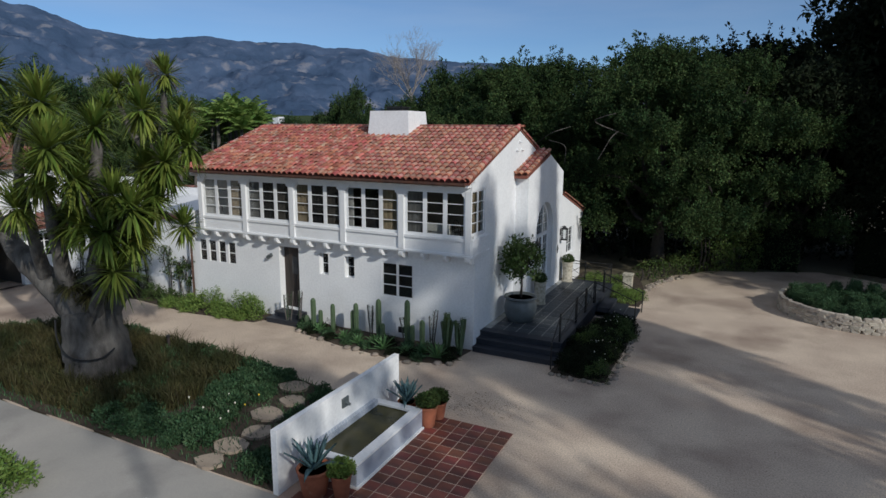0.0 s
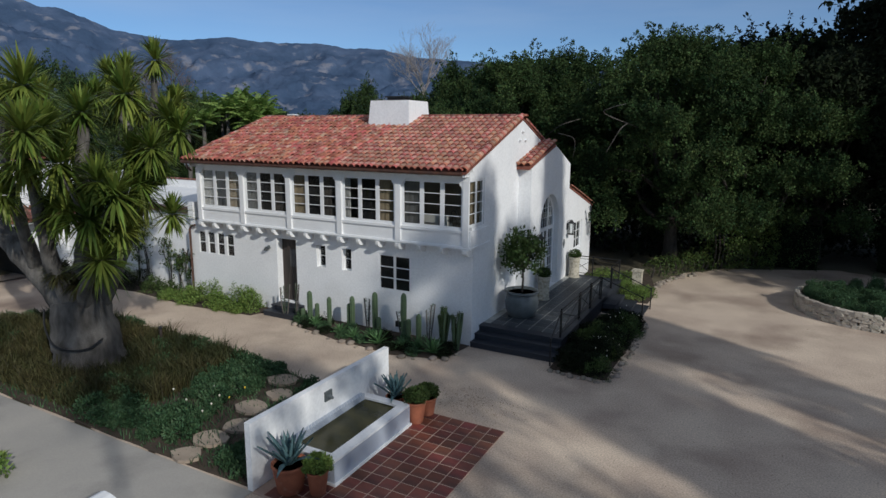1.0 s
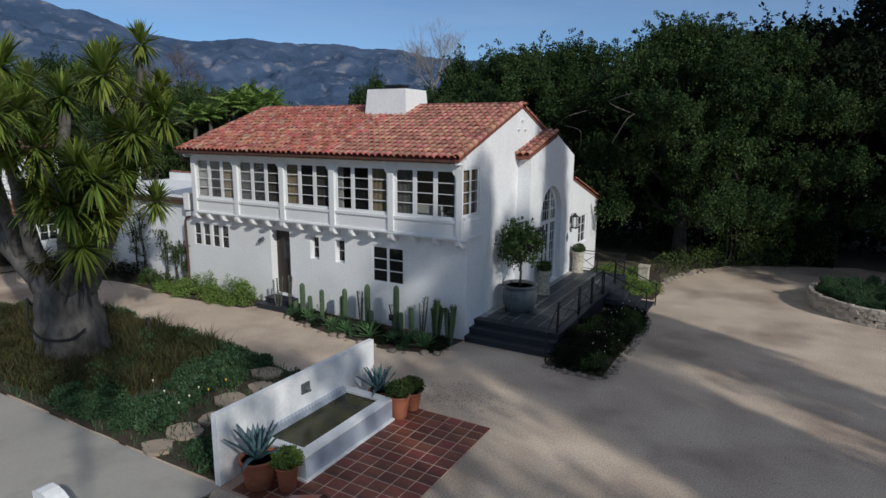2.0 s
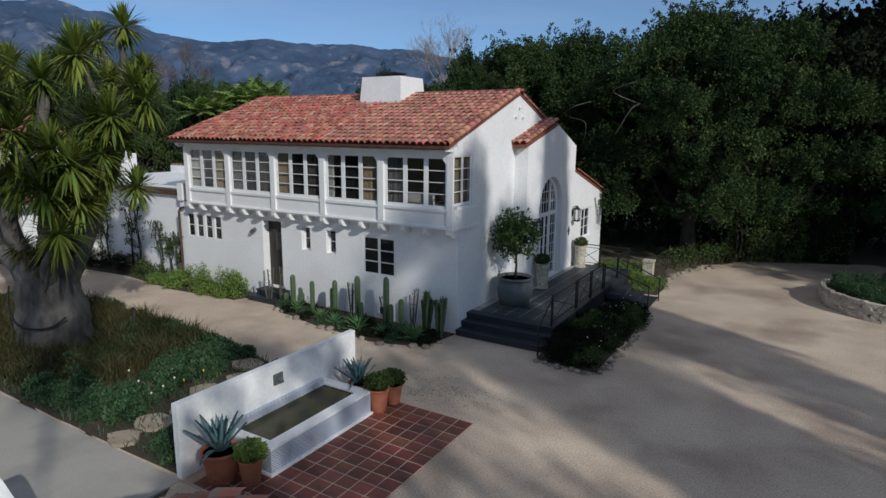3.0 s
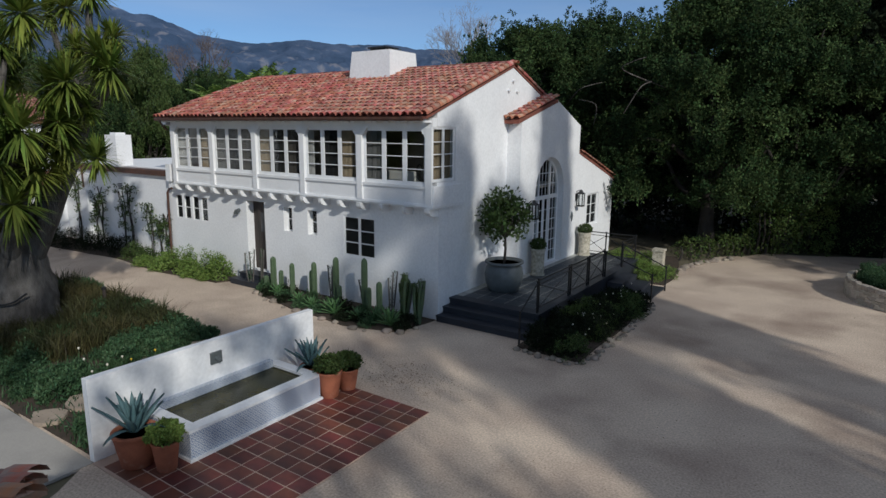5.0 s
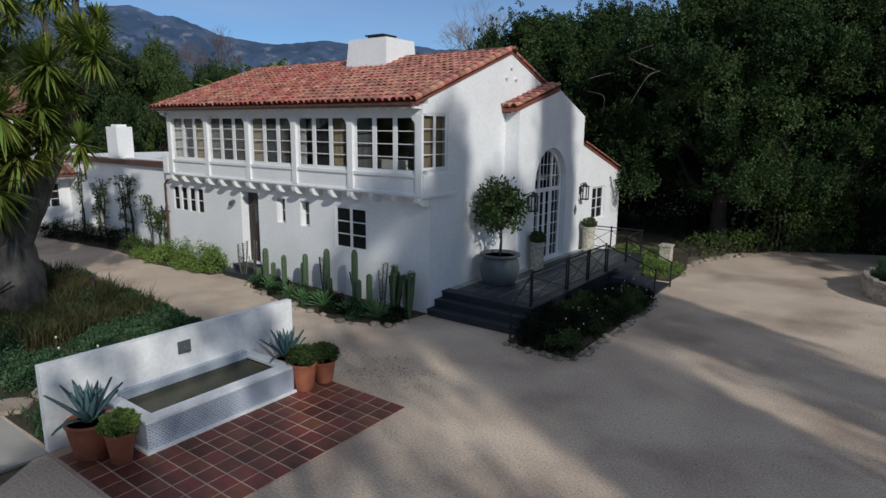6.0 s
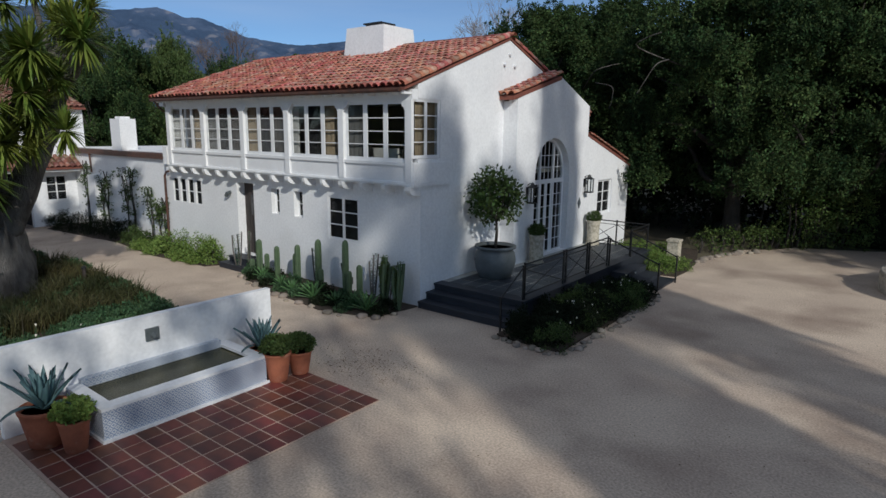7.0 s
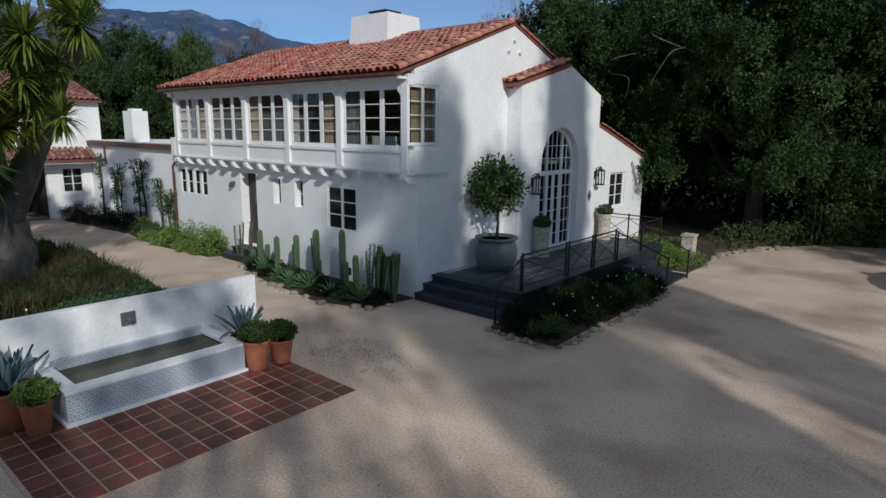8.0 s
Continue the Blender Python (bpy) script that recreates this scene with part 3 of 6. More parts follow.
for i, x in enumerate(POSTS):
    part("post", B((x - 0.105, x + 0.105, HB - 0.02, HB + (0.17 if i < 5 else 0.035), 3.38, 5.46)), M_WOODW, g, bevel=0.012)
    # scrolled bracket block at the post's head
    for s in (-1, 1):
        if (i == 0 and s < 0) or (i == 5 and s > 0):
            continue
        pts = [(x + s * 0.105, 5.46), (x + s * 0.105, 5.20), (x + s * 0.15, 5.22), (x + s * 0.17, 5.28), (x + s * 0.22, 5.30), (x + s * 0.24, 5.37), (x + s * 0.30, 5.40), (x + s * 0.31, 5.46)]
        part("bracket", plate([pts], "y", HB - 0.005, HB + 0.12), M_WOODW, g)
for x0, x1 in zip(POSTS, POSTS[1:]):
    window(house, "y", HB + 0.06, x0 + 0.106, x1 - 0.106, 3.886, 5.46, 1, 4, casements=3, sill=False, out=-1, stile=0.022, bar=0.022, rail=0.075)
    for k in range(3):
        x = x0 + (x1 - x0) * k / 3
        wd = 0.055 if k else 0.08
        part("corbel", plate([CORBEL], "x", x - wd, x + wd), M_WOODW, g, bevel=0.012)
part("corbel", plate([CORBEL], "x", HX1 - 0.2, HX1 - 0.01), M_WOODW, g, bevel=0.012)
# curtains and a chair in the gallery
def curtain(axis, u0, u1, w, z0, z1, material):
    n = 40
    pts = [(u0 + (u1 - u0) * i / n, w + 0.03 * math.sin(i * 1.9) + 0.012 * math.sin(i * 4.3)) for i in range(n + 1)]
    pts = pts + [(u, v + 0.012) for u, v in reversed(pts)]
    if axis == "x":
        pts = [(v, u) for u, v in pts]
    part("curtain", plate([pts], "z", z0, z1), material, house, {"sheer_white_curtain": "thin white curtain", "grey_linen_curtain": "grey linen curtain", "umber_curtain": "dark brown curtain", "black_room_sheet": "black sheet standing in for the unlit gallery"}.get(material.name, "heavy tan curtain"))


bay = lambda i, k: (POSTS[i] + 0.1 + (POSTS[i + 1] - POSTS[i] - 0.2) * k / 3)
# the black sheets in the middle lights replace the gallery's inner darkness
for i, k, fabric in ((0, 0, M_SHEER), (0, 2, M_CURT), (1, 0, M_LINEN), (1, 2, M_UMBER), (2, 0, M_CURT), (2, 2, M_UMBER), (3, 2, M_CURT), (4, 0, M_LINEN), (1, 1, M_ROOMDARK), (2, 1, M_ROOMDARK), (3, 1, M_ROOMDARK)):
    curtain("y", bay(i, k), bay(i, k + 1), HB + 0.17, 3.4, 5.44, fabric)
curtain("y", bay(3, 0), bay(3, 0) + 0.26, HB + 0.17, 3.4, 5.44, M_SHEER)
curtain("x", 17.95, 18.72, HX1 - 0.16, 4.0, 5.47, M_CURT)
window(house, "x", HX1 - 0.02, 17.69, 18.81, 3.99, 5.5, 1, 4, casements=2, out=1, name="window", sill=False, stile=0.03, bar=0.022, rail=0.05)


def iron_chair(x, y, z, turn):
    """A slender black iron chair with a hooped back."""
    t = thing("iron_chair", (x, y, z), "slender black iron chair with a hooped back", "chair")
    t.rotation_euler = (0, 0, radians(turn))
    part("seat", lathe([(0.2, 0.6), (0.21, 0.615), (0.2, 0.63)], 20), M_IRON, t)
    for k in range(4):
        c, d = math.cos(k * math.pi / 2 + 0.8), math.sin(k * math.pi / 2 + 0.8)
        part("leg", tube([(0.17 * c, 0.17 * d, 0.6), (0.23 * c, 0.23 * d, 0.0)], 0.012, 6), M_IRON, t)
    for r in (0.2, 0.12):
        part("back_hoop", tube([(r * math.cos(q), 0.17 + 0.05 * math.sin(q), 0.6 + 2.3 * r * math.sin(q)) for q in [math.pi * j / 14 for j in range(15)]], 0.014, 6), M_IRON, t)


def sofa(x0, x1, y, z):
    t = thing("sofa", ((x0 + x1) / 2, y, z), "pale upholstered sofa standing in the gallery", "sofa")
    w = (x1 - x0) / 2
    part("seat", B((-w, w, 0.2, 0.75, 0.12, 0.42)), M_LINENPALE, t, bevel=0.05)
    part("backrest", B((-w, w, 0.0, 0.199, 0.12, 0.82)), M_LINENPALE, t, bevel=0.05)
    for sx in (-1, 1):
        part("armrest", B((sx * w - 0.02, sx * w + 0.14, 0.1, 0.75, 0.12, 0.6)) if sx > 0 else B((-w - 0.14, -w + 0.02, 0.1, 0.75, 0.12, 0.6)), M_LINENPALE, t, bevel=0.04)
        for yy in (0.1, 0.65):
            part("foot", B((sx * (w - 0.1) - 0.03, sx * (w - 0.1) + 0.03, yy - 0.03, yy + 0.03, 0, 0.119)), M_DARKWOOD, t)


iron_chair(-8.3, 18.35, 3.38, 160)
sofa(-10.3, -8.75, 18.4, 3.38)
sofa(-19.3, -18.3, 18.5, 3.38)
# lower windows and the door
for o in LIGHTS:
    window(house, "y", HY + 0.006, *o, 1, 2, sill=False, stile=0.012, bar=0.03, rail=0.012, out=-1)
for o in SLITS:
    window(house, "y", HY + 0.17, *o, 1, 2, sill=False, stile=0.02, rail=0.015, out=-1)
window(house, "y", HY + 0.006, *CASEMENT, 1, 3, sill=False, casements=2, stile=0.02, bar=0.03, rail=0.045, out=-1)
# black sheets close behind the panes stand in for the rooms' darkness
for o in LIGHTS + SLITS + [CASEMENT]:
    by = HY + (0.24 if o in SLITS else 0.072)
    part("blind", B((o[0], o[1], by, by + 0.012, o[2], o[3])), M_ROOMDARK, house, "black sheet behind the glass, standing in for the unlit room")
dr = part("door", B((DOORWAY[0], DOORWAY[1], HY + 0.31, HY + 0.36, 0.38, 2.88)), M_DARKWOOD, house, "dark brown plank door in a deep white reveal")
for k in range(5):
    part("plank", B((-15.84 + k * 0.155, -15.695 + k * 0.155, HY + 0.295, HY + 0.309, 0.42, 2.8)), M_DARKWOOD, dr)
part("door_pane", B((-15.55, -15.25, HY + 0.285, HY + 0.294, 1.75, 2.45)), M_DOORGLASS, dr, "small grey glazed opening")
part("door_knob", lathe([(0.012, 0), (0.03, 0.02), (0.03, 0.045), (0.01, 0.06)], 12, at=(-15.08, HY + 0.26, 1.35)), M_IRON, dr)
part("foundation_vent", B((-10.55, -10.2, HY - 0.012, HY + 0.02, 0.2, 0.42)), M_IRON, house)

# roof
EY, EZ, RY, RZ = 17.36, 5.74, 22.15, 7.46
SLOPE = Vector((0, RY - EY, RZ - EZ)).normalized()
RX0, RX1 = -20.2, -7.66
RUN = math.hypot(RY - EY, RZ - EZ)
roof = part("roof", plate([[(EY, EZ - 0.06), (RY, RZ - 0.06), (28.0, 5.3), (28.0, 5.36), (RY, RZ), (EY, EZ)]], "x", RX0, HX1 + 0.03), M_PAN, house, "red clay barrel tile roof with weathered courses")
rngt = random.Random(4)
poses = tile_poses((RX0, EY - 0.06, EZ), (1, 0, 0), SLOPE, 53, 15, (RX1 - RX0) / 53, RUN / 15, rngt)
lay_tiles(roof, poses, M_TILEJ, lambda r, c: c >= 53 - 20 and r < 15)
back = tile_poses((RX1, 28.0, 5.36), (-1, 0, 0), (0, RY - 28.0, RZ - 5.36), 53, 18, (RX1 - RX0) / 53, 0.34, rngt)
lay_tiles(roof, back, M_TILEJ, lambda r, c: False)
# ridge and rake courses
ridge_p = [(0, i, Matrix.Translation((RX0 + 0.1 + i * 0.34, RY + rngt.uniform(-0.01, 0.01), RZ + 0.06)) @ pose(0, 0, 0, 2, rngt.uniform(-4, 4), -90 + rngt.uniform(-2, 2))) for i in range(37)]
lay_tiles(roof, ridge_p, M_TILEJ, lambda r, c: False)
rake = []
for i in range(15):
    p = Vector((RX1 + 0.02, EY - 0.04, EZ + 0.09)) + SLOPE * (i * RUN / 15)
    rake.append((0, i, Matrix.Translation(p) @ Matrix(((1, 0, 0), (0, SLOPE.y, -SLOPE.z), (0, SLOPE.z, SLOPE.y))).to_4x4() @ pose(0, 0, 0, -2, rngt.uniform(18, 28), rngt.uniform(-2, 2))))
BS = Vector((0, RY - 28.0, RZ - 5.36)).normalized()
for i in range(17):
    p = Vector((RX1 + 0.02, 28.0, 5.45)) + BS * (i * 0.345)
    rake.append((1, i, Matrix.Translation(p) @ Matrix(((-1, 0, 0), (0, BS.y, BS.z), (0, BS.z, -BS.y))).to_4x4() @ pose(0, 0, 0, -2, rngt.uniform(-28, -18), 0)))
    m = rake[-1][2]
    if m.to_3x3().determinant() < 0 or (m @ Vector((0, 0, 1)) - m.translation).z < 0:
        w = BS
        nrm = Vector((0, -BS.z, BS.y))
        nrm = nrm if nrm.z > 0 else -nrm
        rake[-1] = (1, i, Matrix.Translation(p) @ Matrix((w.cross(nrm), w, nrm)).transposed().to_4x4() @ pose(0, 0, 0, -2, -22, 0))
lay_tiles(roof, rake, M_TILEJ, lambda r, c: r == 0)
part("gutter", tube([(RX0 + 0.02, EY - 0.02, EZ - 0.05), (RX1 - 0.05, EY - 0.02, EZ - 0.05)], 0.06, 10), M_COPPER, roof, "brown copper gutter")
part("soffit", B((RX0 + 0.05, RX1 - 0.18, EY + 0.05, HB + 0.1, EZ - 0.09, EZ - 0.03)), M_WOODW, roof)
for k in range(30):
    part("rafter_tail", B((RX0 + 0.3 + k * 0.42, RX0 + 0.38 + k * 0.42, EY + 0.04, HB + 0.05, EZ - 0.15, EZ - 0.091)), M_WOODW, roof)
part("downpipe", tube([(-19.95, EY + 0.0, 5.68), (-20.3, 17.7, 5.45), (-20.35, 17.92, 5.3)], 0.04, 8), M_COPPER, roof)
part("downpipe", tube([(-20.3, 17.88, 3.04), (-20.52, 17.9, 3.0), (-20.66, 17.9, 2.85), (-20.68, 17.9, 0.1)], 0.045, 8), M_COPPER, house, "brown copper downpipe")
# chimney
ch = bmesh.new()
lo = [(-13.75, 21.05, 6.9), (-11.82, 21.05, 6.9), (-11.82, 22.75, 6.9), (-13.75, 22.75, 6.9)]
hi = [(-13.66, 21.17, 8.13), (-11.9, 21.17, 8.13), (-11.9, 22.65, 8.13), (-13.66, 22.65, 8.13)]
vl, vh = [ch.verts.new(p) for p in lo], [ch.verts.new(p) for p in hi]
for k in range(4):
    ch.faces.new([vl[k], vl[(k + 1) % 4], vh[(k + 1) % 4], vh[k]])
ch.faces.new(vh)
ch.faces.new(vl[::-1])
chim = part("chimney", ch, M_STUCCO, house, "wide white stucco chimney", bevel=0.03)
part("chimney_cap", B((-13.15, -12.45, 21.6, 22.2, 8.12, 8.26), (-13.22, -12.38, 21.53, 22.27, 8.26, 8.31)), M_IRON, chim, "dark metal flue cap")
# pipe vents in the gable
for y, z in ((21.84, 6.66), (22.42, 6.66), (22.12, 6.98)):
    part("gable_vent", tube([(HX1 - 0.06, y, z + 0.02), (HX1 + 0.09, y, z)], 0.045, 10), M_STUCCO, house)

# entrance wing
WX = -7.1
R = 1.2
AY = 24.3
arch = [(AY - R, 0.565), (AY + R, 0.565)] + [(AY + R * math.cos(a), 3.3 + R * math.sin(a)) for a in [math.pi * k / 20 for k in range(21)]]
outl = [(21.9, -0.05), (21.9, 5.66), (24.55, 6.5), (26.87, 5.62), (26.87, 4.55), (31.0, 3.35), (31.0, -0.05)]
wing = part("wing_wall", plate([outl, arch, rect(28.0, 29.35, 1.55, 2.88)], "x", WX - 0.32, WX), M_STUCCO, house, "white stucco wing with an arched entrance")
part("wing_return", B((HX1 - 0.001, WX - 0.322, 21.9, 22.2, -0.05, 5.6)), M_STUCCO, house)
part("wing_end", B((-16.0, WX - 0.322, 30.7, 31.0, -0.05, 3.3)), M_STUCCO, house)
part("wing_back", B((-16.3, -16.0, 27.6, 31.0, -0.05, 3.3)), M_STUCCO, house)
# added dark boards stand in for the unlit hall
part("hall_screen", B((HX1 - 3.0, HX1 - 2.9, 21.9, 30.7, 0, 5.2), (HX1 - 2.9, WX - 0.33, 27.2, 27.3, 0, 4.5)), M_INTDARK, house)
window(house, "x", WX - 0.07, 28.0, 29.35, 1.55, 2.88, 1, 3, casements=2, out=1, stile=0.045)
# black sheet put in place of the dark room
part("blind", B((WX - 0.16, WX - 0.148, 28.0, 29.35, 1.55, 2.88)), M_ROOMDARK, house, "black sheet behind the glass, standing in for the unlit room")
# arched door frame: two leaves, side lights, fan light
ent = part("entrance", plate([arch, rect(AY - R + 0.09, AY - 0.52, 0.62, 2.98), rect(AY - 0.42, AY + 0.42, 0.62, 2.98), rect(AY + 0.52, AY + R - 0.09, 0.62, 2.98),
                           [(AY - 0.42, 3.12), (AY + 0.42, 3.12)] + [(AY + 1.10 * math.cos(a), 3.3 + 1.10 * math.sin(a)) for a in [math.acos(0.42 / 1.10) + (math.pi - 2 * math.acos(0.42 / 1.10)) * k / 8 for k in range(9)]],
                           [(AY + 0.5, 3.12), (AY + 1.08, 3.12)] + [(AY + 1.10 * math.cos(a), 3.3 + 1.10 * math.sin(a)) for a in [0.0 + math.acos(0.5 / 1.10) * k / 6 for k in range(7)]],
                           [(AY - 1.08, 3.12), (AY - 0.5, 3.12)] + [(AY - 1.10 * math.cos(a), 3.3 + 1.10 * math.sin(a)) for a in [math.acos(0.5 / 1.10) * (1 - k / 6) for k in range(7)]]],
                          "x", WX - 0.3, WX - 0.22), M_WOODW, house, "white painted arched glazed entrance with side lights")
bars = []
for y0, y1, cols in ((AY - R + 0.09, AY - 0.52, 2), (AY + 0.52, AY + R - 0.09, 2), (AY - 0.42, AY + 0.42, 2)):
    for c in range(1, cols):
        y = y0 + (y1 - y0) * c / cols
        wdt = 0.09 if y1 - y0 > 0.7 else 0.012
        bars.append((WX - 0.268, WX - 0.246, y - wdt, y + wdt, 0.62, 2.98))
    for k in range(1, 6):
        z = 0.62 + 2.36 * k / 6
        bars.append((WX - 0.266, WX - 0.248, y0, y1, z - 0.012, z + 0.012))
for y in (-0.375, 0.375):
    bars.append((WX - 0.27, WX - 0.244, AY + y - 0.05, AY + y + 0.05, 0.62, 2.98))
for y in (-0.78, -0.14, 0.14, 0.78):
    top = 3.3 + math.sqrt(1.1 ** 2 - y ** 2)
    bars.append((WX - 0.268, WX - 0.246, AY + y - 0.012, AY + y + 0.012, 3.12, top))
for z in (3.52, 3.92):
    h = math.sqrt(1.1 ** 2 - (z - 3.3) ** 2)
    bars.append((WX - 0.266, WX - 0.248, AY - h, AY + h, z - 0.012, z + 0.012))
for b4 in bars:
    part("glazing_bar", B(b4), M_WOODW, ent)
pn = part("pane", plate([[(AY - R + 0.05, 0.6), (AY + R - 0.05, 0.6)] + [(AY + 1.15 * math.cos(a), 3.3 + 1.15 * math.sin(a)) for a in [math.pi * k / 20 for k in range(21)]]], "x", WX - 0.262, WX - 0.257), M_GLASS, ent)
pn.visible_shadow = False
part("door_handle", tube([(WX - 0.2, AY + 0.06, 1.6), (WX - 0.17, AY + 0.06, 1.6), (WX - 0.17, AY + 0.06, 1.45)], 0.012, 6), M_IRON, ent)
# tiled copings and roofs of the wing
SW = Vector((0, 24.55 - 21.05, 6.62 - 5.62)).normalized()
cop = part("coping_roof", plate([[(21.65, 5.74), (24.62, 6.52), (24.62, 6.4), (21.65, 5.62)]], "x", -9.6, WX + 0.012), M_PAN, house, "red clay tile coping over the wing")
part("wing_parapet", plate([[(24.63, 6.44), (26.87, 5.6), (26.87, 5.3), (24.63, 6.1)]], "x", -9.5, WX - 0.322), M_STUCCO, house)
lay_tiles(cop, tile_poses((-9.66, 21.6, 5.757), (1, 0, 0), SW, 11, 9, 0.238, 0.342, rngt, lift=0.03), M_TILE, lambda r, c: c >= 7)
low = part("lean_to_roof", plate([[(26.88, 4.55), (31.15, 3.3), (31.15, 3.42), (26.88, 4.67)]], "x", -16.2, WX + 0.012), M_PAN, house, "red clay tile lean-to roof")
LW = Vector((0, 26.9 - 31.2, 4.67 - 3.42)).normalized()
lay_tiles(low, tile_poses((WX + 0.12, 31.2, 3.42), (-1, 0, 0), LW, 14, 12, 0.238, 0.365, rngt, lift=0.03), M_TILE, lambda r, c: False)

# ---- low west wing and far west house ----
west = thing("west_wing", (-25.0, 20.0, 0.0), "single-storey white stucco wing with a flat roof and dark gutter", "house")
ABS.add(west)
part("wall", B((-30.2, -20.75, 18.2, 18.5, -0.05, 3.62)), M_STUCCO, west)
part("flat_roof", B((-30.2, -20.72, 18.5, 24.6, 3.3, 3.72)), M_STUCCO, west, "white flat roof")
wp = part("parapet", B((-30.2, -20.72, 24.3, 24.6, 3.72, 4.1)), M_STUCCO, west)
lay_tiles(wp, [(0, i, Matrix.Translation((-30.2 + i * 0.34, 24.4, 4.12)) @ pose(0, 0, 0, 2, 0, -90)) for i in range(28)], M_TILEJ, lambda r, c: False)
part("wall_back", B((-30.2, -20.72, 24.6, 24.9, -0.05, 3.7)), M_STUCCO, west)
part("gutter", B((-30.2, -20.76, 18.06, 18.2, 3.46, 3.64), (-30.2, -20.76, 18.04, 18.5, 3.60, 3.68)), M_COPPER, west, "dark copper gutter", bevel=0.02)
part("downpipe", tube([(-27.9, 18.1, 3.5), (-27.9, 18.12, 2.6)], 0.045, 8), M_COPPER, west)
wc = part("chimney", B((-25.75, -24.85, 18.22, 18.92, 3.55, 5.05), (-25.55, -25.05, 18.36, 18.78, 5.05, 5.15)), M_STUCCO, west, "square white stucco chimney", bevel=0.04)
part("wall_pier", B((-28.0, -27.3, 17.95, 18.2, -0.05, 2.5)), M_STUCCO, west, bevel=0.03)
part("grille", B(*[(-24.9, -24.6, 18.17, 18.2, 2.72 + k * 0.07, 2.755 + k * 0.07) for k in range(4)]), M_IRON, west)

FX = -29.9
far = thing("west_house", (-33.0, 14.0, 0.0), "white stucco house with a tiled porch and a dark garage opening", "house")
ABS.add(far)
part("wall", plate([rect(4.0, 18.19, -0.05, 3.7), rect(10.6, 16.2, 0.0, 2.55), rect(16.86, 17.75, 1.2, 2.38)], "x", FX - 0.3, FX), M_STUCCO, far)
part("upper_wall", plate([rect(4.0, 18.75, 3.7, 5.55), rect(16.5, 17.4, 3.98, 4.74)], "x", FX - 0.3, FX + 0.002), M_STUCCO, far)
part("upper_side", B((-38, FX - 0.301, 18.45, 18.75, 3.3, 5.5)), M_STUCCO, far)
part("back_wall", B((-38.3, -38, 4.0, 18.75, -0.05, 5.5)), M_STUCCO, far)
part("south_wall", B((-38.0, FX - 0.301, 4.0, 4.3, -0.05, 5.5)), M_STUCCO, far)
# dark boards give the garage its unlit depth
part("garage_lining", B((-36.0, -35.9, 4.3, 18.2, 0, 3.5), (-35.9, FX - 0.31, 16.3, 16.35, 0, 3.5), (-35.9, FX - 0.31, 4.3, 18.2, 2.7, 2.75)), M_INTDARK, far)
window(far, "x", FX - 0.06, 16.86, 17.75, 1.2, 2.38, 1, 3, casements=2, out=1, stile=0.02)
window(far, "x", FX - 0.06, 16.5, 17.4, 3.98, 4.74, 2, 2, out=1)
# black sheets added behind both panes for the darkness indoors
for u0, u1, v0, v1 in ((16.86, 17.75, 1.2, 2.38), (16.5, 17.4, 3.98, 4.74)):
    part("blind", B((FX - 0.15, FX - 0.138, u0, u1, v0, v1)), M_ROOMDARK, far, "black sheet behind the glass, standing in for the unlit room")
fr = part("roof", plate([[(FX + 0.35, 5.5), (FX + 0.35, 5.58), (-34.2, 7.0), (-38.6, 5.58), (-38.6, 5.5)]], "y", 3.7, 18.8), M_PAN, far, "red clay tile roof")
FS = Vector((-34.2 - FX - 0.35, 0, 1.42)).normalized()
lay_tiles(fr, tile_poses((FX + 0.38, 3.7, 5.6), (0, 1, 0), FS, 62, 13, 0.243, 0.36, rngt, lift=0.03), M_TILEWEST, lambda r, c: False)
pr = part("porch_roof", plate([[(FX, 3.2), (FX + 0.95, 2.72), (FX + 0.95, 2.80), (FX, 3.28)]], "y", 9.5, 18.18), M_PAN, far, "small tiled porch roof")
lay_tiles(pr, tile_poses((FX + 1.0, 9.5, 2.8), (0, 1, 0), Vector((-0.95, 0, 0.48)), 36, 3, 0.241, 0.36, rngt, lift=0.03), M_TILEWEST, lambda r, c: False)
part("porch_beam", B((FX + 0.7, FX + 0.82, 9.5, 18.1, 2.62, 2.74)), M_WOODW, far)


# ---- trees ----
def oak_meshes(seed, lobes, rx, rz, leaf, material, name, clumps=34, per=42):
    """A crown of uneven lobes, each of many small clumps of leaves. Base of the crown at z=0."""
    rng = np.random.default_rng(seed)
    cs, sp, heads = [], [], []
    for i in range(lobes):
        a = rng.uniform(0, 2 * math.pi)
        h = rng.uniform(0.0, 1.0)
        r = rx * math.sqrt(max(0.06, 1 - (1.9 * h - 0.75) ** 2 if h > 0.4 else 1)) * rng.uniform(0.55, 1.0)
        c = np.array([r * math.cos(a), r * math.sin(a), rz * h])
        heads.append(c)
        rl = rng.uniform(0.75, 1.6)
        d = rng.normal(size=(clumps, 3))
        d /= np.linalg.norm(d, axis=1, keepdims=True)
        d[:, 2] = np.where(d[:, 2] < -0.25, -d[:, 2], d[:, 2]) * 0.8
        p = c + d * rl * rng.uniform(0.7, 1.05, (clumps, 1))
        out = d * 0.6 + rng.normal(size=(clumps, 3)) * 0.45 + np.array([0, 0, 0.7])
        step = rng.uniform(0.12, 0.34, (clumps, 1))
        for k, w in ((0, 0.26), (1, 0.19), (2, 0.11)):   # each clump is a spray that thins towards its tip
            cs.append(p + out * step * k)
            sp.append(w * rng.uniform(0.7, 1.35, clumps))
    v, f = leaf_cloud(np.concatenate(cs), np.concatenate(sp), per // 3, leaf, rng)
    return v, f, heads


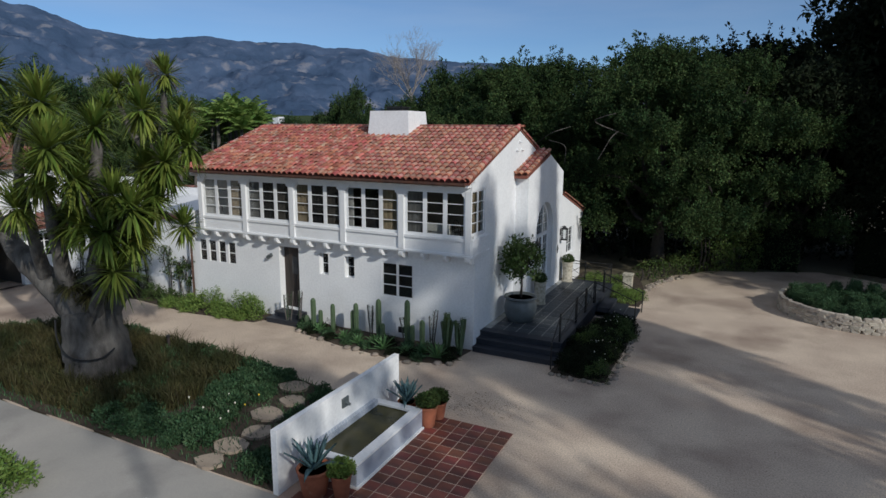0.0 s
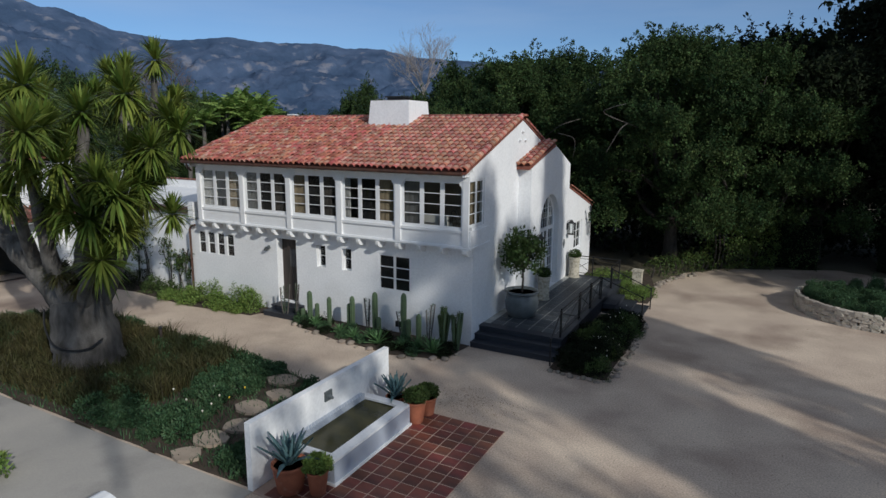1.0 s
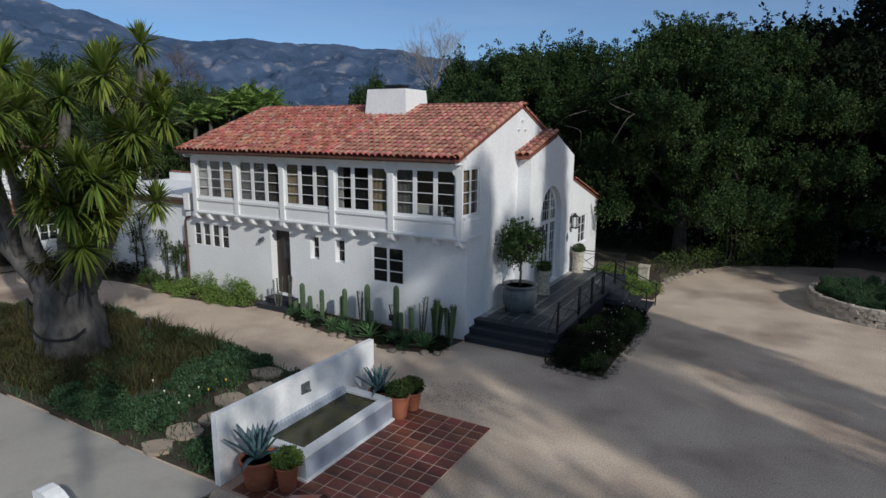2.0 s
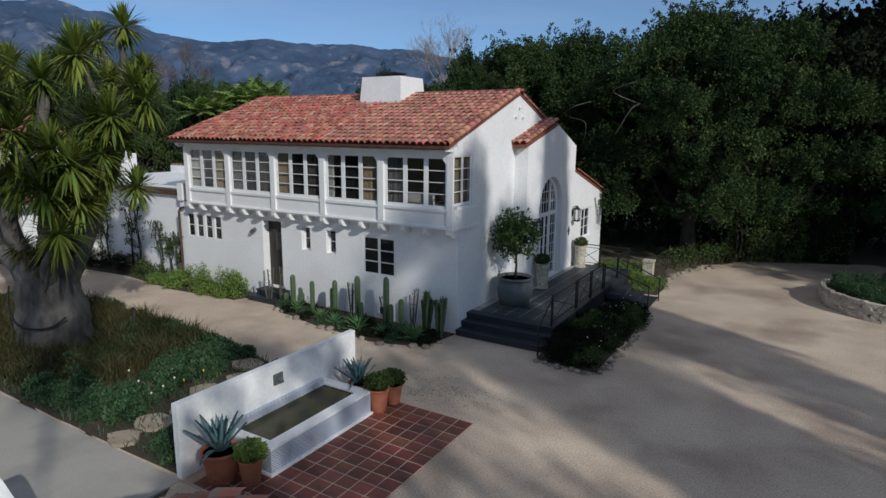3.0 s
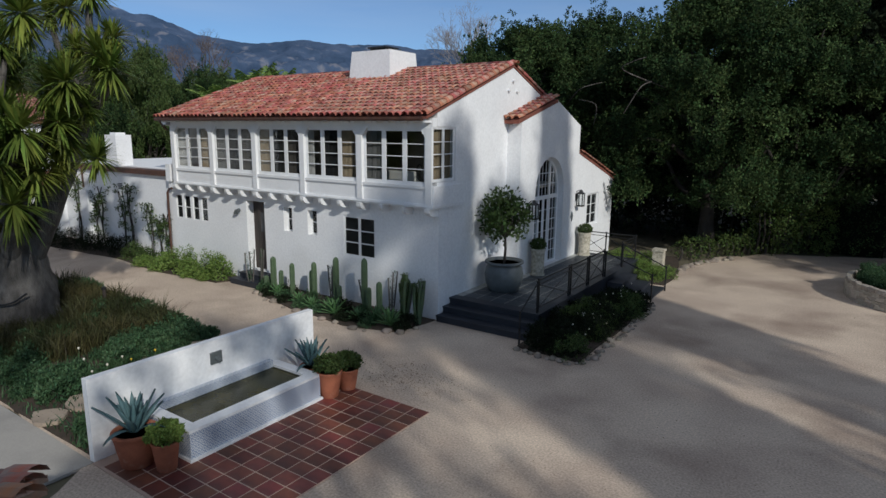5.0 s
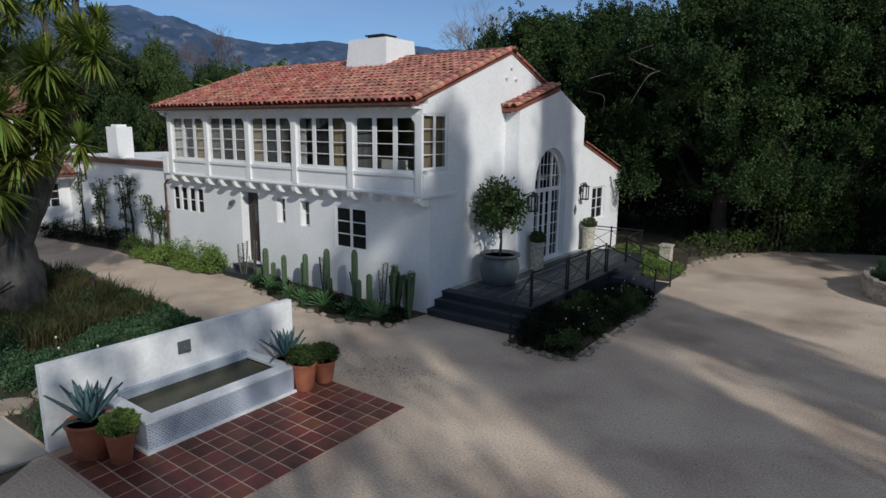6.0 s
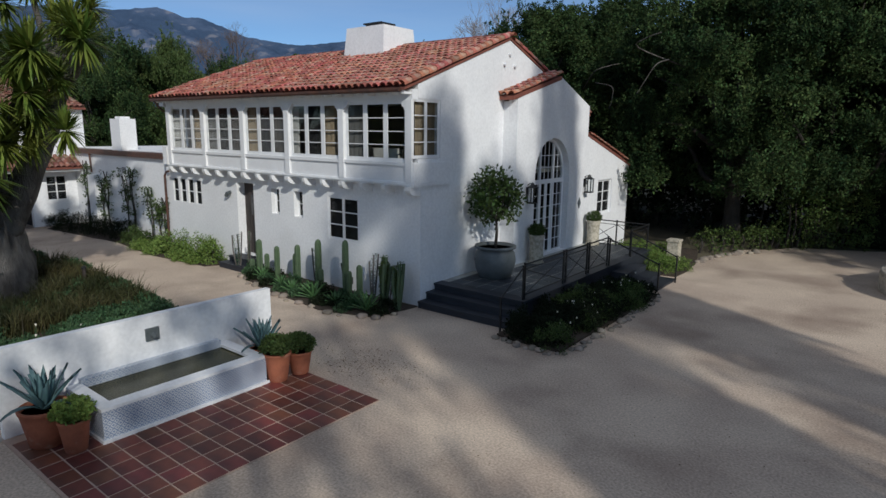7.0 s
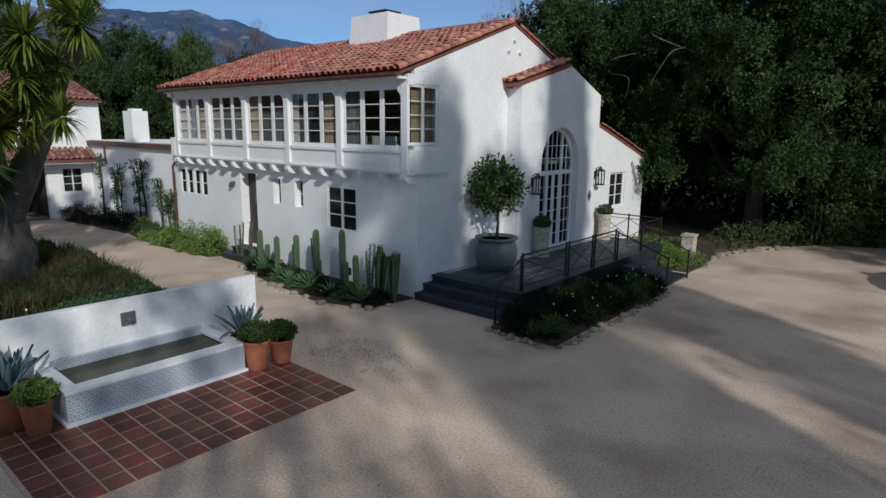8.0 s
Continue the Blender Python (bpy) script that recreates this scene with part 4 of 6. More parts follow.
def make_tree(name, seed, lobes, rx, rz, trunk_h, leaf, material, label, bark, clumps=34, per=42, group="trees round the forecourt", lean=(0, 0), trunk_r=0.4):
    t = thing(name, (0, 0, 0), label, "tree", group)
    v, f, heads = oak_meshes(seed, lobes, rx, rz, leaf, material, name, clumps, per)
    v = v + np.array([lean[0], lean[1], trunk_h])
    raw("crown", v, f, material, t)
    rng = random.Random(seed)
    top = Vector((lean[0], lean[1], trunk_h + rz * 0.35))
    mid = Vector((lean[0] * 0.3, lean[1] * 0.3, trunk_h * 0.8))
    tk = part("trunk", tube([(0, 0, -0.1), (0.05, 0.03, trunk_h * 0.3), mid, top], [trunk_r * 1.3, trunk_r, trunk_r * 0.8, trunk_r * 0.3], 10), bark, t, smooth=True)
    for h in heads[::5]:
        bm = bmesh.new()
        e = Vector(h) + Vector((lean[0], lean[1], trunk_h))
        st = mid.lerp(top, rng.uniform(0.0, 0.6))
        q = st.lerp(e, 0.5) + Vector((rng.uniform(-0.6, 0.6), rng.uniform(-0.6, 0.6), rng.uniform(-0.2, 0.9)))
        tube(smooth_path([st, st.lerp(q, 0.55) + Vector((rng.uniform(-0.3, 0.3), rng.uniform(-0.3, 0.3), -0.25)), q, e], 3), [trunk_r * (0.4 - 0.036 * j) for j in range(10)], 6, bm)
        part("limb", bm, bark, t, smooth=True)
    return t


def place(t, x, y, rot=0.0, s=1.0, sz=None):
    t.scale = (s, s, sz or s)
    t.location = (x, y, 0)
    t.rotation_euler = (0, 0, radians(rot))


def again(t, x, y, rot, s, sz=None, label=""):
    c = copy_thing(t, pose(x, y, 0, 0, 0, rot))
    c.scale = (s, s, sz or s)
    if label:
        c["label"] = label
    return c


oakA = make_tree("oak_tree", 11, 70, 5.6, 8.0, 2.2, 0.13, L_OAK, "broad live oak with dense dark green leaves", M_OAKBARK, clumps=44, per=60)
place(oakA, -3.7, 34.6, 20, 0.97, 1.05)
bough = pose(-3.7, 34.6, 0, 0, 0, 20) @ Matrix.Diagonal((0.97, 0.97, 1.05, 1))
for pts in ([(-5.0, 30.6, 7.2), (-6.2, 28.8, 7.8), (-5.8, 28.4, 8.05), (-5.2, 28.3, 8.2)], [(-5.3, 29.6, 7.4), (-5.4, 28.6, 7.15), (-5.65, 28.3, 6.6), (-5.9, 28.2, 6.1)]):
    part("dead_bough", tube(smooth_path([bough.inverted() @ Vector(p) for p in pts], 4), [0.024 - 0.001 * j for j in range(13)], 6), M_BARK, oakA, "bare grey bough", smooth=True)
oakB = make_tree("oak_tree", 23, 62, 5.0, 8.6, 2.2, 0.13, L_OAK, "tall live oak with an uneven open top", M_OAKBARK, clumps=44, per=60)
place(oakB, -10.0, 38.5, 130, 1.0)
# the dark leaf colour carries the deep shade these trees stand in
oakC = make_tree("shade_tree", 37, 60, 4.8, 6.8, 3.0, 0.24, L_DARK, "dark evergreen tree, its deep shade put into the leaf colour", M_OAKBARK, clumps=30, per=22)
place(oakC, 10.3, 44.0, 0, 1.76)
oakF = make_tree("oak_tree", 51, 58, 5.0, 7.6, 2.4, 0.2, L_OAK, "distant round-headed evergreen oak", M_OAKBARK, clumps=34, per=38)
place(oakF, -15.5, 44.5, 0, 1.15)
again(oakA, -0.6, 36.2, 200, 0.95, 1.0)
again(oakA, -14.0, 36.0, 90, 1.05, 0.98)
for x, y, r, s, sz in ((-6.0, 43.0, 215, 1.2, 1.2), (-21.5, 50.0, 10, 1.1, 1.1), (-20.3, 42.5, 250, 0.82, 1.1), (-31.6, 46.4, 30, 0.5, 1.03), (-28.0, 49.0, 110, 0.7, 0.95), (-66, 72, 20, 1.0, 0.92), (-56, 76, 140, 1.1, 0.95), (-47, 80, 260, 1.0, 0.95), (-74, 64, 70, 1.0, 0.95), (-38, 80, 310, 1.1, 0.95), (-52, 62, 180, 0.8, 0.82), (-48, 50, 100, 0.8, 0.8), (-30, 58, 75, 0.9, 0.9), (-60, 46, 40, 0.9, 0.9), (-57, 27, 60, 1.1, 1.1), (-40.6, 33.4, 160, 0.5, 0.93), (-44, 26.2, 200, 0.72, 1.06), (-39.0, 23.0, 310, 0.6, 0.8)):
    again(oakF, x, y, r, s, sz)
oakG = make_tree("garden_tree", 67, 44, 4.4, 6.6, 2.2, 0.2, L_HEDGE, "mid-green leafy garden tree", M_OAKBARK, clumps=30, per=34)
place(oakG, -42.3, 29.8, 0, 0.52, 1.16)
for x, y, r, s, sz in ((-39.5, 39, 33, 0.75, 1.02), (-44.5, 38.5, 300, 0.7, 1.05), (-50, 34, 120, 1.1, 1.1), (-46, 19.5, 222, 1.15, 1.15)):
    again(oakG, x, y, r, s, sz)
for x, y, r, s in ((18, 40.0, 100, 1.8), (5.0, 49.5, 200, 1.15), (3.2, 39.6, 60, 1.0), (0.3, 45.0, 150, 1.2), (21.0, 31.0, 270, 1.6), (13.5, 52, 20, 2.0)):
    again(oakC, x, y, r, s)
# added out of view in place of the solid edge that shades the patio
again(oakC, 6.02, 1.62, 40, 0.37, 0.81, "unseen slender tree, added to shade the near end of the patio")
# unseen tall narrow trees, added to throw long bands of shade over the forecourt
oakS = make_tree("forecourt_tree", 83, 44, 5.4, 6.0, 6.2, 0.36, L_OAK, "tall narrow tree beside the forecourt, casting long bands of shade", M_OAKBARK, clumps=18, per=26, trunk_r=0.26)
place(oakS, 14.4, 7.4, 0, 0.36, 1.1)
for x, y, r, s, sz in ((20.8, 3.5, 75, 0.34, 1.75), (16.5, 11.5, 50, 0.25, 1.2), (19.2, 10.3, 200, 0.3, 1.9)):
    again(oakS, x, y, r, s, sz)
# unseen open crown, placed to dapple the fountain and the patio
oakT = make_tree("forecourt_tree", 91, 30, 5.4, 6.0, 6.2, 0.34, L_OAK, "open-crowned tree beside the forecourt, casting dappled shade", M_OAKBARK, clumps=12, per=10, trunk_r=0.26)
place(oakT, 14.3, -0.9, 20, 0.5, 1.3)
# unseen; crown raised so that its added shade misses the roof
oakU = make_tree("forecourt_tree", 95, 34, 5.4, 6.0, 15.0, 0.34, L_OAK, "unseen tall bare-stemmed tree with a small crown, added to cast shade", M_OAKBARK, clumps=13, per=13, trunk_r=0.26)
place(oakU, 20.2, 1.9, 310, 0.32, 1.02)
again(oakU, 21.3, 5.7, 140, 0.52, 1.0)
again(oakU, 22.6, 7.6, 30, 0.36, 1.02)
again(oakT, 17.9, 5.6, 140, 0.6, 1.0)
again(oakT, 15.9, 1.9, 230, 0.36, 1.2)
# unseen copy, placed to darken the yucca trunk
again(oakU, 11.0, -4.2, 95, 0.2, 1.0)


def bare_tree(x, y, h, seed, material, label, spread=0.5):
    """A leafless crown of forking twigs."""
    t = thing("bare_tree", (x, y, 0), label, "tree")
    rr = random.Random(seed)
    bm = bmesh.new()

    def grow(p, d, L, r, depth):
        e = p + d * L
        tube([p, p.lerp(e, 0.5) + Vector((rr.uniform(-1, 1), rr.uniform(-1, 1), 0)) * L * 0.06, e], [r, r * 0.8, r * 0.6], 4, bm, cap=False)
        if depth:
            for k in range(3):
                nd = (d + Vector((rr.uniform(-1, 1), rr.uniform(-1, 1), rr.uniform(-0.1, 0.6))) * spread).normalized()
                grow(e, nd, L * rr.uniform(0.62, 0.82), r * 0.6, depth - 1)

    grow(Vector((0, 0, h * 0.3)), Vector((0, 0, 1)), h * 0.24, 0.17, 7)
    part("crown", bm, material, t)
    part("trunk", tube([(0, 0, -0.1), (0.1, 0, h * 0.3)], [0.35, 0.17], 8), material, t)


bare_tree(-30.7, 55.6, 15.4, 3, M_DEADWOOD, "leafless pale grey tree behind the oaks", 0.85)
bare_tree(-52.0, 40.0, 12.0, 5, M_BROWNTWIG, "leafless brown tree behind the garden", 0.7)


def palm(x, y, h, seed, n=16):
    t = thing("banana_palm", (x, y, 0), "clump palm with ragged arching green fronds", "palm", "palms behind the house")
    rr = random.Random(seed)
    part("trunk", tube([(0, 0, -0.1), (0.15, 0.1, h * 0.6), (0.2, 0.1, h)], [0.22, 0.16, 0.13], 8), M_BARK, t, smooth=True)
    for i in range(n):
        az, tilt = i * 2.4, 0.15 + 1.2 * i / n
        d = Vector((math.cos(az), math.sin(az), 0))
        s = Vector((-math.sin(az), math.cos(az), 0))
        L = rr.uniform(1.5, 2.2)
        p, bm = Vector((0.2, 0.1, h)), bmesh.new()
        pts = []
        for k in range(9):
            pts.append(p.copy())
            p = p + (d * math.sin(tilt) + Vector((0, 0, math.cos(tilt)))) * L / 8
            tilt += rr.uniform(0.08, 0.2)
        tube(pts, [0.03 * (1 - k / 9) + 0.004 for k in range(9)], 4, bm)
        for k in range(1, 8):
            for sg in (-1, 1):
                w = 0.32 * math.sin(math.pi * (k + 0.6) / 9) + 0.06
                q = pts[k]
                nx = pts[k + 1]
                drop = Vector((0, 0, -0.35 * w))
                bm.faces.new([bm.verts.new(c) for c in (q, q.lerp(nx, 0.85), q.lerp(nx, 0.85) + s * sg * w * 0.9 + drop + d * 0.08, q + s * sg * w + drop + d * 0.08)])
        part("frond", bm, L_SHRUB, t)


for q, (x, y, h) in enumerate([(-36.3, 34.5, 8.1), (-37.2, 33.0, 7.4), (-35.2, 35.2, 8.0), (-38.2, 32.4, 7.2), (-36.6, 36.0, 8.6), (-34.2, 34.8, 7.3), (-35.0, 36.6, 8.3), (-34.2, 36.4, 7.7), (-36.0, 37.4, 8.4), (-37.4, 35.0, 8.2)]):
    palm(x, y, h, 70 + q)

nb = thing("neighbour_house", (-60.0, 66.0, 0.0), "distant low house with a grey shingle roof", "house")
part("wall", B((-5, 5, -3, 3, -0.2, 6.0)), M_STUCCO, nb)
part("roof", plate([[(-3.6, 5.9), (3.6, 5.9), (0, 8.3)]], "x", -5.4, 5.4), M_GREYPOT, nb, "grey shingle roof")
part("chimney", B((2, 3, -0.6, 0.6, 7.0, 9.0)), M_STUCCO, nb)


# ---- terrace, steps, railings ----
TZ = 0.565
terrace = thing("terrace", (-6.0, 22.5, 0.0), "raised slate-paved entrance terrace with steps", "terrace", kind="structure")
ABS.add(terrace)
part("base", B((HX1 + 0.002, -4.75, 18.62, 27.5, -0.05, TZ - 0.055)), M_SLATE, terrace)
part("curb", B((HX1 + 0.002, -4.70, 18.58, 18.95, TZ - 0.055, TZ), (-5.05, -4.70, 18.95, 27.55, TZ - 0.055, TZ), (WX + 0.002, -5.05, 27.2, 27.55, TZ - 0.055, TZ)), M_SLATE, terrace, bevel=0.012)
part("grout_bed", B((HX1 + 0.003, -5.05, 18.95, 27.2, TZ - 0.055, TZ - 0.005)), M_GROUT, terrace)
for i in range(2):
    part("step", B((HX1 + 0.002, -4.72, 18.60 - 0.34 * (2 - i), 18.62 if i else 18.6, 0.0 if not i else 0.19, 0.19 * (i + 1)), (HX1 + 0.002, -4.70, 18.575 - 0.34 * (2 - i), 18.7 - 0.34 * (2 - i), 0.19 * (i + 1) - 0.05, 0.19 * (i + 1) + 0.003)), M_SLATE, terrace, "dark slate step", bevel=0.008)
for i in range(2):
    x = -4.70 + 0.5 * (2 - i)
    part("step", B((-4.70, x, 23.95, 25.65, 0.0, 0.19 * (i + 1)), (x - 0.12, x + 0.02, 23.94, 25.66, 0.19 * (i + 1) - 0.05, 0.19 * (i + 1) + 0.003)), M_SLATE, terrace, "dark slate step", bevel=0.008)
part("step", B((-4.70, -4.70 + 1.5, 23.93, 25.67, -0.02, 0.06)), M_SLATE, terrace, "dark slate step", bevel=0.008)
# slate pavers
PW, PD = 0.46, 0.46
paver_me = bpy.data.meshes.new("paver")
_b = B((-PW / 2 + 0.013, PW / 2 - 0.013, -PD / 2 + 0.013, PD / 2 - 0.013, -0.02, 0.0))
_b.to_mesh(paver_me)
_b.free()
paver_me.materials.append(M_SLATEP)
y = 18.95 + PD / 2
while y < 27.1:
    x = -5.05 - PW / 2
    while x > (HX1 if y < 21.7 else WX) + 0.1:
        ob = new("paver", paver_me)
        ob.parent = terrace
        ob.location = (x + 6.0, y - 22.5, TZ - 0.001)
        x -= PW
    y += PD


def railing(pts, name="railing", panels=True, height=0.92, label="black iron railing with crossed bars on the terrace"):
    """An iron railing between posts at (x, y, z of foot)."""
    cx, cy = sum(p[0] for p in pts) / len(pts), sum(p[1] for p in pts) / len(pts)
    t = thing(name, (cx, cy, pts[0][2]), label, "railing", "terrace railings")
    ABS.add(t)
    for x, y, z in pts:
        part("post", B((x - 0.021, x + 0.021, y - 0.021, y + 0.021, z, z + height), (x - 0.029, x + 0.029, y - 0.029, y + 0.029, z + height, z + height + 0.025)), M_IRON, t)
    for (x0, y0, z0), (x1, y1, z1) in zip(pts, pts[1:]):
        part("top_rail", tube([(x0, y0, z0 + height - 0.02), (x1, y1, z1 + height - 0.02)], 0.022, 6), M_IRON, t)
        if panels:
            part("bottom_rail", tube([(x0, y0, z0 + 0.12), (x1, y1, z1 + 0.12)], 0.014, 6), M_IRON, t)
            part("mid_rail", tube([(x0, y0, z0 + height - 0.14), (x1, y1, z1 + height - 0.14)], 0.012, 6), M_IRON, t)
            part("cross_bar", tube([(x0, y0, z0 + 0.12), (x1, y1, z1 + height - 0.14)], 0.011, 6), M_IRON, t)
            part("cross_bar", tube([(x0, y0, z0 + height - 0.14), (x1, y1, z1 + 0.12)], 0.011, 6), M_IRON, t)
    return t


X = -4.82
railing([(X, 18.76, TZ), (X, 20.85, TZ), (X, 21.0, TZ), (X, 22.35, TZ), (X, 22.5, TZ), (X, 23.85, TZ)])
railing([(X, 25.75, TZ), (X, 27.4, TZ), (-6.0, 27.4, TZ), (-7.0, 27.4, TZ)])
railing([(X, 18.70, TZ), (-4.78, 17.62, 0.0)], "handrail", False, 0.86, "black iron handrail beside the slate steps")
railing([(X + 0.05, 23.9, TZ), (-3.18, 23.85, 0.0)], "handrail", False, 0.86, "black iron handrail beside the slate steps")
railing([(X + 0.05, 25.7, TZ), (-3.12, 25.35, 0.0)], "handrail", False, 0.86, "black iron handrail beside the slate steps")

# door steps in front of the plank door
ds = thing("door_steps", (-15.2, 17.6, 0.0), "two dark slate steps at the plank door", "steps", kind="structure")
ABS.add(ds)
part("step", B((-16.0, -14.55, 17.2, 17.99, 0, 0.19), (-16.02, -14.53, 17.18, 17.4, 0.14, 0.193)), M_SLATE, ds, bevel=0.008)
part("step", B((-15.85, -14.65, 17.5, 17.99, 0.19, 0.38), (-15.87, -14.63, 17.48, 17.7, 0.33, 0.383)), M_SLATE, ds, bevel=0.008)


# ---- lanterns and wall lights ----
def lantern(y, z, x=WX):
    t = thing("wall_lantern", (x, y, z), "black iron wall lantern with clear panes", "lantern", "entrance lanterns")
    part("backplate", B((0, 0.02, -0.06, 0.06, -0.1, 0.2)), M_IRON, t)
    part("arm", tube([(0.01, 0, 0.26), (0.12, 0, 0.33), (0.2, 0, 0.27)], 0.014, 6), M_IRON, t)
    c = 0.2
    for sx in (-1, 1):
        for sy in (-1, 1):
            part("corner_bar", B((c + sx * 0.11 - 0.014, c + sx * 0.11 + 0.014, sy * 0.11 - 0.014, sy * 0.11 + 0.014, -0.26, 0.19)), M_IRON, t)
    part("base_plate", B((c - 0.13, c + 0.13, -0.13, 0.13, -0.3, -0.26)), M_IRON, t)
    part("top_plate", B((c - 0.14, c + 0.14, -0.14, 0.14, 0.19, 0.215)), M_IRON, t)
    part("cap", lathe([(0.17, 0.215), (0.07, 0.29), (0.06, 0.33), (0.02, 0.36)], 4, at=(c, 0, 0)), M_IRON, t)
    pn = part("pane", B((c - 0.1, c + 0.1, -0.1, 0.1, -0.26, 0.19)), M_GLASS, t)
    pn.visible_shadow = False
    part("candle", lathe([(0.02, -0.26), (0.02, -0.1), (0.008, -0.06)], 8, at=(c, 0, 0)), M_WOODW, t)


lantern(22.62, 2.78)
lantern(26.76, 2.82)
dm = thing("wall_plaque", (WX, 26.4, 2.15), "small grey diamond-shaped wall plaque", "plaque")
part("plaque_body", plate([[(0, -0.2), (0.12, 0), (0, 0.2), (-0.12, 0)]], "x", 0.001, 0.025), M_GREYPOT, dm, bevel=0.006)

wlm = thing("spotlight", (-16.34, HY, 2.5), "grey metal bracket light on the stucco wall", "lamp")
part("base", tube([(0, 0, 0), (0, -0.04, 0)], 0.06, 10), M_GREYPOT, wlm)
part("arm", tube([(0, -0.03, 0), (0.0, -0.12, -0.02)], 0.015, 6), M_GREYPOT, wlm)
part("head", tube([(-0.1, -0.1, -0.12), (-0.02, -0.14, 0.0)], [0.075, 0.04], 12), M_GREYPOT, wlm)
part("head", tube([(0.12, -0.12, -0.04), (0.03, -0.13, 0.02)], [0.07, 0.04], 12), M_GREYPOT, wlm)


# ---- urns and the potted citrus ----
def topiary_urn(x, y, seed, label):
    t = thing("stone_pedestal", (x, y, TZ), label, "planter", "entrance planters")
    part("pedestal", lathe([(0.25, 0), (0.25, 0.05), (0.225, 0.08), (0.22, 0.5), (0.235, 0.8), (0.25, 0.86), (0.25, 0.92), (0.2, 0.92), (0.19, 0.88)], 20), M_STONEURN, t, smooth=False)
    rng = np.random.default_rng(seed)
    d = rng.normal(size=(130, 3))
    d /= np.linalg.norm(d, axis=1, keepdims=True)
    v, f = leaf_cloud(d * np.array([0.24, 0.24, 0.17]) + np.array([0, 0, 1.05]), 0.05, 16, 0.055, rng)
    raw("clipped_ball", v, f, L_HEDGE, t, "clipped dark green box ball")


topiary_urn(-6.75, 22.75, 3, "pale carved stone pedestal with a clipped box ball")
topiary_urn(-6.72, 26.95, 4, "pale carved stone pedestal with a clipped box ball")

pot = thing("citrus_pot", (-6.75, 20.35, TZ), "large grey glazed pot holding a small citrus tree", "potted tree")
part("pot", lathe([(0.42, 0), (0.47, 0.02), (0.56, 0.25), (0.6, 0.5), (0.56, 0.72), (0.5, 0.8), (0.53, 0.83), (0.6, 0.86), (0.6, 0.92), (0.52, 0.92), (0.49, 0.84)], 32), M_GREYPOT, pot, smooth=True)
part("soil", lathe([(0.49, 0.80), (0.49, 0.84)], 20), M_SOIL, pot)
part("trunk", tube([(0, 0, 0.8), (0.02, 0.02, 1.3), (0, 0, 1.75)], [0.05, 0.04, 0.035], 8), M_OAKBARK, pot, smooth=True)
rng = np.random.default_rng(8)
d = rng.normal(size=(120, 3))
d /= np.linalg.norm(d, axis=1, keepdims=True)
cen = d * rng.uniform(0.35, 1.0, (120, 1)) * np.array([0.86, 0.86, 0.8]) + np.array([0, 0, 2.28])
v, f = leaf_cloud(cen, 0.2, 22, 0.13, rng, 0.55)
raw("crown", v, f, L_HEDGE, pot, "rounded crown of glossy green leaves")
for i, c in enumerate(cen[::9]):
    part("branch", tube([(0, 0, 1.6), (c[0] * 0.4, c[1] * 0.4, 1.9), tuple(c)], [0.028, 0.018, 0.006], 5), M_OAKBARK, pot)

# ---- fountain, tiled patio and pots ----
def fountain_tile_mat():
    """Glazed tiles with a blue and white figure repeated on a 10 cm grid."""
    m = mat("blue_white_glazed_tile", (0.62, 0.64, 0.66), (0.55, 0.57, 0.6), 0.3, 4.0, 40.0, 0.05)
    n, l = m.node_tree.nodes, m.node_tree.links
    b = n["Principled BSDF"]
    base = b.inputs["Base Color"].links[0].from_socket
    tc = n.new("ShaderNodeTexCoord")
    sp = n.new("ShaderNodeSeparateXYZ")
    l.new(tc.outputs["Object"], sp.inputs[0])

    def op(kind, a, k):
        q = n.new("ShaderNodeMath")
        q.operation = kind
        l.new(a, q.inputs[0])
        if isinstance(k, float):
            q.inputs[1].default_value = k
        elif k is not None:
            l.new(k, q.inputs[1])
        return q.outputs[0]

    h = op("ADD", sp.outputs[0], sp.outputs[1])
    u = op("ABSOLUTE", op("SUBTRACT", op("FRACT", op("MULTIPLY", h, 9.5), None), 0.5), None)
    w = op("ABSOLUTE", op("SUBTRACT", op("FRACT", op("MULTIPLY", sp.outputs[2], 9.5), None), 0.5), None)
    d = op("ADD", u, w)
    s = op("SINE", op("MULTIPLY", d, 15.0), None)
    mask = op("GREATER_THAN", s, 0.1)
    x = n.new("ShaderNodeMix")
    x.data_type = "RGBA"
    l.new(mask, x.inputs[0])
    l.new(base, x.inputs[6])
    x.inputs[7].default_value = (0.22, 0.28, 0.40, 1)
    l.new(x.outputs[2], b.inputs["Base Color"])
    return m


M_BLUETILE = fountain_tile_mat()
FWX = -7.85
fnt = thing("fountain", (-7.4, 10.9, 0.0), "white stucco wall fountain with a blue tiled trough", "fountain")
ABS.add(fnt)
fw = part("back_wall", plate([[(8.53, -0.05), (13.41, -0.05), (13.41, 1.41), (8.53, 1.44)]], "x", FWX - 0.14, FWX), M_STUCCO, fnt, "white stucco wall behind the trough", bevel=0.02)
BX, BY0, BY1, BZ = -6.54, 9.42, 12.34, 0.57
part("trough_front", B((BX - 0.2, BX - 0.012, BY0 + 0.012, BY1 - 0.012, 0.0, BZ - 0.05)), M_BLUETILE, fnt, "blue and white patterned tile side")
for y0 in (BY0 + 0.012, BY1 - 0.2):
    part("trough_end", B((FWX + 0.002, BX - 0.201, y0, y0 + 0.188, 0, BZ - 0.05)), M_BLUETILE, fnt, "blue and white patterned tile end")
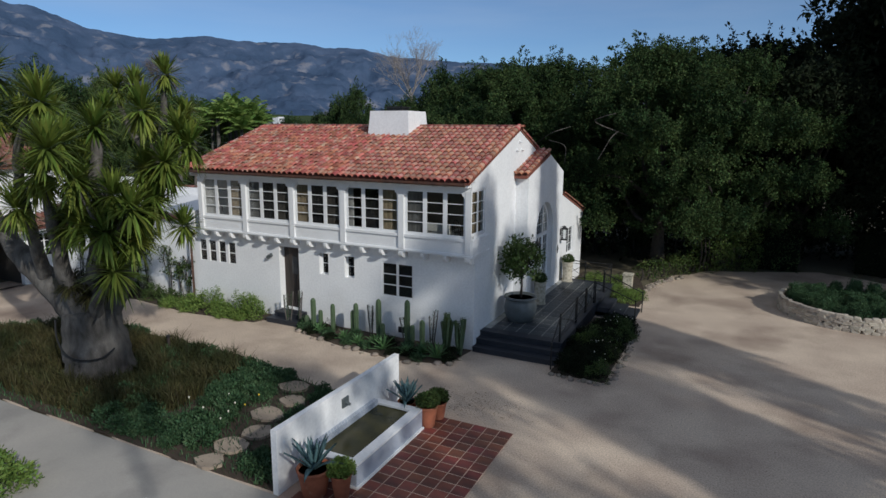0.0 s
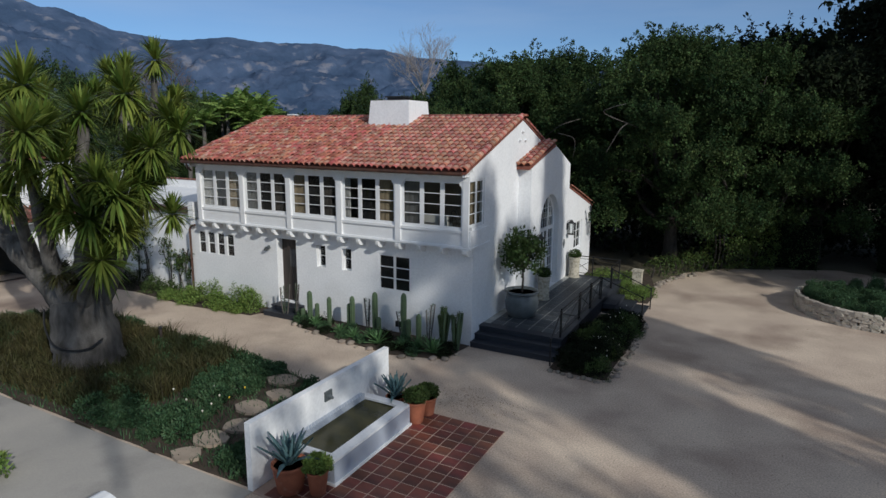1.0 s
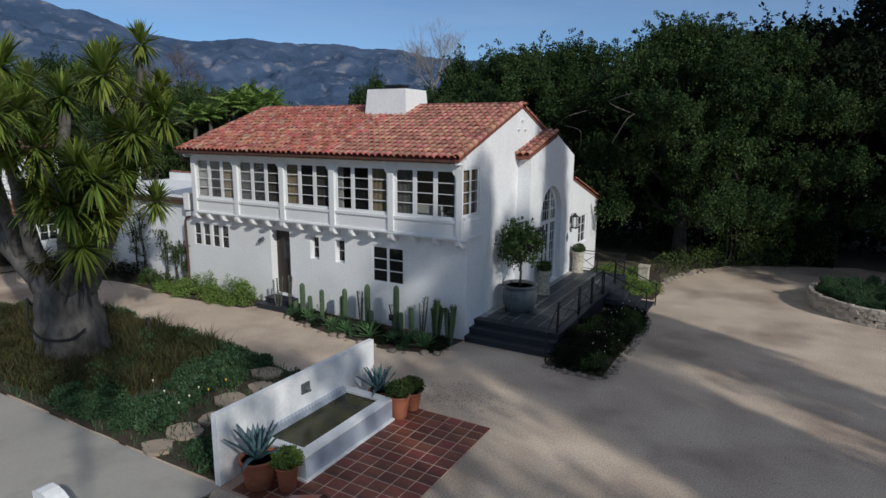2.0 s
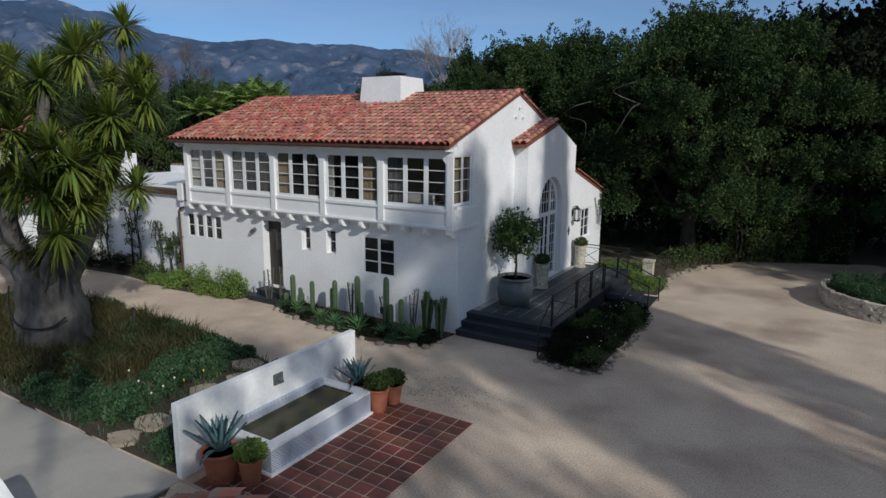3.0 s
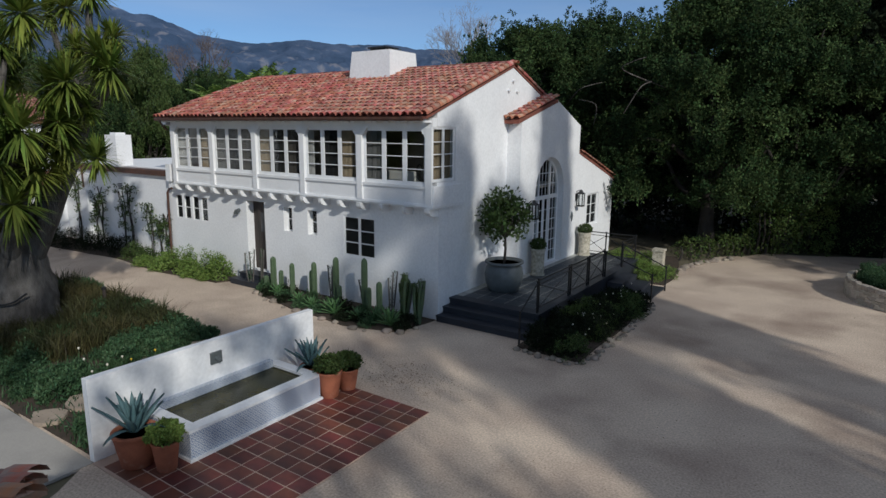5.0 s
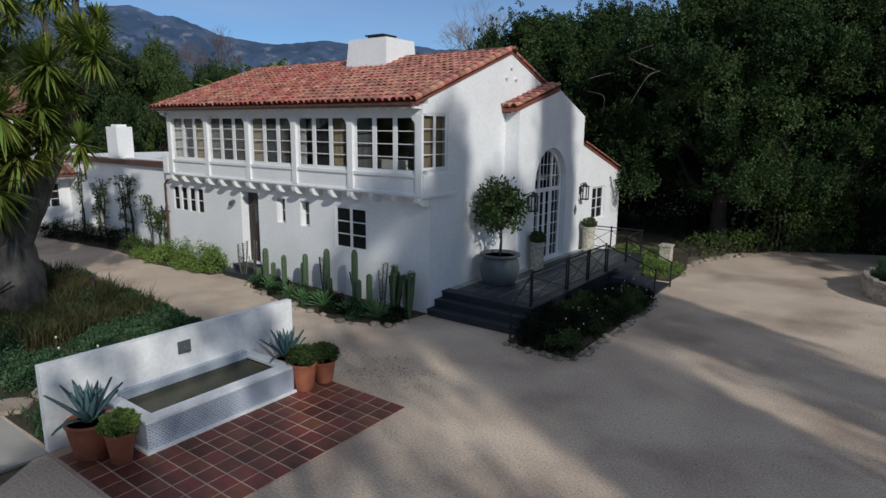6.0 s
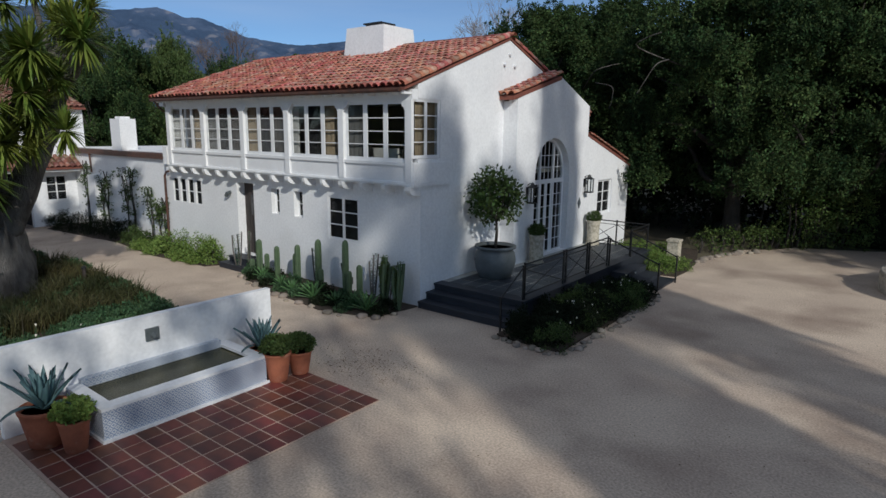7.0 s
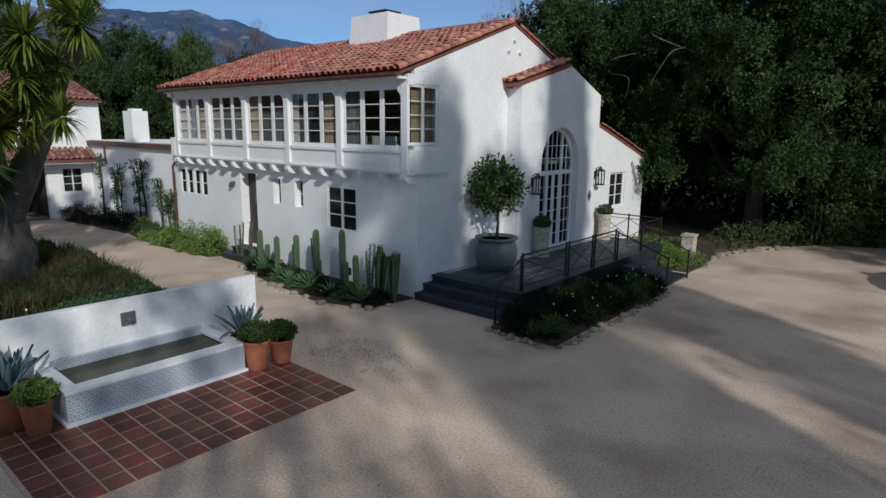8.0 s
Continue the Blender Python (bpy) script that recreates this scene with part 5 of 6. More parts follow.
part("trough_back", B((FWX + 0.002, FWX + 0.12, BY0 + 0.201, BY1 - 0.201, 0, BZ + 0.08)), M_BLUETILE, fnt, "blue and white patterned tile back")
part("trough_floor", B((FWX + 0.121, BX - 0.201, BY0 + 0.201, BY1 - 0.201, 0, 0.11)), M_GREYPOT, fnt)
part("rim", B((BX - 0.24, BX, BY0, BY1, BZ - 0.05, BZ), (FWX + 0.002, BX - 0.24, BY0, BY0 + 0.22, BZ - 0.05, BZ), (FWX + 0.002, BX - 0.24, BY1 - 0.22, BY1, BZ - 0.05, BZ)), M_STUCCO, fnt, "white rim", bevel=0.012)
part("plinth", B((BX - 0.014, BX + 0.03, BY0 - 0.02, BY1 + 0.02, 0, 0.07), (FWX + 0.003, BX - 0.014, BY0 - 0.02, BY0 + 0.01, 0, 0.07)), M_STUCCO, fnt)
part("water", B((FWX + 0.121, BX - 0.201, BY0 + 0.201, BY1 - 0.201, 0.12, 0.50)), M_WATER, fnt, "still olive green water")
sp = part("spout_plate", B((FWX - 0.001, FWX + 0.04, 10.76, 11.0, 0.97, 1.2)), M_GREYPOT, fnt, "weathered grey stone spout", bevel=0.012)
part("spout", tube([(FWX + 0.03, 10.88, 1.08), (FWX + 0.16, 10.88, 1.05)], [0.05, 0.03], 10), M_GREYPOT, sp)

patio = thing("patio", (-6.1, 10.85, 0.0), "square terracotta floor tiles with pale joints", "patio", kind="structure")
part("grout_bed", B((-1.74, 1.68, -2.36, 2.3, -0.05, 0.0175)), M_GROUT2, patio)
TS, TX = 0.33, 0.352
tile_me = bpy.data.meshes.new("floor_tile")
_b = B((-TX / 2 + 0.01, TX / 2 - 0.01, -TS / 2 + 0.01, TS / 2 - 0.01, 0, 0.02))
bmesh.ops.bevel(_b, geom=[e for e in _b.edges if all(v.co.z > 0.01 for v in e.verts)], offset=0.005, segments=1, affect="EDGES")
_b.to_mesh(tile_me)
_b.free()
tile_me.materials.append(M_SALT)
rngp = random.Random(7)
for i in range(10):
    for j in range(14):
        x, y = 1.68 - TX * (i + 0.5), 2.3 - TS * (j + 0.5)
        wx, wy = x - 6.1, y + 10.85
        if FWX + 0.1 > wx - TX / 2 or (wx < BX - 0.1 and BY0 + 0.15 < wy < BY1 - 0.15):
            continue
        ob = new("floor_tile", tile_me)
        ob.parent = patio
        ob.matrix_basis = pose(x, y, 0.001 + rngp.uniform(0, 0.004), rngp.uniform(-0.5, 0.5), rngp.uniform(-0.5, 0.5), rngp.uniform(-0.7, 0.7))


def blade(bm, base, az, tilt, length, width, droop, thick=0.02):
    """One thick pointed leaf: a trough-shaped strip from base, leaning out by tilt, curving down by droop."""
    d = Vector((math.cos(az), math.sin(az), 0))
    s = Vector((-math.sin(az), math.cos(az), 0))
    p, t, n = Vector(base), tilt, 6
    prev = None
    for i in range(n + 1):
        k = i / n
        w = width * (0.7 + 1.2 * k if k < 0.3 else 1.06 * (1 - ((k - 0.3) / 0.7) ** 1.8)) * 0.5 + 0.002
        fw_ = d * math.sin(t) + Vector((0, 0, 1)) * math.cos(t)
        nr = s.cross(fw_)
        ring = [bm.verts.new(p - s * w + nr * thick * -0.9), bm.verts.new(p + nr * thick * 0.4), bm.verts.new(p + s * w + nr * thick * -0.9), bm.verts.new(p - nr * thick * -1.2)]
        if prev:
            for q in range(4):
                bm.faces.new([prev[q], prev[(q + 1) % 4], ring[(q + 1) % 4], ring[q]])
        prev = ring
        p = p + fw_ * (length / n)
        t += droop / n
    bm.faces.new(prev)


def terracotta_pot(t, h, r, mat_=None):
    part("pot", lathe([(r * 0.68, 0), (r * 0.72, 0.012), (r * 0.84, h * 0.4), (r * 0.97, h * 0.8), (r * 1.0, h * 0.88), (r * 1.05, h * 0.92), (r * 1.06, h * 0.985), (r * 1.03, h), (r * 0.93, h), (r * 0.9, h * 0.9)], 28), mat_ or M_TERRA, t, smooth=True)
    part("soil", lathe([(r * 0.9, h * 0.86), (r * 0.9, h * 0.9)], 20), M_SOIL, t)


def agave_pot(x, y, h, r, seed, size, label):
    t = thing("agave_pot", (x, y, 0.02), label, "potted plant", "pots round the fountain")
    terracotta_pot(t, h, r)
    rnd = random.Random(seed)
    n = 24
    for i in range(n):
        k = i / n
        bm = bmesh.new()
        L = size * rnd.uniform(0.95, 1.2) * (0.85 + 0.25 * k)
        blade(bm, (0.05 * math.cos(i * 2.4), 0.05 * math.sin(i * 2.4), h * 0.9 + 0.03), i * 2.4 + rnd.uniform(-0.2, 0.2), 0.06 + 0.95 * k ** 1.2, L, size * 0.2, rnd.uniform(0.0, 0.25) + (0.9 if k > 0.85 else 0), 0.014)
        part("leaf", bm, L_AGAVE, t, smooth=True)
    return t


def shrub_pot(x, y, h, r, seed, size, label):
    t = thing("shrub_pot", (x, y, 0.02), label, "potted plant", "pots round the fountain")
    terracotta_pot(t, h, r)
    rng = np.random.default_rng(seed)
    d = rng.normal(size=(110, 3))
    d /= np.linalg.norm(d, axis=1, keepdims=True)
    d[:, 2] = np.abs(d[:, 2]) * 0.9 - 0.1
    v, f = leaf_cloud(d * size * rng.uniform(0.6, 1, (110, 1)) + np.array([0, 0, h + 0.08]), 0.07, 40, 0.055, rng, 0.6)
    raw("foliage", v, f, L_SHRUB if seed % 2 else L_HEDGE, t, "dense mound of small green leaves")
    return t


agave_pot(-7.24, 8.92, 0.60, 0.34, 2, 0.6, "blue-grey agave in a tall terracotta pot")
shrub_pot(-6.7, 9.1, 0.5, 0.21, 5, 0.26, "rounded green succulent in a terracotta pot")
agave_pot(-7.2, 12.72, 0.46, 0.24, 9, 0.55, "blue-grey agave in a terracotta pot by the trough")
shrub_pot(-6.52, 12.56, 0.56, 0.25, 6, 0.29, "leafy green jade plant in a straight terracotta pot")
shrub_pot(-6.48, 13.05, 0.46, 0.23, 8, 0.28, "leafy green jade plant in a small terracotta pot")

# ---- south gatehouse below the camera's way ----
gate = thing("gatehouse", (-5.0, 2.0, 0.0), "low white outbuilding with a weathered clay tile roof", "outbuilding")
ABS.add(gate)
part("wall", plate([[(-5.45, -0.05), (-1.75, -0.05), (-1.75, 3.2), (-5.45, 1.58)]], "y", 2.9, 5.35), M_STUCCO, gate)
part("wall", plate([[(-5.45, -0.05), (-3.15, -0.05), (-3.15, 2.6), (-5.45, 1.58)]], "y", 5.352, 6.0), M_STUCCO, gate)
gr = part("roof", plate([[(-5.6, 1.55), (-3.08, 2.66), (-3.08, 2.72), (-5.6, 1.61)]], "y", 2.7, 6.1), M_TILEOLD, gate, "weathered lichen-grey clay tile roof")
part("roof_deck", plate([[(-3.079, 2.66), (-2.3, 3.003), (-2.3, 3.063), (-3.079, 2.72)]], "y", 2.7, 5.8), M_TILEOLD, gr)
part("roof_deck", plate([[(-2.299, 3.004), (-1.6, 3.312), (-1.6, 3.372), (-2.299, 3.064)]], "y", 2.7, 5.5), M_TILEOLD, gr)
lay_tiles(gr, tile_poses((-5.5, 2.7, 1.66), (0, 1, 0), (2.65, 0, 1.17), 14, 12, 0.247, 0.352, rngt, lift=0.03, ok=lambda p: p.x < min(-1.75, -3.32 + 0.65 * (6.04 - p.y) / 0.247)), M_TILEOLD, lambda r, c: True, TILE_OLD)
gw = thing("garden_wall", (-7.5, 5.8, 0.0), "low white stucco garden wall with a curved shoulder", "wall")
ABS.add(gw)
part("wall_body", plate([[(-8.35, -0.05), (-6.61, -0.05), (-6.61, 0.95), (-7.1, 0.97), (-7.45, 1.08), (-7.75, 1.25), (-7.95, 1.37), (-8.1, 1.41), (-8.25, 1.41), (-8.35, 1.37)]], "y", 5.65, 5.89), M_STUCCO, gw, bevel=0.02)


# ---- giant yucca ----
yuc = thing("giant_yucca", (-17.1, 11.2, 0.0), "old multi-trunked giant yucca with spiky green rosettes", "tree")
ABS.add(yuc)
rnd = random.Random(12)


def limb(pts, radii, name="limb"):
    bm = tube(pts, radii, 12)
    for v in bm.verts:
        v.co += Vector((1, 1, 0)) * 0.10 * radii[0] * noise.noise(v.co * 2.3) + Vector((1, -1, 0)) * 0.12 * radii[0] * noise.noise(v.co * 1.1 + Vector((5, 0, 0)))
    return part(name, bm, M_BARK, yuc, smooth=True)


def limbs_along(pts, r0, r1, name="limb"):
    q = smooth_path(pts)
    return limb(q, [r0 + (r1 - r0) * (i / (len(q) - 1)) ** 0.7 for i in range(len(q))], name)


tr_path = smooth_path([(-17.15, 11.1, -0.1), (-17.2, 11.1, 0.5), (-17.35, 11.15, 1.1), (-17.5, 11.2, 1.9)])
trunk = limb(tr_path, [1.12, 1.05, 1.0, 0.97, 0.95, 0.94, 0.93, 0.97, 0.95, 0.93, 0.91, 0.89, 0.88, 0.86, 0.85, 0.84, 0.82, 0.8, 0.78][:len(tr_path)], "trunk")
trunk["label"] = "swollen pale grey trunk"
BRANCHES = [
    ([(-17.6, 11.2, 1.6), (-18.9, 11.0, 2.6), (-20.4, 10.8, 3.8), (-20.7, 10.4, 5.2), (-19.6, 9.8, 7.0)], 0.55, 0.16),
    ([(-17.3, 11.3, 1.7), (-16.8, 11.2, 3.2), (-16.2, 11.0, 4.6), (-15.9, 10.8, 6.2), (-16.1, 11.0, 7.1)], 0.5, 0.14),
    ([(-17.2, 11.4, 1.8), (-16.6, 12.0, 3.4), (-16.2, 12.7, 5.2), (-16.05, 13.05, 6.5), (-15.8, 13.1, 8.6)], 0.45, 0.13),
    ([(-16.1, 13.0, 6.3), (-16.6, 13.1, 7.3), (-17.2, 13.2, 8.4)], 0.17, 0.12),
    ([(-16.15, 12.9, 5.7), (-15.4, 13.0, 6.1), (-14.85, 13.0, 6.6)], 0.17, 0.12),
    ([(-16.2, 13.0, 6.2), (-17.3, 13.0, 7.3), (-17.85, 13.0, 8.4)], 0.15, 0.1),
    ([(-17.3, 11.0, 1.6), (-17.2, 10.4, 3.2), (-16.7, 9.9, 4.8), (-16.4, 9.6, 5.8)], 0.42, 0.13),
    ([(-16.6, 11.1, 3.6), (-15.8, 10.6, 4.4), (-15.2, 10.2, 4.9), (-15.35, 9.9, 5.8)], 0.28, 0.12),
    ([(-17.0, 11.0, 1.8), (-16.2, 10.7, 2.6), (-15.3, 10.5, 3.1)], 0.3, 0.13),
    ([(-16.4, 10.9, 3.4), (-15.4, 10.6, 4.2), (-14.4, 10.5, 5.0)], 0.22, 0.12),
    ([(-16.2, 11.6, 4.4), (-15.4, 11.6, 5.4), (-14.9, 11.5, 6.1)], 0.2, 0.12),
    ([(-19.0, 10.9, 2.7), (-18.2, 10.2, 4.4), (-17.4, 9.6, 6.4), (-16.2, 9.3, 7.6)], 0.26, 0.13),
    ([(-20.5, 10.7, 4.2), (-18.9, 9.4, 6.0), (-16.8, 8.9, 8.1)], 0.2, 0.12),
]
for q, (p, a, b) in enumerate(BRANCHES):
    limbs_along(p, a * (1.1 if q < 3 else 0.85), b * 0.68)
ROS = [(-15.91, 9.5, 8.0, .95), (-16.36, 9.5, 6.15, .9), (-15.33, 9.8, 6.1, .9), (-14.96, 10.2, 4.65, .9), (-15.13, 10.5, 3.5, .95), (-16.1, 11, 7.4, .75), (-17.83, 13, 8.6, .6), (-17.2, 13.2, 8.7, .65),
       (-15.75, 13.15, 8.95, .65), (-14.75, 13, 6.9, .85), (-14.85, 11.5, 6.3, .75), (-14.23, 10.5, 5.3, .85), (-16.9, 8.9, 8.7, .8), (-14.6, 11.5, 5.5, .7), (-16.39, 13, 7.5, .55), (-16.7, 11, 6.6, .7),
       (-17.6, 9.2, 7.7, .85), (-15.43, 13.5, 7.8, .55), (-13.7, 8.2, 6.9, .8), (-16.9, 10.3, 4.6, .8), (-18.2, 10.6, 6.8, .8), (-17.5, 9.5, 5.2, .8), (-19.2, 9.6, 7.3, .85), (-15.6, 11.8, 4.5, .75), (-18.6, 11.4, 7.8, .8), (-14.3, 12.2, 4.6, .6),
       (-16.0, 10.2, 5.2, .75), (-15.0, 12.4, 5.9, .6), (-17.0, 12.0, 7.9, .6), (-19.9, 10.2, 6.1, .8), (-18.6, 9.0, 8.6, .8)] + [(-15.7 + 1.9 * math.cos(q * 2.4) * (0.4 + 0.06 * q), 11.0 + 1.9 * math.sin(q * 2.4) * (0.4 + 0.06 * q), 4.3 + 0.27 * q, .78) for q in range(14)]


def rosette(c, size, seed):
    """A head of stiff narrow blades, the lower ones hanging."""
    rng = np.random.default_rng(seed)
    n = 190
    a = rng.uniform(0, 2 * math.pi, n)
    el = np.concatenate([rng.uniform(-0.3, 1.45, n - 60), rng.uniform(-1.3, -0.1, 60)])
    d = np.stack([np.cos(a) * np.cos(el), np.sin(a) * np.cos(el), np.sin(el)], 1)
    s = np.cross(d, [0, 0, 1.0])
    s /= np.linalg.norm(s, axis=1, keepdims=True) + 1e-6
    L = size * rng.uniform(0.75, 1.1, (n, 1))
    w = 0.036 * rng.uniform(0.8, 1.2, (n, 1)) * (0.6 + size * 0.5)
    p0 = np.array(c) + d * 0.06
    mid = p0 + d * L * 0.55
    tip = p0 + d * L - np.array([0, 0, 1.0]) * L * rng.uniform(0.02, 0.16, (n, 1))
    up = np.cross(s, d)
    v = np.stack([p0 - s * w * 0.6, p0 + s * w * 0.6, mid - s * w + up * 0.01, mid + s * w + up * 0.01, tip - s * 0.004, tip + s * 0.004], 1).reshape(-1, 3)
    k = np.arange(n)[:, None] * 6
    f = np.concatenate([k + np.array([0, 1, 3, 2]), k + np.array([2, 3, 5, 4])])
    return v, f


for i, (x, y, z, s) in enumerate(ROS):
    v, f = rosette((x, y, z), s * 1.05, 100 + i)
    raw("rosette", v, f, L_YUCCA, yuc, kind="stuff")
for i, (x, y, z) in enumerate([(-17.0, 10.9, 2.5), (-16.4, 11.1, 2.9), (-17.2, 10.5, 2.9)]):
    v, f = rosette((x, y, z), 0.5, 400 + i)
    raw("dry_skirt", v, f, L_DRY, yuc, "hanging dry leaves")
hose = thing("garden_hose", (-17.6, 9.85, 0.0), "dark garden hose draped across the yucca trunk", "hose")
ABS.add(hose)
part("loop", tube(smooth_path([(-17.85, 10.35, 1.75), (-17.55, 10.16, 1.3), (-17.1, 10.08, 0.9), (-16.6, 10.2, 0.76), (-16.2, 10.55, 0.78), (-16.05, 10.9, 1.0)]), 0.028, 6), M_IRON, hose)


# ---- low planting ----
def inside(p, poly):
    x, y = p
    c = False
    for (x0, y0), (x1, y1) in zip(poly, poly[1:] + poly[:1]):
        if (y0 > y) != (y1 > y) and x < (x1 - x0) * (y - y0) / (y1 - y0) + x0:
            c = not c
    return c


def scatter(poly, n, rng, margin=None):
    xs, ys = [p[0] for p in poly], [p[1] for p in poly]
    out = []
    while len(out) < n:
        p = (rng.uniform(min(xs), max(xs)), rng.uniform(min(ys), max(ys)))
        if inside(p, poly):
            out.append(p)
    return out


def mound(name, x, y, rx, rz, seed, material, label, category="shrub", leaf=0.06, clumps=60, per=24, group="", z=0.02, aspect=0.4, up=0.3):
    t = thing(name, (x, y, z), label, category, group)
    rng = np.random.default_rng(seed)
    d = rng.normal(size=(clumps, 3))
    d /= np.linalg.norm(d, axis=1, keepdims=True)
    d[:, 2] = np.abs(d[:, 2])
    v, f = leaf_cloud(d * np.array([rx, rx, rz]) * rng.uniform(0.55, 1, (clumps, 1)), rx * 0.22, per, leaf, rng, aspect, up)
    v[:, 2] = np.maximum(v[:, 2], 0.0)
    raw("foliage", v, f, material, t)
    bm = bmesh.new()
    for k in range(4):
        tube([(0, 0, -0.03), (rx * 0.5 * math.cos(k * 1.7), rx * 0.5 * math.sin(k * 1.7), rz * 0.6)], [0.02, 0.008], 5, bm)
    part("stem", bm, M_OAKBARK, t)
    return t


def grass_stuff(name, poly, n, rng, hmin, hmax, material, label, width=0.012, keep=None, z=0.02):
    pts = np.array(scatter(poly, n, rng))
    if keep:
        pts = np.array([p for p in pts if keep(p)])
    n = len(pts)
    g = np.random.default_rng(int(n))
    a = g.uniform(0, 2 * math.pi, n)
    h = g.uniform(hmin, hmax, n) * np.array([0.95 + 0.9 * noise.noise(Vector((p[0] * 1.4, p[1] * 1.4, 2.0))) for p in pts])
    b = np.stack([pts[:, 0], pts[:, 1], np.full(n, z)], 1)
    s = np.stack([np.cos(a), np.sin(a), np.zeros(n)], 1) * width
    ln = g.normal(size=(n, 3)) * 0.45
    ln[:, 2] = 1
    tip = b + ln * h[:, None]
    midp = b + ln * h[:, None] * 0.55 * np.array([0.6, 0.6, 1.1])
    v = np.stack([b - s, b + s, midp + s * 0.8, tip, midp - s * 0.8], 1).reshape(-1, 3)
    k = np.arange(n)[:, None] * 5
    tri = np.concatenate([k + np.array([0, 1, 2]), k + np.array([0, 2, 4]), k + np.array([4, 2, 3])])
    ob = raw(name, v, tri, material)
    return tagged(ob, label, "grass", kind="stuff")


rg = random.Random(21)
DRYZONE = [(-23.5, 8.9), (-14.5, 8.9), (-12.8, 10.2), (-13.2, 13.5), (-19.2, 13.95), (-22.5, 13.0), (-24.5, 11.2)]
grass_stuff("dry_grass", DRYZONE, 30000, rg, 0.15, 0.55, L_DRY, "tall brownish dry grass round the yucca", keep=lambda p: (p[0] + 17.1) ** 2 + (p[1] - 11.1) ** 2 > 1.3)
grass_stuff("green_grass", BED, 9000, rg, 0.06, 0.22, L_GROUND, "low green ground cover in the bed")
LOWZONE = [(-14.6, 8.75), (-8.35, 8.75), (-8.35, 12.6), (-11.2, 13.3), (-13.2, 13.6), (-13.0, 10.6)]
SLABS = [(-11.0, 12.79, .5), (-10.44, 12.05, .42), (-10.48, 11.14, .52), (-10.04, 10.29, .45), (-10.14, 9.53, .48), (-10.06, 8.78, .4)]
first = None
k = 0
for x, y in scatter(LOWZONE, 118, rg):
    if any(math.hypot(x - sx, y - sy) < sr + 0.22 for sx, sy, sr in SLABS):
        continue
    s = rg.uniform(0.7, 1.3)
    if first is None:
        first = [mound("ground_cover", x, y, 0.34, 0.26, 31 + q, L_GROUND, "low rounded grey-green mound in the bed", "ground cover", 0.07, 46, 26, "mounds in the garden bed") for q in range(3)]
        first[1].location = (-9.0, 9.3, 0.02)
        first[2].location = (-9.2, 10.4, 0.02)
        continue
    c = copy_thing(first[k % 3], pose(x, y, 0.02, 0, 0, rg.uniform(0, 360)))
    c.scale = (s, s, s * rg.uniform(0.8, 1.25))
    k += 1
for x, y in scatter(DRYZONE, 26, rg) + [(-24 + q * 0.5, 11.6 + q * 0.5) for q in range(5)]:
    if math.hypot(x + 17.1, y - 11.1) < 1.8:
        continue
    c = copy_thing(first[k % 3], pose(x, y, 0.02, 0, 0, rg.uniform(0, 360)))
    c.scale = (1.1, 1.1, 1.2)
    k += 1
for x, y, r in SLABS:
    t = thing("stepping_stone", (x, y, 0.02), "flat tan flagstone set in the garden bed", "stepping stone", "stepping stones")
    n = 9
    pts = [(r * rg.uniform(0.78, 1.05) * math.cos(2 * math.pi * q / n), r * 0.8 * rg.uniform(0.78, 1.05) * math.sin(2 * math.pi * q / n)) for q in range(n)]
    part("slab", plate([pts], "z", 0.0, 0.07), M_FLAG, t, bevel=0.012)
flowers = thing("small_flowers", (-11.9, 11.3, 0.02), "few white and yellow blossoms in the bed", "flowers")
for q in range(9):
    x, y = rg.uniform(-0.9, 0.9), rg.uniform(-1.6, 0.5)
    part("blossom", lathe([(0.008, 0.24), (0.024, 0.275), (0.02, 0.295), (0.006, 0.3)], 7, at=(x, y, 0)), M_YELLOW if q % 3 == 0 else M_WHITE, flowers)
    part("stalk", tube([(x, y, 0), (x, y, 0.24)], 0.006, 4), L_CACTUS, flowers)
stake = thing("garden_light", (-16.5, 13.1, 0.02), "short dark bollard light in the grass", "lamp")
part("post", tube([(0, 0, 0), (0, 0, 0.55)], 0.05, 10), M_DARKWOOD, stake)
part("cap", lathe([(0.07, 0.55), (0.07, 0.6), (0.03, 0.64)], 10), M_IRON, stake)

# shrubs along the house
SHR = [(-22.6, 17.4, .55, .6), (-21.4, 17.3, .6, .55), (-20.3, 17.3, .6, .5), (-19.2, 17.3, .75, 1.0), (-18.4, 17.1, .5, .55), (-17.5, 17.4, .65, .95), (-16.8, 17.35, .5, .9), (-18.0, 16.95, .4, .35), (-19.9, 16.9, .45, .35), (-17.2, 17.0, .4, .35), (-21.0, 16.9, .45, .35)]
for q, (x, y, r, h) in enumerate(SHR):
    mound("flowering_shrub", x, y, r, h, 60 + q, L_SHRUB if q not in (0, 1) else L_HEDGE, "leafy light green shrub against the white wall", "shrub", 0.08, 70, 26, "shrubs along the house", aspect=0.45)
for q, (x, y, r, h) in enumerate([(-23.6, 17.5, .7, .8), (-24.7, 17.4, .7, .75), (-25.8, 17.4, .75, .8), (-27.0, 17.2, .8, .85), (-28.1, 17.0, .75, .9), (-28.8, 16.8, .6, .8)]):
    mound("rosemary_shrub", x, y, r, h, 90 + q, L_DARK, "dark needle-leaved shrub against the white wall", "shrub", 0.1, 70, 26, "shrubs along the house", aspect=0.2, up=0.8)


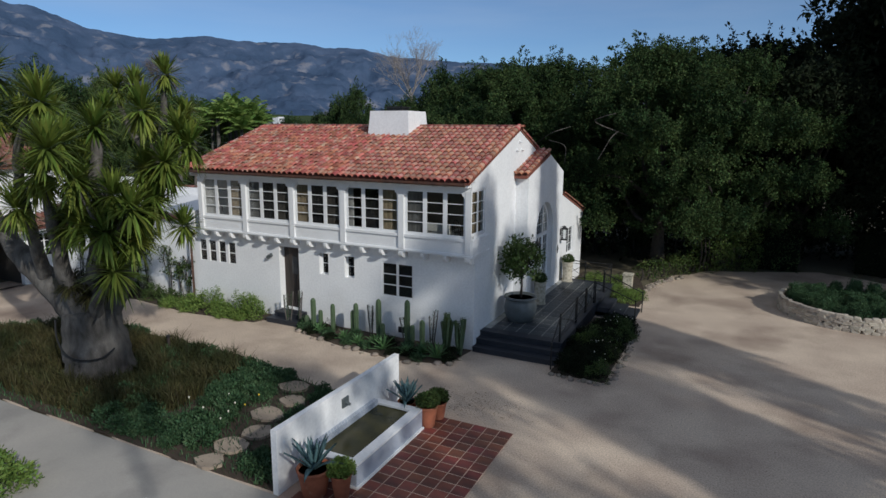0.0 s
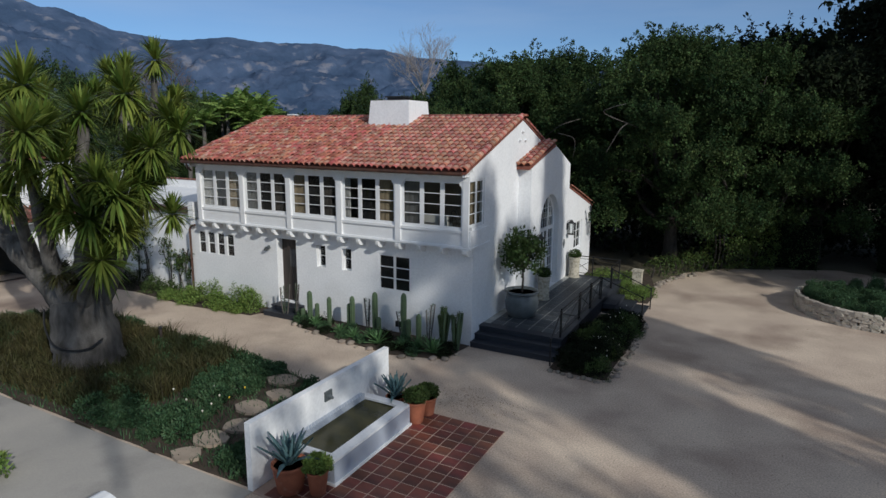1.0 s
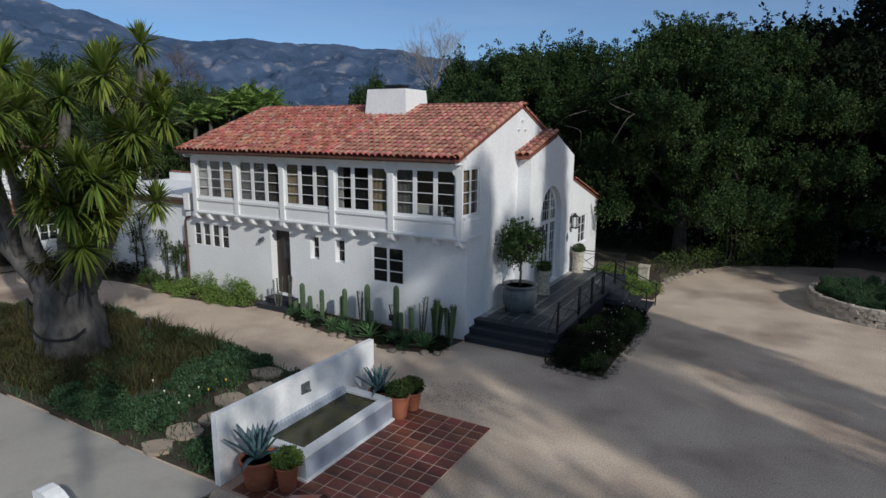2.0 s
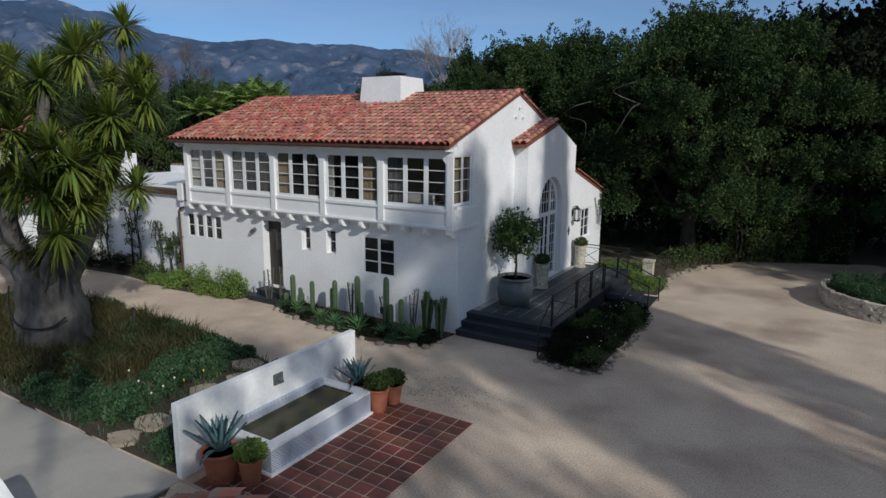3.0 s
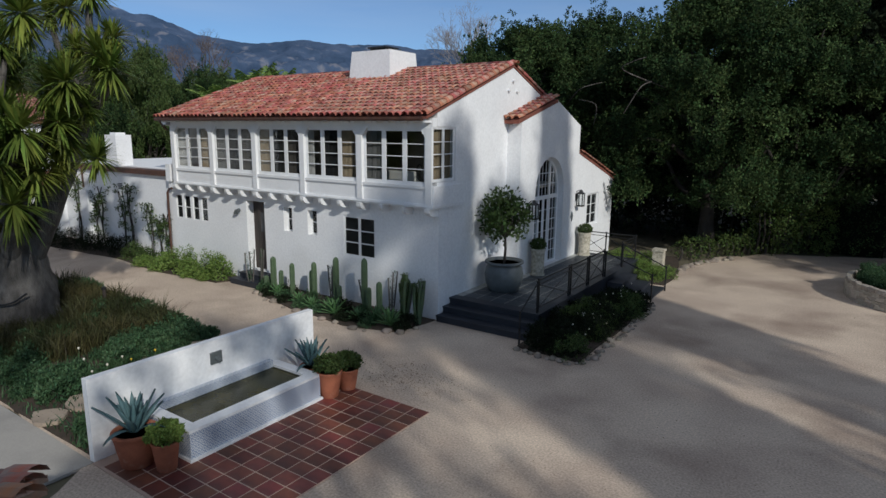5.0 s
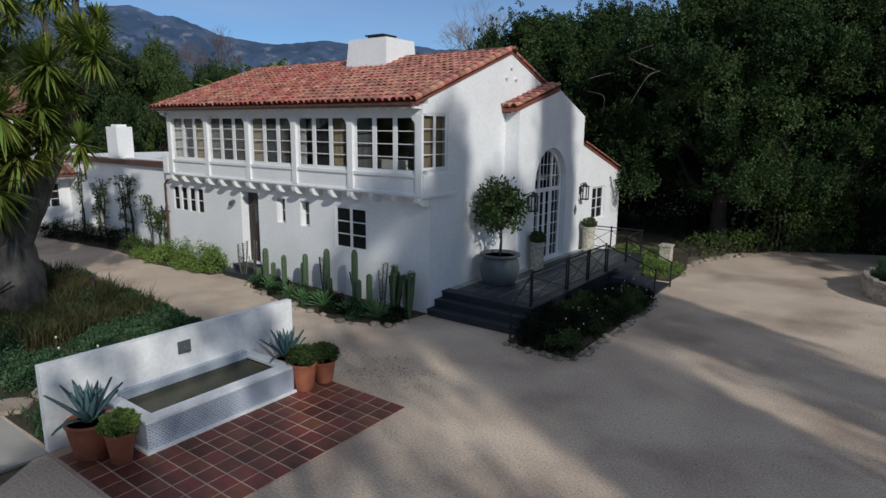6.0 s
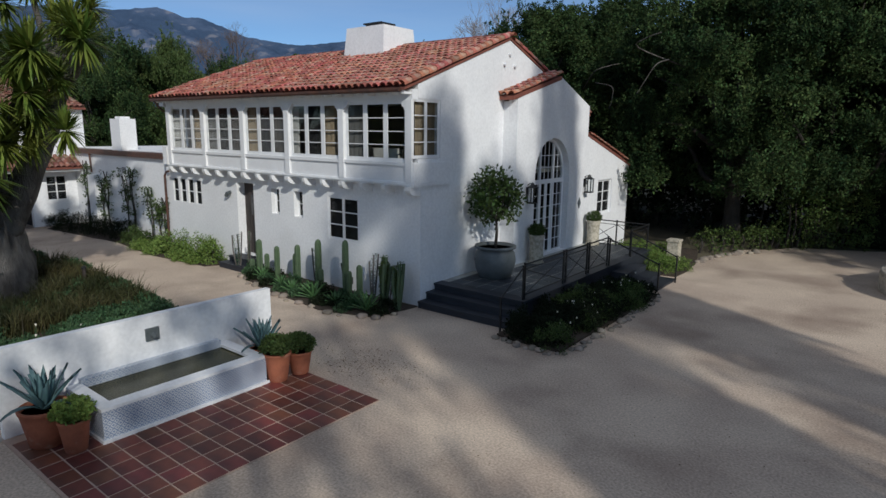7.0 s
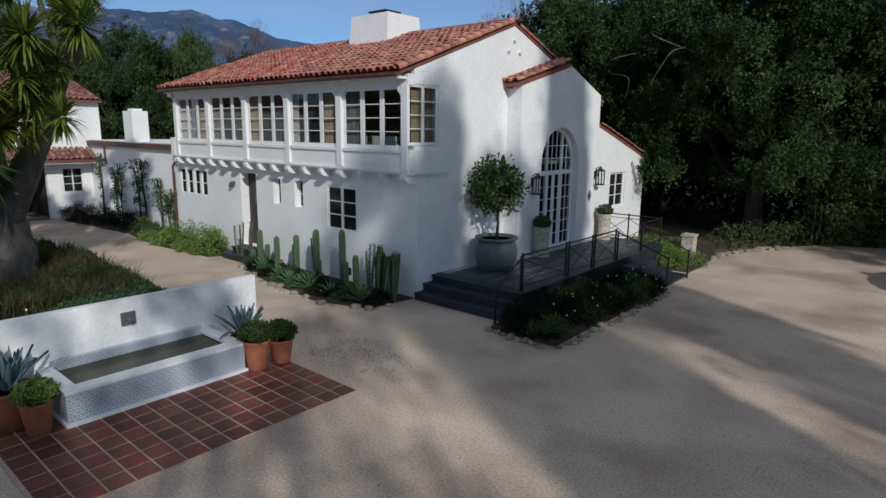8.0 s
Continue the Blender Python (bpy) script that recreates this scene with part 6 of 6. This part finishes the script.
def vine(x, y, h, seed, lean=0.15, n=30):
    t = thing("climbing_vine", (x, y, 0.02), "thin-stemmed climbing vine on the white wall", "climber", "vines on the west wing")
    rr = random.Random(seed)
    for s in range(3):
        p = smooth_path([(rr.uniform(-.1, .1), 0, 0), (rr.uniform(-lean, lean), 0, h * 0.35), (rr.uniform(-lean, lean) * 2, 0, h * 0.7), (rr.uniform(-lean, lean) * 2.4, 0, h)], 4)
        part("stem", tube(p, 0.02, 5), M_OAKBARK, t)
    g = np.random.default_rng(seed)
    z = h * g.beta(3.2, 1.4, n)
    c = np.stack([g.normal(size=n) * 0.13 * (0.5 + z), g.uniform(-0.12, 0.02, n), z], 1)
    v, f = leaf_cloud(c, 0.1, 13, 0.1, g, 0.6)
    v[:, 1] = np.minimum(v[:, 1], 0.06)
    raw("foliage", v, f, L_HEDGE, t)


for q, (x, h) in enumerate([(-21.6, 1.6), (-22.35, 2.2), (-23.9, 2.9), (-24.5, 2.6), (-26.3, 2.7), (-26.9, 2.2), (-28.5, 3.1), (-21.2, 1.9)]):
    vine(x, 18.08, h, 200 + q, n=24)

# ---- cactus bed ----
def column_cactus(x, y, h, r, seed, ribs=8, arms=0, label="ribbed green column cactus"):
    t = thing("column_cactus", (x, y, 0.02), label, "cactus", "cacti along the wall")
    rr = random.Random(seed)

    def col(x0, y0, z0, h, r):
        prof = [(0, -0.02), (0.25, r), (0.7, r * 1.05), (0.92, r), (0.97, r * 0.75), (1.0, r * 0.25)]
        bm = bmesh.new()
        sides = ribs * 2
        rings = []
        for i, (kz, rad) in enumerate(prof):
            rad = max(rad, r * 0.8) if i == 0 else rad
            rings.append([bm.verts.new((x0 + rad * (1.0 if k % 2 else 0.8) * math.cos(2 * math.pi * k / sides) + rr.uniform(-0.003, 0.003), y0 + rad * (1.0 if k % 2 else 0.8) * math.sin(2 * math.pi * k / sides), z0 + kz * h)) for k in range(sides)])
        for r0, r1 in zip(rings, rings[1:]):
            for k in range(sides):
                bm.faces.new([r0[k], r0[(k + 1) % sides], r1[(k + 1) % sides], r1[k]])
        bm.faces.new(rings[-1])
        bm.faces.new(rings[0][::-1])
        return bm

    part("stem", col(0, 0, 0, h, r), L_CACTUS, t)
    for a in range(arms):
        part("stem", col(rr.uniform(-0.3, 0.3), rr.uniform(-0.2, 0.1), 0, h * rr.uniform(0.35, 0.7), r * 0.85), L_CACTUS, t)
    return t


def stalk_plant(x, y, h, seed, dense=False):
    t = thing("ocotillo" if not dense else "cactus_cluster", (x, y, 0.02), "slender spiny upright stems with tiny leaves" if not dense else "dense dark green branching cactus", "cactus", "cacti along the wall")
    rr = random.Random(seed)
    g = np.random.default_rng(seed)
    for s in range(7 if dense else 3):
        e = (rr.uniform(-0.3, 0.3), rr.uniform(-0.15, 0.1), h * rr.uniform(0.7, 1.0))
        part("stem", tube(smooth_path([(e[0] * 0.3, e[1] * 0.3, 0), (e[0] * 0.7, e[1], h * 0.5), e], 4), [0.045 if dense else 0.022] * 9, 6), L_CACTUS if dense else M_BARK, t)
        z = np.linspace(0.2, 1, 26)[:, None]
        c = np.array([e[0] * 0.5, e[1] * 0.6, 0]) * (0.4 + z) + np.array([0, 0, e[2]]) * z
        v, f = leaf_cloud(c, 0.06 if dense else 0.035, 14 if dense else 7, 0.06 if dense else 0.04, g, 0.4)
        raw("foliage", v, f, L_HEDGE if dense else L_GROUND, t)


def ground_agave(x, y, size, seed, material, label):
    t = thing("agave", (x, y, 0.02), label, "succulent", "agaves in the cactus bed")
    rr = random.Random(seed)
    for i in range(22):
        k = i / 22
        bm = bmesh.new()
        blade(bm, (0, 0, 0.02), i * 2.4 + rr.uniform(-.2, .2), 0.15 + 1.15 * k, size * rr.uniform(0.8, 1.1), size * 0.2, 0.3, 0.015)
        part("leaf", bm, material, t, smooth=True)


M_AGREEN = mat("green_agave_blade", (0.10, 0.20, 0.07), (0.07, 0.15, 0.06), 0.5, 3.0, 20.0, 0.1)
CACT = [(-13.8, 17.3, 1.2, .12, 1), (-13.55, 17.4, 0.75, .1, 0), (-12.95, 17.35, 1.08, .105, 0), (-12.1, 17.4, 0.95, .105, 0), (-11.93, 17.35, 1.25, .11, 0), (-10.97, 17.35, 1.53, .12, 0), (-10.75, 17.25, 0.7, .1, 0), (-9.81, 17.35, 1.65, .12, 0), (-9.56, 17.25, 0.82, .1, 0), (-9.2, 17.3, 1.03, .11, 0)]
for q, (x, y, h, r, a) in enumerate(CACT):
    column_cactus(x, y, h, r * 0.82, 300 + q, arms=a)
for q, (x, y, h) in enumerate([(-15.0, 17.3, 1.35), (-14.6, 17.4, 1.5), (-11.5, 17.7, 1.3), (-10.0, 17.6, 1.1), (-9.0, 17.6, 1.4), (-8.45, 17.6, 1.1)]):
    stalk_plant(x, y, h, 330 + q)
stalk_plant(-8.3, 17.3, 1.4, 350, True)
stalk_plant(-7.85, 17.35, 1.3, 351, True)
for q, (x, y, s, m) in enumerate([(-10.35, 16.6, 0.6, 0), (-8.35, 16.75, 0.6, 0), (-12.1, 16.85, 0.4, 0), (-13.4, 17.1, 0.4, 0), (-9.4, 16.6, 0.4, 0), (-11.4, 16.7, 0.4, 0), (-9.0, 16.9, 0.45, 0), (-10.9, 17.0, 0.4, 0)]):
    ground_agave(x, y, s, 360 + q, M_AGREEN, "bright green agave rosette among stones")
for q, (x, y, r, h) in enumerate([(-13.2, 17.4, .35, .4), (-11.8, 17.1, .35, .4), (-10.3, 16.9, .4, .45), (-9.6, 17.0, .3, .35), (-9.3, 16.6, .3, .25), (-12.9, 16.9, .3, .25), (-7.95, 17.1, .3, .35), (-14.0, 17.05, .3, .3), (-12.6, 16.7, .3, .22), (-11.0, 16.5, .28, .2), (-9.8, 16.4, .3, .22), (-8.9, 16.4, .25, .2), (-7.95, 16.75, .28, .25), (-11.8, 16.6, .25, .2), (-13.6, 16.95, .3, .25), (-14.2, 17.3, .35, .4)]):
    mound("succulent_mound", x, y, r, h, 380 + q, L_GROUND if q % 2 else L_DARK, "low succulent mound in the cactus bed", "succulent", 0.07, 40, 20, "succulents in the cactus bed")


def stone_row(pts, n, rmin, rmax, seed, label, group):
    rr = random.Random(seed)
    P = smooth_path([(x, y, 0) for x, y in pts], 8)
    L = [0]
    for a, b in zip(P, P[1:]):
        L.append(L[-1] + (b - a).length)
    for i in range(n):
        s = L[-1] * (i + 0.5 + rr.uniform(-0.2, 0.2)) / n
        j = max(q for q in range(len(L)) if L[q] <= s)
        p = P[j].lerp(P[min(j + 1, len(P) - 1)], (s - L[j]) / max(1e-6, (L[min(j + 1, len(P) - 1)] - L[j])) if j + 1 < len(P) else 0)
        r = rr.uniform(rmin, rmax)
        ob = part("edging_stone", boulder(r, seed + i, rr.uniform(0.5, 0.75)), M_STONE, None, smooth=True)
        ob.location = (p.x + rr.uniform(-.1, .1), p.y + rr.uniform(-.1, .1), r * 0.22)
        ob.rotation_euler = (0, 0, rr.uniform(0, 6))
        tagged(ob, label, "stone", group)


stone_row([(-14.5, 16.85), (-11.9, 16.25), (-9.5, 16.0), (-7.95, 16.45), (-7.7, 17.4)], 15, 0.06, 0.15, 5, "rounded tan edging stone of the cactus bed", "edging stones")
stone_row([(-4.7, 17.35), (-3.9, 17.15), (-3.1, 17.15), (-2.9, 17.6), (-2.85, 19.5), (-2.85, 21.5), (-2.9, 23.3)], 46, 0.05, 0.11, 6, "rounded grey edging stone of the terrace bed", "edging stones")
stone_row([(-3.4, 28.9), (-3.3, 29.8), (-3.0, 31.0), (-2.2, 32.6)], 16, 0.1, 0.2, 7, "rough brown edging stone below the oaks", "edging stones")

# terrace bed
for q in range(60):
    x, y = rg.uniform(-4.5, -3.2), 17.5 + 5.8 * rg.random() ** 1.25
    h = rg.uniform(0.35, 0.75) * (1.0 if y < 22 else 0.75)
    mound("lavender_shrub", x, y, rg.uniform(0.36, 0.55), h, 420 + q, L_DARK if q % 4 else L_HEDGE, "dark green bushy plant beside the terrace", "shrub", 0.075, 50, 22, "shrubs beside the terrace", aspect=0.35, up=0.5)
wf = thing("white_blossoms", (-3.4, 20.5, 0.06), "scattered small white blossoms over the shrubs", "flowers")
for q in range(26):
    y = rg.uniform(-3.0, 2.9)
    x = rg.uniform(-0.5, 0.35)
    z = 0.42 + rg.uniform(-0.1, 0.2)
    part("blossom", lathe([(0.006, z), (0.018, z + 0.015), (0.014, z + 0.03), (0.006, z + 0.045)], 6, at=(x, y, 0)), M_WHITE, wf)
for q, (x, y, r, h) in enumerate([(-4.0, 26.6, .6, .55), (-3.7, 27.3, .55, .5), (-4.5, 27.5, .6, .6), (-5.2, 28.3, .6, .55), (-6.2, 28.4, .5, .5), (-4.9, 29.3, .6, .5), (-6.0, 29.6, .6, .5)]):
    mound("lime_shrub", x, y, r, h, 460 + q, L_SHRUB, "bright green feathery shrub by the terrace end", "shrub", 0.075, 70, 26, "shrubs at the terrace end", aspect=0.35, up=0.6)
pil = thing("stone_pillar", (-4.25, 28.7, 0.03), "short pale squared stone pillar", "pillar")
part("shaft", B((-0.2, 0.2, -0.2, 0.2, -0.05, 0.72)), M_STONEURN, pil, bevel=0.03)
part("cap", B((-0.23, 0.23, -0.23, 0.23, 0.721, 0.8)), M_STONEURN, pil, bevel=0.02)

# ---- round stone planter ----
RC, RR = (4.7, 29.0), 2.62
ringp = thing("round_planter", (RC[0], RC[1], 0.0), "round dry-stone planter on the forecourt", "planter")
part("core", plate([[((RR - 0.06) * math.cos(a), (RR - 0.06) * math.sin(a)) for a in [2 * math.pi * k / 40 for k in range(40)]]], "z", -0.05, 0.5), M_SOIL, ringp)
stone_var = []
for q in range(7):
    me = bpy.data.meshes.new("stone")
    b = bmesh.new()
    bmesh.ops.create_cube(b, size=1.0)
    for v in b.verts:
        v.co += Vector((rg.uniform(-.16, .16), rg.uniform(-.16, .16), rg.uniform(-.16, .16)))
    bmesh.ops.bevel(b, geom=b.edges[:], offset=0.13, segments=1, affect="EDGES")
    b.to_mesh(me)
    b.free()
    me.materials.append(M_PALESTONE)
    stone_var.append(me)
for row in range(5):
    n = 58
    for k in range(n):
        a = 2 * math.pi * (k + 0.5 * (row % 2)) / n + rg.uniform(-0.025, 0.025)
        ob = new("stone", stone_var[rg.randrange(7)])
        ob.parent = ringp
        ob.matrix_basis = Matrix.Translation(((RR - 0.03) * math.cos(a), (RR - 0.03) * math.sin(a), 0.06 + row * 0.125 + rg.uniform(-.015, .015))) @ Euler((rg.uniform(-.15, .15), rg.uniform(-.1, .1), a)).to_matrix().to_4x4() @ Matrix.Diagonal((0.2, rg.uniform(0.26, 0.38), rg.uniform(0.13, 0.19), 1))
k = 0
for rad, cnt in ((0.0, 1), (0.72, 6), (1.4, 12), (2.08, 19)):
    for j in range(cnt):
        a = 2 * math.pi * (j + rg.uniform(-.15, .15)) / cnt + rad
        x, y = RC[0] + rad * math.cos(a), RC[1] + rad * math.sin(a)
        if k == 0:
            cm = mound("clipped_mound", x, y, 0.33, 0.58, 500, L_GROUND, "rounded grey-green cushion plant in the stone planter", "plant", 0.05, 130, 26, "cushion plants in the planter", z=0.5)
        else:
            c = copy_thing(cm, pose(x, y, 0.5, 0, 0, rg.uniform(0, 360)))
            s = rg.uniform(0.85, 1.1)
            c.scale = (s, s, s * rg.uniform(0.75, 1.25))
        k += 1

# ---- hedges ----
def hedge(name, pts, h, w, seed, material, label, leaf=0.13, dens=28, ragged=0.25):
    cx, cy = sum(p[0] for p in pts) / len(pts), sum(p[1] for p in pts) / len(pts)
    t = thing(name, (cx, cy, 0), label, "hedge")
    ABS.add(t)
    g = np.random.default_rng(seed)
    cs, core = [], bmesh.new()
    for (x0, y0), (x1, y1) in zip(pts, pts[1:]):
        L = math.hypot(x1 - x0, y1 - y0)
        n = int(L * h * dens)
        u = g.uniform(0, 1, n)
        side = g.uniform(-1, 1, n)
        face = g.uniform(0, 1, n) < 0.75
        off = np.where(face, np.sign(side), side) * w * 0.5 * (1 + ragged * g.normal(size=n) * 0.5)
        z = np.where(face, g.uniform(0.05, 1, n), 1 + ragged * 0.25 * g.normal(size=n)) * h
        dx, dy = (x1 - x0) / L, (y1 - y0) / L
        cs.append(np.stack([x0 + dx * L * u - dy * off, y0 + dy * L * u + dx * off, z], 1))
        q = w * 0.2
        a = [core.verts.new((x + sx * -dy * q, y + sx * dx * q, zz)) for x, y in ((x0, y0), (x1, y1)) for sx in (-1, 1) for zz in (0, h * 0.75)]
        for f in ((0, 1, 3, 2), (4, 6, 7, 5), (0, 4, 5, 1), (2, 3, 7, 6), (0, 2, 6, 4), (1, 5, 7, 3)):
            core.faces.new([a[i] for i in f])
    # dark box added inside, its colour standing for the hedge's inner shade
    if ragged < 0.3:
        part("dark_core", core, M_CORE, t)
    v, f = leaf_cloud(np.concatenate(cs), 0.16, 9, leaf, g, 0.6)
    raw("foliage", v, f, material, t)
    for (x0, y0), (x1, y1) in zip(pts, pts[1:]):
        for k in range(5):
            x, y = x0 + (x1 - x0) * k / 5, y0 + (y1 - y0) * k / 5
            part("stem", tube([(x, y, -0.05), (x + 0.1, y, h * 0.4), (x, y + 0.1, h * 0.8)], [0.06, 0.045, 0.02], 6), M_OAKBARK, t)
    return t


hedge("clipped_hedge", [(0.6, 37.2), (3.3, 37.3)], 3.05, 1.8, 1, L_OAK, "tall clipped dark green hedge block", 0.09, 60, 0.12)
hedge("ivy_hedge", [(-1.5, 34.7), (-0.6, 35.8), (1.0, 36.9)], 2.3, 1.5, 2, L_IVY, "rough ivy-covered hedge edging the forecourt", 0.11, 120, 0.5)
hedge("low_hedge", [(-4.0, 31.2), (-2.6, 33.6), (-1.6, 34.8)], 0.75, 1.0, 6, L_IVY, "low ragged green planting below the oaks", 0.1, 60, 0.5)
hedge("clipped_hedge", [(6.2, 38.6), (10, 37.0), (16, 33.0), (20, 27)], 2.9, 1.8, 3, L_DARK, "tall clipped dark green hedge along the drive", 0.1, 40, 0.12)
# shade below the oaks is carried by the dark leaf colour
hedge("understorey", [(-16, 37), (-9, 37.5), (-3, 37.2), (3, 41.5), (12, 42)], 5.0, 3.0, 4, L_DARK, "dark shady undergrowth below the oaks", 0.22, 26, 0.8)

# extra dark foliage added to blacken the depth behind the oaks
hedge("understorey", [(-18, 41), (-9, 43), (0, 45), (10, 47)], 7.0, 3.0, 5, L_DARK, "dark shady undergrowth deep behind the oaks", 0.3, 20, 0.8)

# near shrub beside the concrete path
mound("path_shrub", -13.1, 5.95, 0.75, 0.9, 700, L_SHRUB, "leafy green shrub beside the concrete path", "shrub", 0.13, 90, 26, aspect=0.4)

# fallen leaves and twigs on the forecourt
g = np.random.default_rng(77)
pts = np.concatenate([np.stack([g.normal(-5.8, 0.8, 1300), g.normal(14.2, 0.5, 1300), np.full(1300, 0.004)], 1), np.stack([g.uniform(-8, 8, 250), g.uniform(8, 30, 250), np.full(250, 0.004)], 1), np.stack([g.normal(0.5, 2.6, 350), g.normal(13.5, 2.2, 350), np.full(350, 0.004)], 1)])
pts = pts[(pts[:, 1] > 13.3) | (pts[:, 0] > -4.2)]
pts = pts[~((pts[:, 0] < -2.8) & (pts[:, 1] > 15.8))]
v, f = leaf_cloud(pts, 0.03, 1, 0.032, g, 0.5, 0.0)
v[:, 2] = np.clip(v[:, 2], 0.004, 0.03)
tagged(raw("leaf_litter", v, f, L_LITTER), "scattered brown fallen leaves on the gravel", "leaf litter", kind="stuff")
